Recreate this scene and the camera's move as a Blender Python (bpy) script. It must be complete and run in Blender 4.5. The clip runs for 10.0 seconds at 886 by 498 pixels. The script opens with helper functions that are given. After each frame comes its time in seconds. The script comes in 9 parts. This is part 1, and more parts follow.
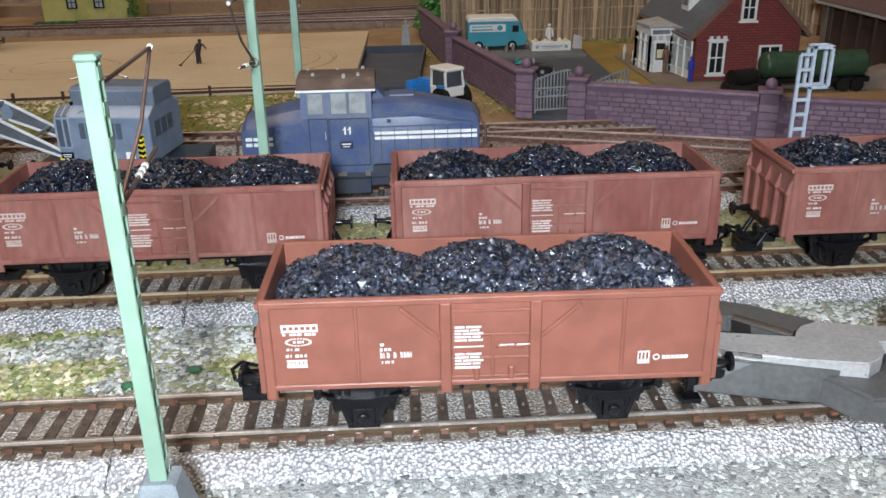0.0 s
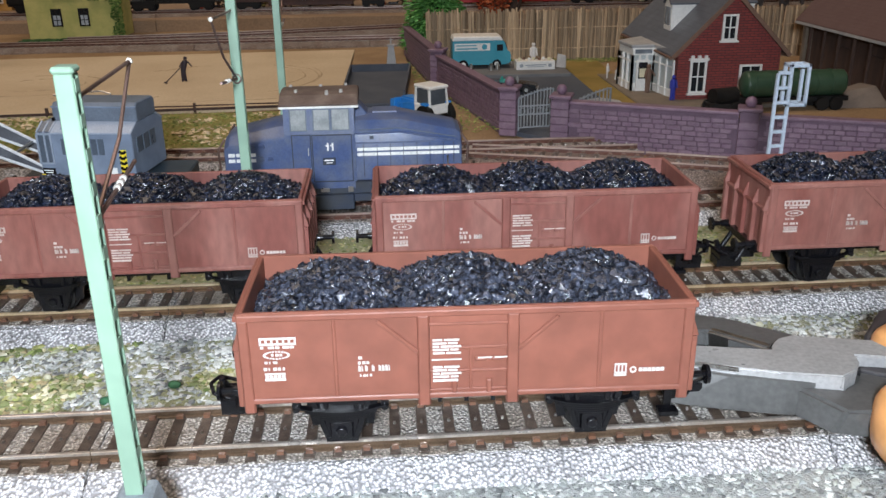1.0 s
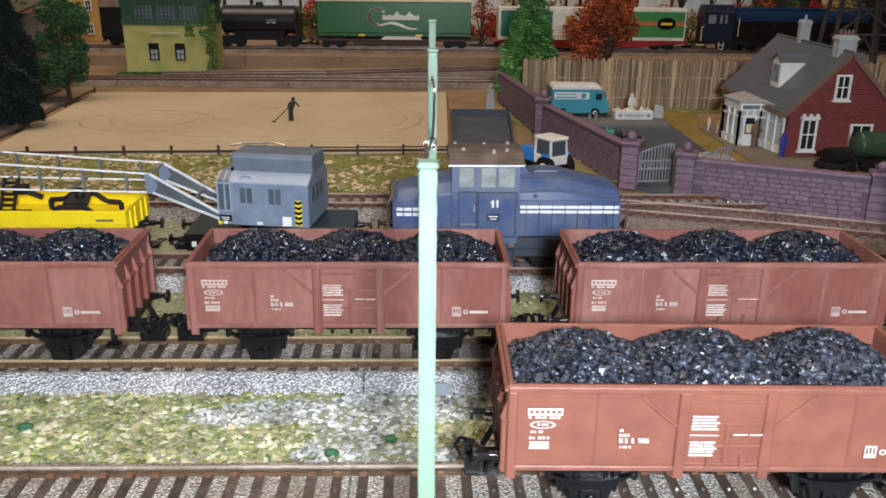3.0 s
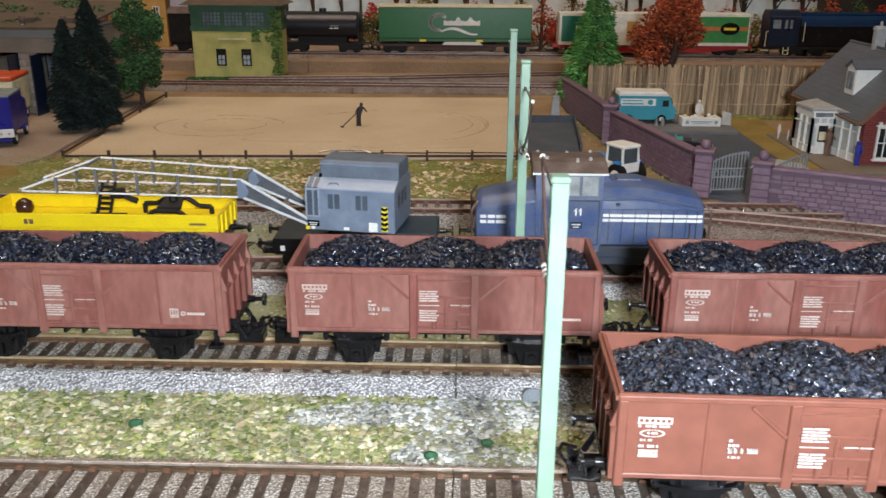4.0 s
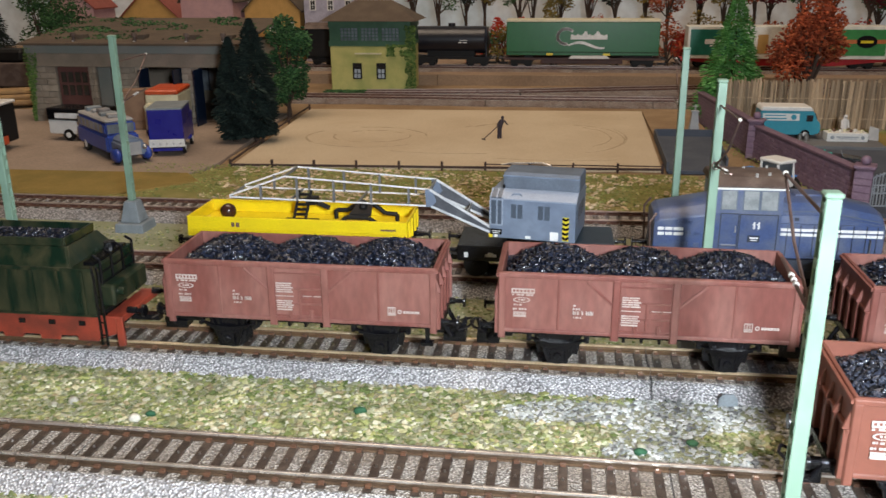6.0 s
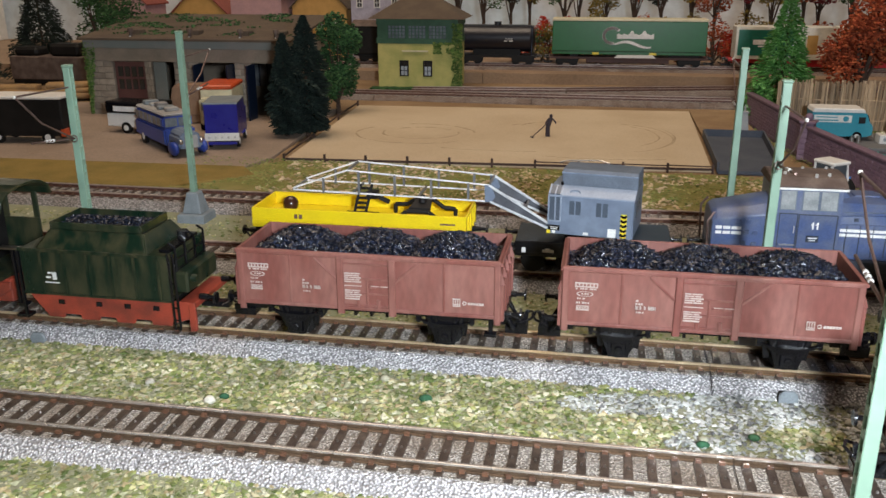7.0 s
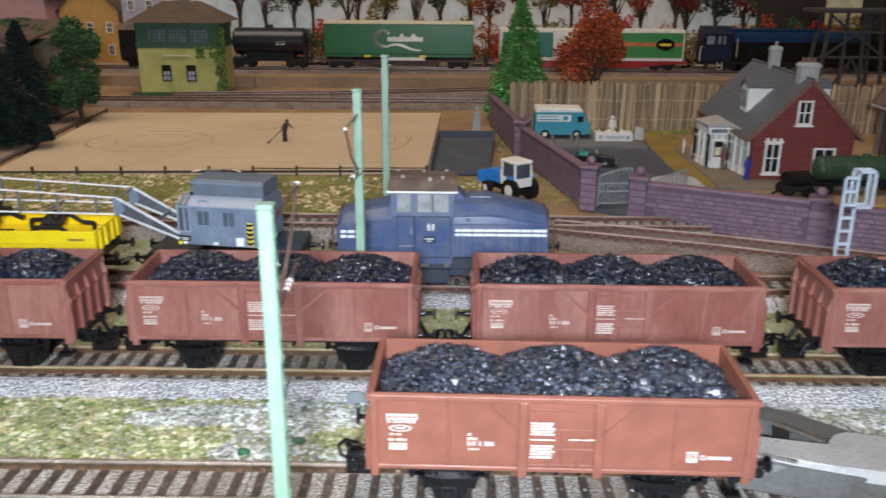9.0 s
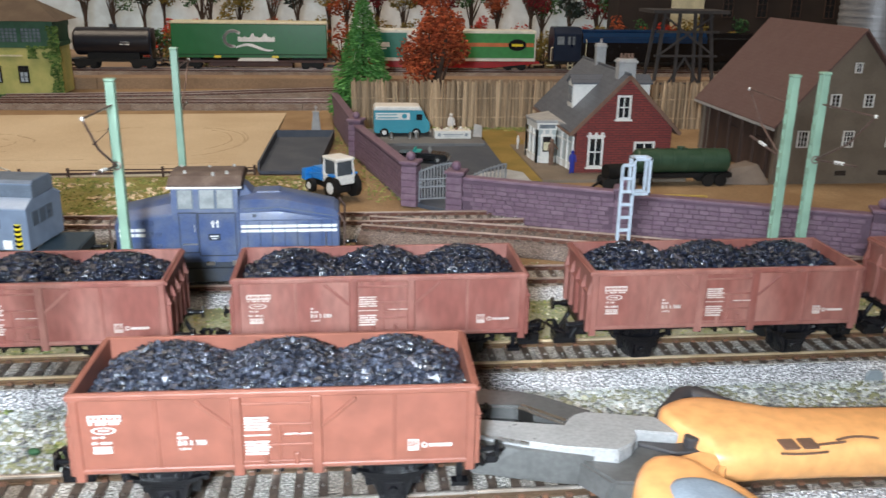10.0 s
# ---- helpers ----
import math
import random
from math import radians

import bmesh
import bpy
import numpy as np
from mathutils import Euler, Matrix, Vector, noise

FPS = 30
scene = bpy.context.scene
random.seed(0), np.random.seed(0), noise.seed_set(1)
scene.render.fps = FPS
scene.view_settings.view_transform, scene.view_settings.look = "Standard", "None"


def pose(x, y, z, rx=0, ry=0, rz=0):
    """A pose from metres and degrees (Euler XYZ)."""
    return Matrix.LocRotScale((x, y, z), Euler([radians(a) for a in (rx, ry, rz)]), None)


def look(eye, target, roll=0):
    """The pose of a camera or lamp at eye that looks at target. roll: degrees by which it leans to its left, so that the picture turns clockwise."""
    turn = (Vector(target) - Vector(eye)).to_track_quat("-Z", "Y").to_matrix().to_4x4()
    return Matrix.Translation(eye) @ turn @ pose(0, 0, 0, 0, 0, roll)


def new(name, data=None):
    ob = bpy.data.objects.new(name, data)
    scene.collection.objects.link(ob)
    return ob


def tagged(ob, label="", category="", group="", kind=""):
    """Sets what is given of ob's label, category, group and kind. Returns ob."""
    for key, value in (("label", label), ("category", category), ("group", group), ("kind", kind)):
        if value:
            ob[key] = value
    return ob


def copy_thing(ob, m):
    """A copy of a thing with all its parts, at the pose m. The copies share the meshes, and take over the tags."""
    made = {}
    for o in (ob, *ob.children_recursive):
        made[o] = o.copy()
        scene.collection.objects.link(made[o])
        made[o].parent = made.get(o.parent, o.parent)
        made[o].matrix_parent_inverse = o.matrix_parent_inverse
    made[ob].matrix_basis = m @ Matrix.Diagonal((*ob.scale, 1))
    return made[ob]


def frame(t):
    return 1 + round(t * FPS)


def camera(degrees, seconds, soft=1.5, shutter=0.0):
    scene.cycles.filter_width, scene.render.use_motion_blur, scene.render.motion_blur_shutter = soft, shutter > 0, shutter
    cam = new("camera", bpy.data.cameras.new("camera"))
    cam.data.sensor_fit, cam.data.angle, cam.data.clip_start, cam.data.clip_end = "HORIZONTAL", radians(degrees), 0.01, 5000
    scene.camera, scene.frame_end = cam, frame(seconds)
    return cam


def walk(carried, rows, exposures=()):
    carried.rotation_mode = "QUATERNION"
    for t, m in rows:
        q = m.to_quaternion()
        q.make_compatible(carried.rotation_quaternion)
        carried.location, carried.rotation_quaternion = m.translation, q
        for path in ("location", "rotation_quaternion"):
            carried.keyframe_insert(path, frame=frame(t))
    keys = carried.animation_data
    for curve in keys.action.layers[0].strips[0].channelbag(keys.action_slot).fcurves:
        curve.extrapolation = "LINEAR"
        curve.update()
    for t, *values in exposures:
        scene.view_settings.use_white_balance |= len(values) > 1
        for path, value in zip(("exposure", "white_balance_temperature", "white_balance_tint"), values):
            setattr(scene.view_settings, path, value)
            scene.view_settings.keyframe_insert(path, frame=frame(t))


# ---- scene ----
cam = camera(54.8, 10.0, soft=1.5, shutter=0.35)
# A phone with its lamp on, carried along the edge of a table-top railway (scale 1:87).
PATH = [
    (0, (-0.01031, 0.01177, 0.11978), (0.0843, 1.8558, -0.6488), -1.05),
    (0.5, (-0.00830, 0.01048, 0.11932), (0.1083, 1.8641, -0.6226), -0.89),
    (1, (-0.00841, 0.01018, 0.11906), (0.1171, 1.8687, -0.6092), -0.70),
    (1.5, (-0.00923, 0.01018, 0.11928), (0.1140, 1.8708, -0.6038), -0.56),
    (2, (-0.02792, 0.00989, 0.13020), (0.0607, 1.8924, -0.5393), 0.22),
    (2.5, (-0.04825, 0.00893, 0.13078), (0.0334, 1.8941, -0.5320), 0.69),
    (4, (-0.07595, 0.00325, 0.13482), (-0.1251, 1.8916, -0.5222), 0.31),
    (4.5, (-0.08561, -0.00136, 0.13625), (-0.1882, 1.8873, -0.5136), 0.32),
    (5, (-0.09517, -0.01005, 0.13993), (-0.2522, 1.8770, -0.5038), -0.02),
    (5.5, (-0.10691, -0.01476, 0.13883), (-0.2973, 1.8732, -0.4932), 0.24),
    (6, (-0.11157, -0.01785, 0.13985), (-0.3764, 1.8607, -0.4933), -0.48),
    (7.3, (-0.12260, -0.02974, 0.14147), (-0.4847, 1.8304, -0.4979), -0.62),
    (7.5, (-0.11899, -0.03070, 0.14254), (-0.4939, 1.8263, -0.4986), -1.02),
    (8, (-0.10375, -0.02081, 0.13645), (-0.3646, 1.8562, -0.5029), 0.04),
    (8.5, (-0.05727, -0.01752, 0.13891), (-0.1852, 1.8724, -0.5029), 0.54),
    (9, (-0.01995, -0.01820, 0.14488), (-0.0447, 1.8774, -0.4925), 0.33),
    (9.5, (0.00166, -0.01675, 0.14120), (0.1318, 1.8784, -0.4844), 0.78),
    (10, (0.02620, -0.01496, 0.13873), (0.2419, 1.8732, -0.4846), 1.00),
]
walk(cam, [(t, look(eye, target, roll)) for t, eye, target, roll in PATH],
     exposures=[(0.0, -0.05, 6250, 10), (1.5, -0.08, 6250, 12), (2.0, -0.2, 6300, 14), (2.5, 0.08, 6350, 12), (4.5, 0.12, 6400, 10), (6.0, 0.1, 6400, 10), (8.0, 0.1, 6350, 10), (9.0, 0.14, 6200, 10), (9.5, 0.34, 6150, 9), (10.0, 0.52, 6150, 7)])

# ---- light ----
RT = 0.006          # height of the rails' top over the ground
world = bpy.data.worlds.new("room_air")
scene.world = world
world.use_nodes = True
world.node_tree.nodes["Background"].inputs[0].default_value = (1.0, 0.82, 0.66, 1)
world.node_tree.nodes["Background"].inputs[1].default_value = 0.012


def lamp(name, kind, place, target, energy, colour, **more):
    data = bpy.data.lights.new(name, kind)
    data.energy, data.color = energy, colour
    for key, value in more.items():
        if key == "size":
            data.size = value
        if key == "radius":
            data.shadow_soft_size = value
        if key == "spot":
            data.spot_size, data.spot_blend = radians(value), 0.85
    ob = new(name, data)
    ob.matrix_world = look(place, target)
    return ob


# the hand lamp behind the viewer, and the warm lamps of the room's ceiling
lamp("hand_torch", "SPOT", (-0.026, -0.105, 0.182), (-0.10, 0.5, 0.0), 11.6, (0.90, 0.97, 1.04), radius=0.026, spot=118)
lamp("ceiling_lamp", "AREA", (-0.30, 0.85, 1.5), (-0.20, 1.55, 0.0), 23.0, (1.0, 0.80, 0.61), size=1.3)
lamp("ceiling_lamp", "AREA", (1.2, -1.0, 1.55), (0.1, 0.6, 0.0), 2.5, (1.0, 0.88, 0.76), size=0.7)

# ---- materials ----
def material(name, c, c2=None, rough=0.5, metal=0.0, s1=120.0, s2=1800.0, bump=0.15, bscale=None, depth=0.0003,
             rand=0.0, island=0.0, cells=False, spec=0.5, mixlow=0.4, mixhigh=0.65, coat=0.0, stretch=(1, 1, 1), cavity=0.0, alpha=1.0):
    """A surface with two scales of variation in its colour and a fine relief. s1, s2: the two grains, per metre."""
    m = bpy.data.materials.new(name)
    m.use_nodes = True
    n, l = m.node_tree.nodes, m.node_tree.links
    p = n["Principled BSDF"]
    co, info = n.new("ShaderNodeTexCoord"), n.new("ShaderNodeObjectInfo")
    off = n.new("ShaderNodeVectorMath")
    off.operation = "ADD"
    scl = n.new("ShaderNodeMapping")
    scl.inputs["Scale"].default_value = stretch
    l.new(co.outputs["Object"], scl.inputs["Vector"])
    l.new(scl.outputs[0], off.inputs[0])
    l.new(info.outputs["Random"], off.inputs[1])
    big, fine = n.new("ShaderNodeTexNoise"), n.new("ShaderNodeTexNoise")
    big.inputs["Scale"].default_value, big.inputs["Detail"].default_value = s1, 5
    fine.inputs["Scale"].default_value, fine.inputs["Detail"].default_value = s2, 3
    l.new(off.outputs[0], big.inputs["Vector"])
    l.new(off.outputs[0], fine.inputs["Vector"])
    ramp = n.new("ShaderNodeMapRange")
    ramp.inputs["From Min"].default_value, ramp.inputs["From Max"].default_value = mixlow, mixhigh
    l.new(big.outputs["Fac"], ramp.inputs["Value"])
    mix = n.new("ShaderNodeMix")
    mix.data_type = "RGBA"
    c2 = c2 or tuple(0.8 * v for v in c)
    mix.inputs["A"].default_value, mix.inputs["B"].default_value = (*c, 1), (*c2, 1)
    l.new(ramp.outputs[0], mix.inputs["Factor"])
    hsv = n.new("ShaderNodeHueSaturation")
    l.new(mix.outputs["Result"], hsv.inputs["Color"])
    val = n.new("ShaderNodeMapRange")
    val.inputs["From Min"].default_value, val.inputs["From Max"].default_value = 0.3, 0.7
    val.inputs["To Min"].default_value, val.inputs["To Max"].default_value = 0.86, 1.14
    l.new(fine.outputs["Fac"], val.inputs["Value"])
    last = val.outputs[0]
    if rand or island:
        r = n.new("ShaderNodeMapRange")
        amount = rand or island
        r.inputs["To Min"].default_value, r.inputs["To Max"].default_value = 1 - amount, 1 + amount
        if island:
            geo = n.new("ShaderNodeNewGeometry")
            l.new(geo.outputs["Random Per Island"], r.inputs["Value"])
        else:
            l.new(info.outputs["Random"], r.inputs["Value"])
        mul = n.new("ShaderNodeMath")
        mul.operation = "MULTIPLY"
        l.new(last, mul.inputs[0])
        l.new(r.outputs[0], mul.inputs[1])
        last = mul.outputs[0]
    if cavity:                     # shade between the moulded pebbles, put into colour: gaps darker, middles lighter
        pits, gap_shade, mul = n.new("ShaderNodeTexVoronoi"), n.new("ShaderNodeMapRange"), n.new("ShaderNodeMath")
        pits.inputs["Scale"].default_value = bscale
        gap_shade.inputs["From Min"].default_value, gap_shade.inputs["From Max"].default_value = 0.15, 0.62
        gap_shade.inputs["To Min"].default_value, gap_shade.inputs["To Max"].default_value = 1.25, 1.25 - cavity
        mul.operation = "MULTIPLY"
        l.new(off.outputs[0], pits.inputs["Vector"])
        l.new(pits.outputs["Distance"], gap_shade.inputs["Value"])
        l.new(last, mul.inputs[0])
        l.new(gap_shade.outputs[0], mul.inputs[1])
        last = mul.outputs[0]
    l.new(last, hsv.inputs["Value"])
    l.new(hsv.outputs[0], p.inputs["Base Color"])
    rr = n.new("ShaderNodeMapRange")
    rr.inputs["To Min"].default_value, rr.inputs["To Max"].default_value = max(0.02, rough - 0.1), min(1.0, rough + 0.12)
    l.new(big.outputs["Fac"], rr.inputs["Value"])
    l.new(rr.outputs[0], p.inputs["Roughness"])
    p.inputs["Metallic"].default_value = metal
    p.inputs["Specular IOR Level"].default_value = spec
    p.inputs["Coat Weight"].default_value = coat
    p.inputs["Alpha"].default_value = alpha
    if bump:
        b = n.new("ShaderNodeBump")
        b.inputs["Strength"].default_value, b.inputs["Distance"].default_value = bump, depth
        if cells:
            t = n.new("ShaderNodeTexVoronoi")
            t.inputs["Scale"].default_value = bscale or s2
            l.new(off.outputs[0], t.inputs["Vector"])
            l.new(t.outputs["Distance"], b.inputs["Height"])
            b.invert = True
        else:
            t = fine
            if bscale:
                t = n.new("ShaderNodeTexNoise")
                t.inputs["Scale"].default_value = bscale
                l.new(off.outputs[0], t.inputs["Vector"])
            l.new(t.outputs["Fac"], b.inputs["Height"])
        l.new(b.outputs[0], p.inputs["Normal"])
    return m


def palette(name, colours, rough=0.8, spec=0.3, bump=0.0):
    """A surface whose loose pieces each take one of some colours."""
    m = bpy.data.materials.new(name)
    m.use_nodes = True
    n, l = m.node_tree.nodes, m.node_tree.links
    p = n["Principled BSDF"]
    geo, ramp = n.new("ShaderNodeNewGeometry"), n.new("ShaderNodeValToRGB")
    ramp.color_ramp.interpolation = "CONSTANT"
    for i, c in enumerate(colours):
        e = ramp.color_ramp.elements[i] if i < 2 else ramp.color_ramp.elements.new(i / len(colours))
        e.position, e.color = i / len(colours), (*c, 1)
    l.new(geo.outputs["Random Per Island"], ramp.inputs["Fac"])
    co, tex, hsv, mr = n.new("ShaderNodeTexCoord"), n.new("ShaderNodeTexNoise"), n.new("ShaderNodeHueSaturation"), n.new("ShaderNodeMapRange")
    tex.inputs["Scale"].default_value = 900
    mr.inputs["To Min"].default_value, mr.inputs["To Max"].default_value = 0.6, 1.4
    l.new(co.outputs["Object"], tex.inputs["Vector"])
    l.new(tex.outputs["Fac"], mr.inputs["Value"])
    patch, pr, mul = n.new("ShaderNodeTexNoise"), n.new("ShaderNodeMapRange"), n.new("ShaderNodeMath")
    patch.inputs["Scale"].default_value, mul.operation = 75, "MULTIPLY"
    pr.inputs["From Min"].default_value, pr.inputs["From Max"].default_value = 0.35, 0.65
    pr.inputs["To Min"].default_value, pr.inputs["To Max"].default_value = 0.72, 1.22
    l.new(co.outputs["Object"], patch.inputs["Vector"])
    l.new(patch.outputs["Fac"], pr.inputs["Value"])
    l.new(mr.outputs[0], mul.inputs[0])
    l.new(pr.outputs[0], mul.inputs[1])
    l.new(mul.outputs[0], hsv.inputs["Value"])
    l.new(ramp.outputs["Color"], hsv.inputs["Color"])
    l.new(hsv.outputs[0], p.inputs["Base Color"])
    p.inputs["Roughness"].default_value, p.inputs["Specular IOR Level"].default_value = rough, spec
    return m


WHITE = material("white_print", (0.8, 0.8, 0.78), rough=0.5, bump=0)
BLACK = material("black_plastic", (0.004, 0.004, 0.005), (0.007, 0.007, 0.009), rough=0.22, spec=0.45, bump=0.3)
BLACK_MATT = material("dull_black", (0.007, 0.0065, 0.0065), (0.012, 0.011, 0.010), rough=0.55, bump=0.2, spec=0.25)
STEEL = material("steel", (0.55, 0.54, 0.52), (0.4, 0.38, 0.36), rough=0.3, metal=1.0, bump=0.05)
NICKEL = material("rail_nickel", (0.62, 0.58, 0.50), (0.46, 0.40, 0.31), rough=0.36, metal=0.45, s1=60, bump=0.1)
RUST_RAIL = material("rail_side", (0.20, 0.125, 0.07), (0.13, 0.078, 0.045), rough=0.38, metal=0.5, bump=0.2)
SLEEPER = material("sleeper_plastic", (0.045, 0.033, 0.026), (0.085, 0.062, 0.047), rough=0.36, s1=400, bump=0.4, rand=0.25)
CLIP = material("rail_clip", (0.16, 0.078, 0.045), (0.10, 0.05, 0.032), rough=0.35)
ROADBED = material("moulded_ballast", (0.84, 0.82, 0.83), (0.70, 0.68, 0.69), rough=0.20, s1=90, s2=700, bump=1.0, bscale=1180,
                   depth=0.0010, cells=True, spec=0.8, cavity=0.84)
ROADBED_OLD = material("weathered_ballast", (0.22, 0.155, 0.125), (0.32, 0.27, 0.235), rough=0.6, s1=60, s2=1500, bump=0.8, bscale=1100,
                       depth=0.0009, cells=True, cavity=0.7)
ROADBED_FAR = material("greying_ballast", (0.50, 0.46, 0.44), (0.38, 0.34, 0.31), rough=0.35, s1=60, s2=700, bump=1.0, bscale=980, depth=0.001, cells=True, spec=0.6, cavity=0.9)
WAGON_RED = material("wagon_brown_red", (0.218, 0.079, 0.053), (0.20, 0.072, 0.049), rough=0.46, s1=40, s2=150, bump=0.02, spec=0.4)
WAGON_OLD = material("weathered_wagon_red", (0.185, 0.062, 0.049), (0.250, 0.112, 0.090), rough=0.5, s2=500, s1=55, bump=0.12, spec=0.4, stretch=(1, 1, 0.35))
COAL = material("coal", (0.003, 0.004, 0.008), (0.018, 0.024, 0.044), rough=0.235, s1=700, s2=4000, bump=0.32, spec=0.58, island=0.5)
COAL_PALE = material("dusty_coal", (0.010, 0.012, 0.019), (0.052, 0.060, 0.086), rough=0.24, s1=700, s2=4000, bump=0.32, spec=0.7, island=0.5)
COAL_BED = material("coal_dust", (0.008, 0.008, 0.01), rough=0.6, bump=0.4)
SAND = material("sand", (0.55, 0.445, 0.31), (0.49, 0.385, 0.26), rough=0.9, s1=14, s2=900, bump=0.25, depth=0.0006, spec=0.2)
EARTH = material("brown_earth", (0.24, 0.155, 0.085), (0.32, 0.22, 0.125), rough=0.9, s1=25, s2=700, bump=0.4, depth=0.0006, spec=0.2)
GRASS_SOIL = material("grass_flock", (0.21, 0.20, 0.065), (0.30, 0.25, 0.10), rough=0.95, s1=45, s2=1400, bump=0.8, depth=0.001, spec=0.1)
OCHRE = material("ochre_flock", (0.27, 0.19, 0.06), (0.21, 0.155, 0.05), rough=0.95, s1=45, s2=1400, bump=0.6, depth=0.0008, spec=0.1)
MAST_GREEN = material("mast_green", (0.205, 0.315, 0.235), (0.23, 0.35, 0.26), rough=0.42, s1=100, s2=60, bump=0.05)
MAST_BASE = material("mast_foot_grey", (0.22, 0.25, 0.27), rough=0.5)
COPPER = material("arm_wire", (0.15, 0.10, 0.085), (0.22, 0.15, 0.13), rough=0.4, metal=0.6)
INSULATOR = material("insulator_white", (0.7, 0.68, 0.64), rough=0.2, bump=0)
LOCO_BLUE = material("loco_blue", (0.050, 0.078, 0.180), (0.090, 0.110, 0.175), rough=0.36, s1=130, bump=0.1, spec=0.5)
LOCO_ROOF = material("weathered_roof", (0.080, 0.052, 0.042), (0.14, 0.10, 0.08), rough=0.7, s1=120, bump=0.3)
LOCO_FRAME = material("loco_frame_blue", (0.018, 0.027, 0.050), (0.030, 0.034, 0.042), rough=0.55, s1=110, bump=0.2)
GLASS = material("dull_window", (0.22, 0.25, 0.28), (0.13, 0.15, 0.17), rough=0.15, bump=0, spec=0.8)
DARK_GLASS = material("dark_window", (0.02, 0.022, 0.025), rough=0.08, bump=0, spec=0.8)
CRANE_GREY = material("crane_grey", (0.158, 0.196, 0.266), (0.178, 0.220, 0.292), rough=0.36, s1=80, s2=160, bump=0.05)
CRANE_ROOF = material("crane_roof_grey", (0.12, 0.145, 0.185), rough=0.5)
SILVER = material("jib_silver", (0.86, 0.86, 0.87), (0.74, 0.74, 0.75), rough=0.30, metal=0.15, bump=0)
CHROME_YELLOW = material("chrome_yellow", (0.80, 0.60, 0.01), (0.76, 0.56, 0.01), rough=0.35, bump=0.03)
TENDER_GREEN = material("weathered_tender_green", (0.005, 0.016, 0.009), (0.046, 0.044, 0.022), rough=0.30, s1=190, bump=0.2, stretch=(1, 1, 0.3), mixlow=0.42, mixhigh=0.7)
TENDER_RED = material("frame_red", (0.30, 0.048, 0.026), (0.16, 0.032, 0.02), rough=0.45, s1=100, bump=0.05)
FRESH_PRINT = material("fresh_print", (0.66, 0.62, 0.59), (0.58, 0.52, 0.48), rough=0.55, s1=900, bump=0)
WHITE_WORN = material("faded_print", (0.46, 0.36, 0.32), (0.56, 0.48, 0.44), rough=0.6, bump=0)

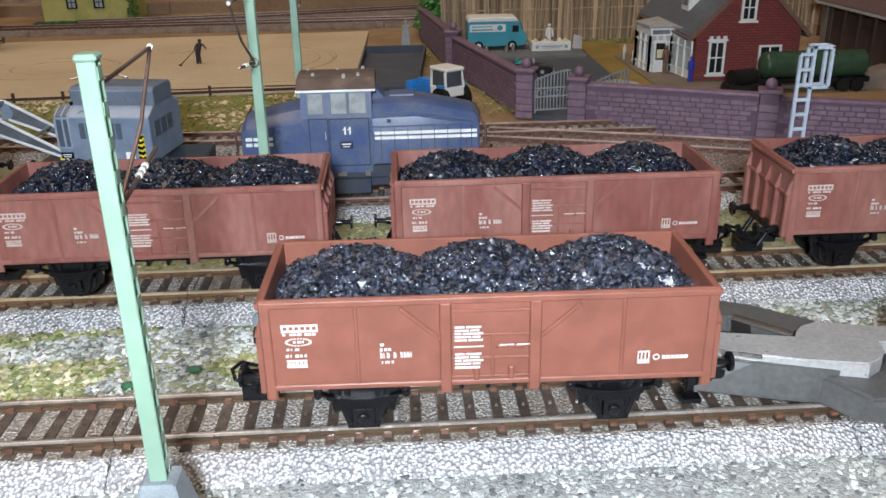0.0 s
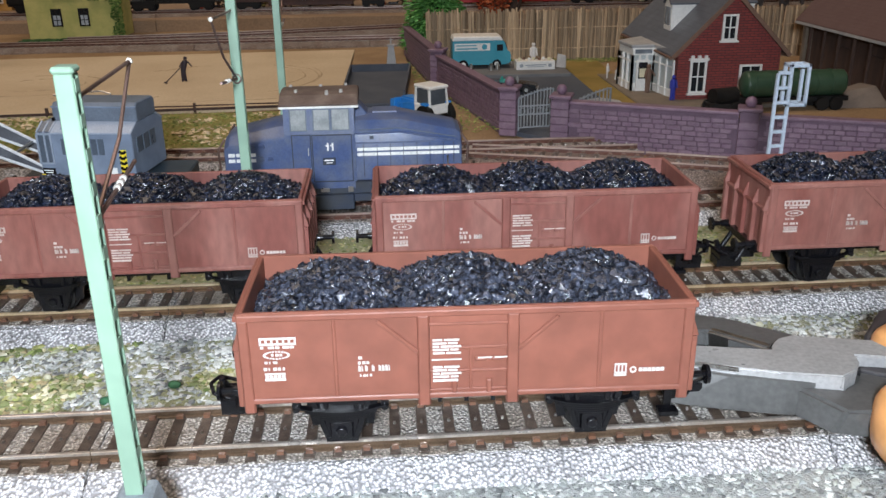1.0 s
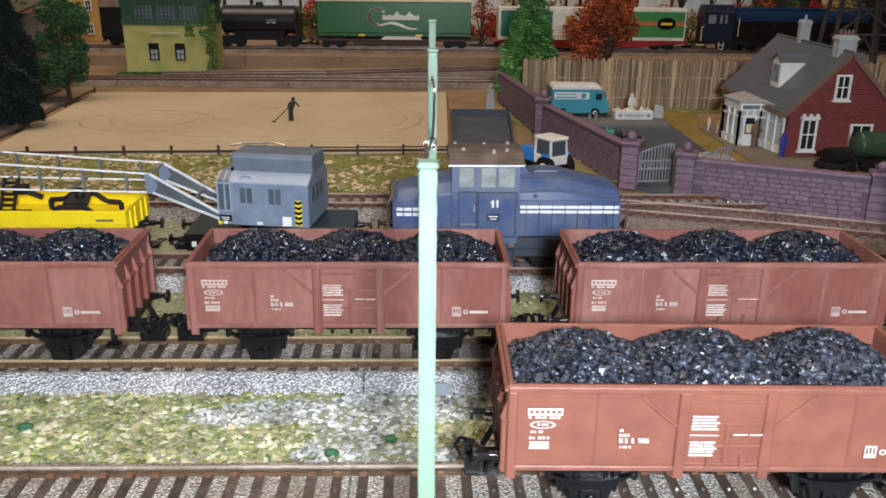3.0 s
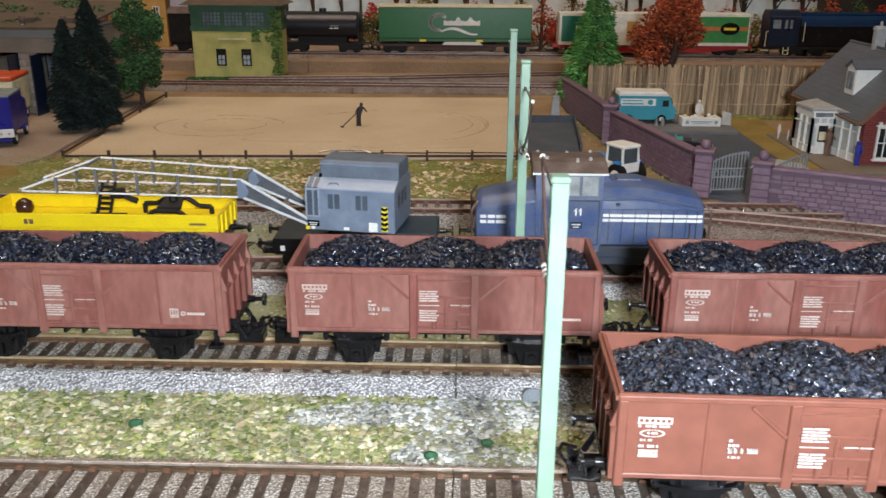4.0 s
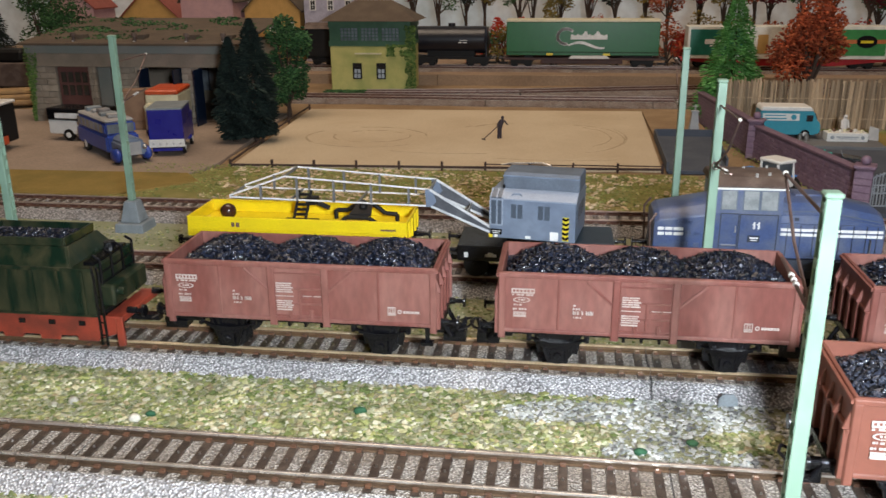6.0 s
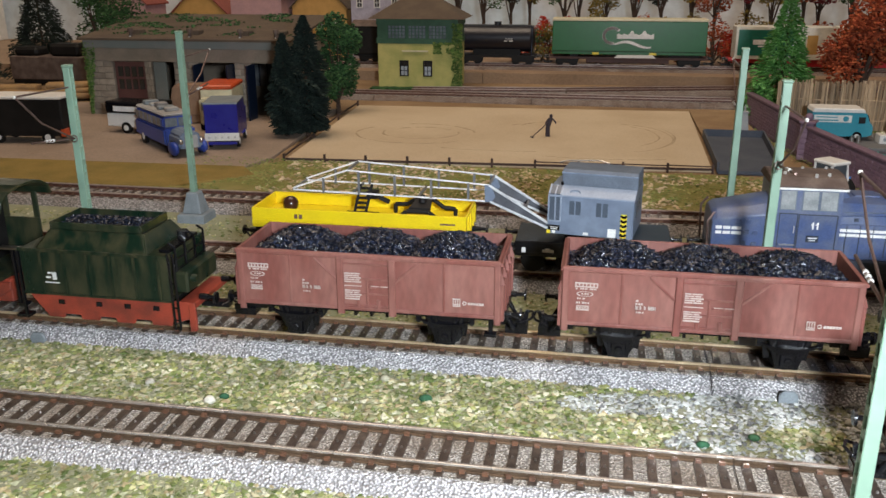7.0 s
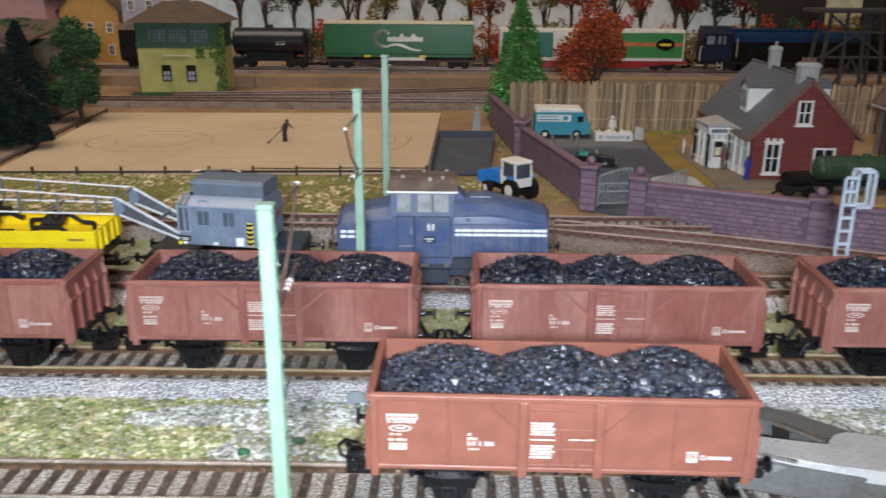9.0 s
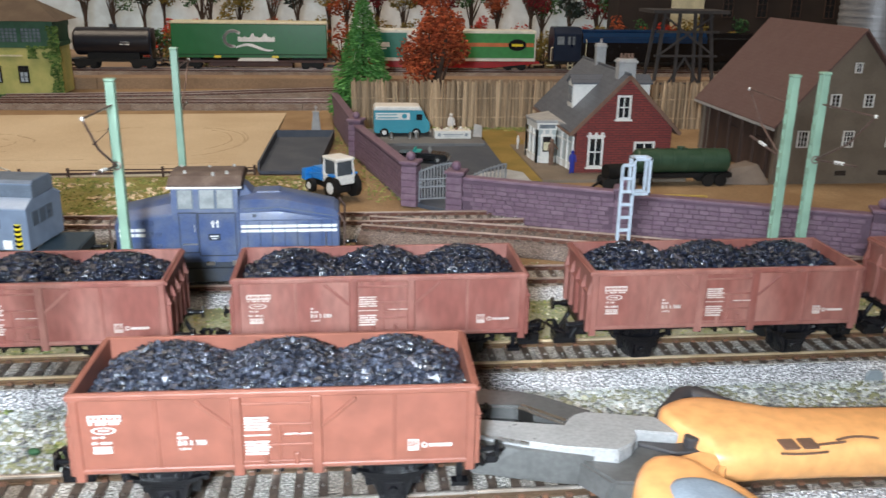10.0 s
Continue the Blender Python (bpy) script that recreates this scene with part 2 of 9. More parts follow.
# ---- shaping ----
class Geo:
    """Vertices and faces of one part."""

    def __init__(self):
        self.v, self.f = [], []

    def add(self, vs, fs):
        k = len(self.v)
        self.v += [tuple(p) for p in vs]
        self.f += [tuple(k + i for i in f) for f in fs]
        return self

    def hexa(self, p):
        return self.add(p, [(3, 2, 1, 0), (4, 5, 6, 7), (0, 1, 5, 4), (1, 2, 6, 5), (2, 3, 7, 6), (3, 0, 4, 7)])

    def box(self, x0, x1, y0, y1, z0, z1):
        return self.hexa([(x0, y0, z0), (x1, y0, z0), (x1, y1, z0), (x0, y1, z0), (x0, y0, z1), (x1, y0, z1), (x1, y1, z1), (x0, y1, z1)])

    def prism(self, poly, axis, a, b):
        def at(p, q, s):
            return {"x": (s, p, q), "y": (p, s, q), "z": (p, q, s)}[axis]
        n = len(poly)
        vs = [at(p, q, a) for p, q in poly] + [at(p, q, b) for p, q in poly]
        fs = [tuple(range(n))[::-1], tuple(range(n, 2 * n))] + [(i, (i + 1) % n, n + (i + 1) % n, n + i) for i in range(n)]
        return self.add(vs, fs)

    def tube(self, p, q, r, r2=None, n=8):
        p, q = Vector(p), Vector(q)
        r2 = r if r2 is None else r2
        z = (q - p).normalized()
        x = z.orthogonal().normalized()
        y = z.cross(x)
        vs = []
        for c, rr in ((p, r), (q, r2)):
            for i in range(n):
                a = 2 * math.pi * i / n
                vs.append(c + x * (math.cos(a) * rr) + y * (math.sin(a) * rr))
        fs = [tuple(range(n))[::-1], tuple(range(n, 2 * n))] + [(i, (i + 1) % n, n + (i + 1) % n, n + i) for i in range(n)]
        return self.add(vs, fs)

    def wire(self, points, r, n=6):
        for a, b in zip(points, points[1:]):
            self.tube(a, b, r, n=n)
        return self

    def bar(self, p, q, w, h, up=(0, 0, 1)):
        """A straight bar of rectangular section from p to q."""
        p, q, up = Vector(p), Vector(q), Vector(up)
        d = (q - p).normalized()
        s = d.cross(up).normalized() * (w / 2)
        t = s.cross(d).normalized() * (h / 2)
        return self.hexa([p - s - t, p + s - t, p + s + t, p - s + t, q - s - t, q + s - t, q + s + t, q - s + t])

    def ball(self, c, r, n=10, rings=6, scale=(1, 1, 1)):
        vs, fs = [(c[0], c[1], c[2] - r * scale[2])], []
        for j in range(1, rings):
            th = math.pi * j / rings
            for i in range(n):
                a = 2 * math.pi * i / n
                vs.append((c[0] + r * scale[0] * math.sin(th) * math.cos(a), c[1] + r * scale[1] * math.sin(th) * math.sin(a), c[2] - r * scale[2] * math.cos(th)))
        vs.append((c[0], c[1], c[2] + r * scale[2]))
        last = len(vs) - 1
        for i in range(n):
            k = (i + 1) % n
            fs.append((0, 1 + k, 1 + i))
            for j in range(rings - 2):
                a, b = 1 + j * n, 1 + (j + 1) * n
                fs.append((a + i, a + k, b + k, b + i))
            fs.append((last, 1 + (rings - 2) * n + i, 1 + (rings - 2) * n + k))
        return self.add(vs, fs)

    def loft(self, rows, zc, hh, n=20, power=0.75, fine=5):
        """A rounded bar lying flat: rows of (x, y, half width) along its middle line."""
        pts = []
        for i in range(len(rows) - 1):
            p0, p1, p2, p3 = (np.array(rows[max(0, min(len(rows) - 1, j))]) for j in (i - 1, i, i + 1, i + 2))
            for k in range(fine):
                u = k / fine
                pts.append(0.5 * (2 * p1 + (p2 - p0) * u + (2 * p0 - 5 * p1 + 4 * p2 - p3) * u * u + (3 * p1 - p0 - 3 * p2 + p3) * u ** 3))
        pts.append(np.array(rows[-1]))
        vs, m = [], len(pts)
        for i, (x, y, w) in enumerate(pts):
            d = pts[min(i + 1, m - 1)] - pts[max(i - 1, 0)]
            d = d[:2] / np.linalg.norm(d[:2])
            end = min(i, m - 1 - i)
            shrink = (0.45, 0.80, 0.95)[end] if end < 3 else 1.0
            for j in range(n):
                c, q = math.cos(2 * math.pi * j / n), math.sin(2 * math.pi * j / n)
                a = w * shrink * math.copysign(abs(c) ** power, c)
                vs.append((x - d[1] * a, y + d[0] * a, zc + hh * shrink * math.copysign(abs(q) ** power, q)))
        fs = [tuple(range(n)), tuple(range(m * n - 1, (m - 1) * n - 1, -1))]
        for i in range(m - 1):
            fs += [(i * n + j, i * n + (j + 1) % n, (i + 1) * n + (j + 1) % n, (i + 1) * n + j) for j in range(n)]
        return self.add(vs, fs)

    def turn(self, m):
        self.v = [tuple(m @ Vector(p)) for p in self.v]
        return self

    def merge(self, other, m=Matrix()):
        return self.add([m @ Vector(p) for p in other.v], other.f)

    def mesh(self, name, bevel=0.0, smooth=0.0, segments=1):
        me = bpy.data.meshes.new(name)
        me.from_pydata(self.v, [], self.f)
        bm = bmesh.new()
        bm.from_mesh(me)
        bmesh.ops.recalc_face_normals(bm, faces=bm.faces)
        if bevel:
            sharp = [e for e in bm.edges if len(e.link_faces) == 2 and e.calc_face_angle(0) > 0.5]
            bmesh.ops.bevel(bm, geom=sharp, offset=bevel, segments=segments, affect="EDGES", clamp_overlap=True)
        bm.to_mesh(me)
        bm.free()
        if smooth:
            me.polygons.foreach_set("use_smooth", [True] * len(me.polygons))
            me.set_sharp_from_angle(angle=radians(smooth))
        return me


def part(name, geo, mat, parent=None, label="", bevel=0.0, smooth=0.0, segments=1):
    """One mesh object under a thing or a part; with no parent, a thing of its own."""
    me = geo if isinstance(geo, bpy.types.Mesh) else geo.mesh(name, bevel, smooth, segments)
    if not me.materials:
        me.materials.append(mat)
    ob = new(name, me)
    ob.parent = parent
    return tagged(ob, label)


def thing(name, label, category, m=Matrix(), group="", kind=""):
    ob = tagged(new(name), label, category, group, kind)
    ob.empty_display_size = 0.005
    ob.matrix_basis = m
    return ob


def chips(rng, places, lo, hi, flat=0.7):
    """Loose angular crumbs at the given places, as one mesh's worth of points and faces."""
    base = np.array([(1, 0, 0), (-1, 0, 0), (0, 1, 0), (0, -1, 0), (0, 0, 1), (0, 0, -1)], float)
    tri = np.array([(0, 2, 4), (2, 1, 4), (1, 3, 4), (3, 0, 4), (2, 0, 5), (1, 2, 5), (3, 1, 5), (0, 3, 5)])
    k = len(places)
    size = rng.uniform(lo, hi, (k, 1, 1)) * 0.5
    v = base[None] * rng.uniform(0.55, 1.25, (k, 6, 1)) + rng.normal(0, 0.22, (k, 6, 3))
    a = rng.normal(size=(k, 4))
    a /= np.linalg.norm(a, axis=1)[:, None]
    w, x, y, z = a.T
    rot = np.stack([1 - 2 * (y * y + z * z), 2 * (x * y - z * w), 2 * (x * z + y * w), 2 * (x * y + z * w), 1 - 2 * (x * x + z * z), 2 * (y * z - x * w),
                    2 * (x * z - y * w), 2 * (y * z + x * w), 1 - 2 * (x * x + y * y)], 1).reshape(k, 3, 3)
    v = np.einsum("kij,kpj->kpi", rot, v * size)
    v[:, :, 2] *= flat
    v += np.asarray(places)[:, None, :]
    f = (tri[None] + 6 * np.arange(k)[:, None, None]).reshape(-1, 3)
    return v.reshape(-1, 3), f


def fast_mesh(name, v, f):
    me = bpy.data.meshes.new(name)
    me.from_pydata(np.asarray(v).tolist(), [], np.asarray(f).tolist())
    me.update()
    return me

def brick_material(name, brick, brick2, mortar, w=0.0052, h=0.0017, gap=0.00025, rough=0.7, bump=0.6, swap=False):
    """Courses too small to build one by one: colour and relief from a brick pattern in the wall's plane."""
    m = material(name, brick, rough=rough, bump=0)
    n, l = m.node_tree.nodes, m.node_tree.links
    p = n["Principled BSDF"]
    co, sep, add, com, tex = n.new("ShaderNodeTexCoord"), n.new("ShaderNodeSeparateXYZ"), n.new("ShaderNodeMath"), n.new("ShaderNodeCombineXYZ"), n.new("ShaderNodeTexBrick")
    l.new(co.outputs["Object"], sep.inputs[0])
    l.new(sep.outputs["X"], add.inputs[0])
    l.new(sep.outputs["Y"], add.inputs[1])
    l.new((sep.outputs["Y"] if swap else add.outputs[0]), com.inputs["X"])
    l.new(sep.outputs["Z"], com.inputs["Y"])
    l.new(com.outputs[0], tex.inputs["Vector"])
    tex.inputs["Scale"].default_value = 1.0
    tex.inputs["Brick Width"].default_value, tex.inputs["Row Height"].default_value = w, h
    tex.inputs["Mortar Size"].default_value, tex.inputs["Mortar Smooth"].default_value = gap, 0.2
    tex.inputs["Color1"].default_value, tex.inputs["Color2"].default_value, tex.inputs["Mortar"].default_value = (*brick, 1), (*brick2, 1), (*mortar, 1)
    hsv = next(x for x in n if x.bl_idname == "ShaderNodeHueSaturation")
    for link in list(hsv.inputs["Color"].links):
        l.remove(link)
    l.new(tex.outputs["Color"], hsv.inputs["Color"])
    b = n.new("ShaderNodeBump")
    b.invert = True
    b.inputs["Strength"].default_value, b.inputs["Distance"].default_value = bump, 0.0003
    l.new(tex.outputs["Fac"], b.inputs["Height"])
    l.new(b.outputs[0], p.inputs["Normal"])
    return m


PURPLE_BLOCK = material("purple_stone_block", (0.150, 0.088, 0.128), (0.190, 0.122, 0.160), rough=0.5, s1=200, s2=1600, bump=0.6, depth=0.0004, rand=0.12)
PURPLE_JOINT = material("wall_mortar", (0.125, 0.078, 0.108), rough=0.85)
RED_BRICK = brick_material("red_brick", (0.23, 0.035, 0.028), (0.17, 0.028, 0.024), (0.07, 0.02, 0.018))
SLATE = brick_material("grey_slate", (0.078, 0.086, 0.106), (0.090, 0.098, 0.118), (0.064, 0.070, 0.085), w=0.0036, h=0.0030, rough=0.42, bump=0.3)
BARN_ROOF = brick_material("brown_roof_tiles", (0.118, 0.066, 0.060), (0.128, 0.074, 0.067), (0.104, 0.060, 0.055), w=0.0030, h=0.0022, rough=0.5, bump=0.3)
BARN_WALL = material("barn_render", (0.17, 0.135, 0.10), (0.14, 0.11, 0.08), rough=0.85, s1=60, bump=0.2)
DARK_WOOD = material("dark_timber", (0.05, 0.028, 0.02), (0.075, 0.042, 0.03), rough=0.8, s1=200, stretch=(1, 1, 0.15), bump=0.4)
WHITE_TRIM = material("white_trim", (0.72, 0.70, 0.66), (0.66, 0.64, 0.6), rough=0.5, bump=0.05)
REED = material("dry_reed", (0.43, 0.315, 0.20), (0.27, 0.185, 0.11), rough=0.7, s1=90, s2=1500, stretch=(1, 1, 0.1), bump=0.4, rand=0.55)
PAVING = material("grey_paving", (0.12, 0.12, 0.125), (0.15, 0.148, 0.145), rough=0.8, s1=50, bump=0.2)
TARMAC = material("dark_yard", (0.050, 0.058, 0.078), (0.075, 0.082, 0.10), rough=0.8, s1=50, bump=0.25)
TERRACE = material("brown_terrace", (0.15, 0.12, 0.09), (0.19, 0.15, 0.11), rough=0.8, s1=60, bump=0.2)
IRON = material("grey_iron_gate", (0.30, 0.32, 0.34), (0.22, 0.24, 0.26), rough=0.45, metal=0.3, bump=0.05)
TURQUOISE = material("van_turquoise", (0.035, 0.26, 0.34), (0.04, 0.28, 0.36), rough=0.35, bump=0.02)
CREAM = material("cream_paint", (0.68, 0.62, 0.42), rough=0.4, bump=0.02)
TRUCK_BLUE = material("truck_blue", (0.012, 0.012, 0.20), (0.015, 0.015, 0.22), rough=0.3, bump=0.02)
COACH_BLUE = material("coach_blue", (0.030, 0.065, 0.34), (0.05, 0.09, 0.33), rough=0.4, bump=0.03)
TRUCK_RED = material("truck_orange_red", (0.55, 0.08, 0.02), rough=0.4, bump=0.05)
TRACTOR_BLUE = material("tractor_blue", (0.03, 0.22, 0.62), rough=0.35, bump=0.02)
TANK_GREEN = material("olive_green", (0.025, 0.055, 0.03), (0.035, 0.07, 0.04), rough=0.4, s1=120, bump=0.1)
STONE = material("grey_stone", (0.30, 0.30, 0.30), (0.38, 0.37, 0.36), rough=0.8, bump=0.3)
SEAT_TURQUOISE = material("turquoise_seat", (0.02, 0.30, 0.27), rough=0.5, bump=0.02)
FIG_DARK = material("figure_dark", (0.03, 0.02, 0.03), rough=0.6, bump=0)
FIG_WHITE = material("figure_white", (0.7, 0.66, 0.62), rough=0.6, bump=0)
FIG_BLUE = material("figure_blue", (0.02, 0.03, 0.28), rough=0.6, bump=0)
FIG_BROWN = material("figure_brown", (0.16, 0.09, 0.06), rough=0.6, bump=0)

SIGNAL_YELLOW = material("mossy_yellow_plaster", (0.54, 0.49, 0.17), (0.40, 0.40, 0.13), rough=0.9, s1=55, bump=0.4)
GREEN_FRAME = material("green_window_frame", (0.04, 0.11, 0.06), rough=0.6)
BROWN_ROOF = material("brown_roof_felt", (0.085, 0.06, 0.042), (0.115, 0.085, 0.058), rough=0.9, s1=60, bump=0.4)
DEPOT_WALL = material("depot_masonry", (0.20, 0.165, 0.125), (0.26, 0.21, 0.16), rough=0.9, s1=50, bump=0.4)
DEPOT_STONE = material("depot_stone", (0.30, 0.255, 0.20), (0.22, 0.18, 0.14), rough=0.85, s1=120, bump=0.5, rand=0.22)
DEPOT_BEAM = material("depot_beam_grey", (0.16, 0.18, 0.165), (0.2, 0.2, 0.18), rough=0.8, s1=50, bump=0.2)
DOOR_RED = material("dull_red_door", (0.095, 0.035, 0.03), (0.12, 0.05, 0.04), rough=0.7, s1=90, bump=0.2)
DEPOT_YARD = material("depot_yard", (0.26, 0.195, 0.145), (0.31, 0.235, 0.18), rough=0.85, s1=22, s2=600, bump=0.2)
CONTAINER_GREEN = material("container_green", (0.002, 0.105, 0.018), (0.003, 0.115, 0.02), rough=0.32, bump=0.03)
CONTAINER_WHITE = material("container_white", (0.76, 0.74, 0.66), rough=0.4, bump=0.02)
CONTAINER_TEAL = material("container_teal", (0.015, 0.16, 0.11), rough=0.35, bump=0.02)
CONTAINER_LIGHT = material("container_mid_green", (0.05, 0.25, 0.07), rough=0.35, bump=0.02)
ORANGE_STRIPE = material("stripe_orange", (0.55, 0.16, 0.05), rough=0.4, bump=0)
DECK_RED = material("deck_red", (0.42, 0.015, 0.02), rough=0.4, bump=0.03)
TANK_BLACK = material("tank_black", (0.014, 0.014, 0.02), rough=0.32, bump=0.05)
NAVY = material("loco_navy", (0.006, 0.013, 0.032), (0.008, 0.016, 0.038), rough=0.3, bump=0.03)
LEAF_GREEN = palette("conifer_green", [(0.08, 0.24, 0.05), (0.13, 0.33, 0.075), (0.06, 0.18, 0.04), (0.19, 0.42, 0.13)], rough=0.7)
LEAF_DARK = palette("dark_foliage", [(0.013, 0.024, 0.020), (0.019, 0.034, 0.027), (0.009, 0.016, 0.014), (0.032, 0.048, 0.038)], rough=0.8)
LEAF_MID = palette("mid_foliage", [(0.025, 0.075, 0.025), (0.045, 0.115, 0.035), (0.014, 0.045, 0.016), (0.06, 0.14, 0.05)], rough=0.8)
BAY_PALE = material("pale_blind", (0.42, 0.47, 0.52), rough=0.5, bump=0)
LEAF_IVY = palette("ivy_green", [(0.10, 0.19, 0.04), (0.15, 0.24, 0.06), (0.06, 0.13, 0.03), (0.20, 0.27, 0.08)], rough=0.8)
LEAF_RED = palette("autumn_red", [(0.36, 0.070, 0.024), (0.27, 0.048, 0.017), (0.44, 0.110, 0.040), (0.17, 0.034, 0.013)], rough=0.8)
LEAF_WINE = palette("wine_red_foliage", [(0.14, 0.012, 0.018), (0.2, 0.02, 0.02), (0.09, 0.01, 0.014)], rough=0.8)
LEAF_OCHRE = palette("ochre_foliage", [(0.30, 0.19, 0.03), (0.22, 0.15, 0.03), (0.18, 0.16, 0.05), (0.13, 0.10, 0.03)], rough=0.8)
LEAF_SCARLET = palette("scarlet_foliage", [(0.5, 0.04, 0.015), (0.42, 0.03, 0.015), (0.34, 0.03, 0.02)], rough=0.8)
BARK = material("bark", (0.05, 0.03, 0.02), (0.08, 0.05, 0.035), rough=0.9, s1=200, bump=0.5)
ROCK_MIX = palette("verge_rocks", [(0.60, 0.47, 0.30), (0.50, 0.37, 0.22), (0.68, 0.55, 0.38), (0.34, 0.33, 0.13), (0.20, 0.22, 0.07), (0.58, 0.44, 0.28)])
VERGE_MIX = palette("verge_green", [(0.18, 0.23, 0.055), (0.28, 0.29, 0.09), (0.12, 0.17, 0.045), (0.36, 0.32, 0.13), (0.24, 0.27, 0.075)])
BACK_SKY = material("backdrop_pale_blue", (0.56, 0.66, 0.73), (0.66, 0.67, 0.68), rough=0.9, s1=5, s2=60, bump=0)
PINK = material("pink_render", (0.50, 0.30, 0.30), (0.44, 0.27, 0.28), rough=0.8)
APRICOT = material("apricot_render", (0.52, 0.30, 0.09), (0.46, 0.27, 0.08), rough=0.8)
TILE_RED = material("tile_red", (0.26, 0.07, 0.05), rough=0.8)

# ---- the table top, the room ----
g = Geo()
NX, NY = 150, 120
X0, X1, Y0, Y1 = -1.5, 1.3, 0.02, 1.42


def ground_height(x, y):
    h = -0.0022 + 0.0012 * noise.noise(Vector((x * 14, y * 14, 3.0)))
    if 0.485 < y < 0.575:
        h += 0.002 * noise.noise(Vector((x * 60, y * 60, 0)))
    return h


g.add([(X0 + (X1 - X0) * i / NX, Y0 + (Y1 - Y0) * j / NY, ground_height(X0 + (X1 - X0) * i / NX, Y0 + (Y1 - Y0) * j / NY)) for j in range(NY + 1) for i in range(NX + 1)],
      [(j * (NX + 1) + i, j * (NX + 1) + i + 1, (j + 1) * (NX + 1) + i + 1, (j + 1) * (NX + 1) + i) for j in range(NY) for i in range(NX)])
ground = tagged(part("ground", g, EARTH, smooth=80), "brown earth-painted base of a model railway layout", "ground", kind="structure")

# table body and the room round it
WOOD_EDGE = material("table_edge_wood", (0.22, 0.13, 0.07), (0.3, 0.19, 0.1), rough=0.5, s1=8, s2=120, bump=0.1)
ROOM_WALL = material("room_wall_cream", (0.55, 0.46, 0.34), (0.5, 0.42, 0.31), rough=0.9, s1=2, s2=90, bump=0.1)
ROOM_FLOOR = material("room_floor_brown", (0.16, 0.11, 0.08), (0.2, 0.14, 0.1), rough=0.6, s1=3, s2=90, bump=0.1)
tagged(part("table_top", Geo().box(X0, X1, Y0, Y1, -0.06, -0.006), WOOD_EDGE, bevel=0.002), "wooden table top under the model railway", "table", kind="structure")
tagged(part("floor", Geo().box(-4, 4, -4, 3.6, -1.0, -0.9), ROOM_FLOOR), "brown floor of the exhibition room", "floor", kind="structure")
tagged(part("ceiling", Geo().box(-4, 4, -4, 3.6, 1.6, 1.7), ROOM_WALL), "cream ceiling of the exhibition room", "ceiling", kind="structure")
for name, box in (("wall_north", (-4, 4, 3.5, 3.6, -0.9, 1.6)), ("wall_south", (-4, 4, -4, -3.9, -0.9, 1.6)),
                  ("wall_west", (-4, -3.9, -3.9, 3.5, -0.9, 1.6)), ("wall_east", (3.9, 4, -3.9, 3.5, -0.9, 1.6))):
    tagged(part(name, Geo().box(*box), ROOM_WALL), "plain cream wall of the exhibition room", "wall", kind="structure")


def sheet(name, poly, z, mat, label, kind="structure", category="ground", thick=0.003):
    """A flat patch of scenery, its top at z."""
    return tagged(part(name, Geo().prism(poly, "z", z - thick, z), mat, bevel=0.0004), label, category, kind=kind)


# ---- tracks ----
SECTION = 0.1717
PITCH = SECTION / 26


def rail_profile(y, top):
    return [(y - 0.001, 0.0034), (y + 0.001, 0.0034), (y + 0.001, 0.0039), (y + 0.00035, 0.0042), (y + 0.00035, top - 0.0008), (y - 0.00035, top - 0.0008), (y - 0.00035, 0.0042), (y - 0.001, 0.0039)]


SLEEPER_MESH = Geo().prism([(-0.00160, 0.0), (0.00160, 0.0), (0.00125, 0.0014), (-0.00125, 0.0014)], "y", -0.0122, 0.0122).mesh("sleeper")
SLEEPER_MESH.materials.append(SLEEPER)


def roadbed(length):
    """Moulded ballast: shoulders, and a trough with pebbles between the sleepers."""
    return Geo().prism([(-0.0205, -0.0028), (0.0205, -0.0028), (0.0198, -0.0005), (0.0140, 0.0031), (-0.0140, 0.0031), (-0.0198, -0.0005)], "x", 0.0002, length - 0.0002)


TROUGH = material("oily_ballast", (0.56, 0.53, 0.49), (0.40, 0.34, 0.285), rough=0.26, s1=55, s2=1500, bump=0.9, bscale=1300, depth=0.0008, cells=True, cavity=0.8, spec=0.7)


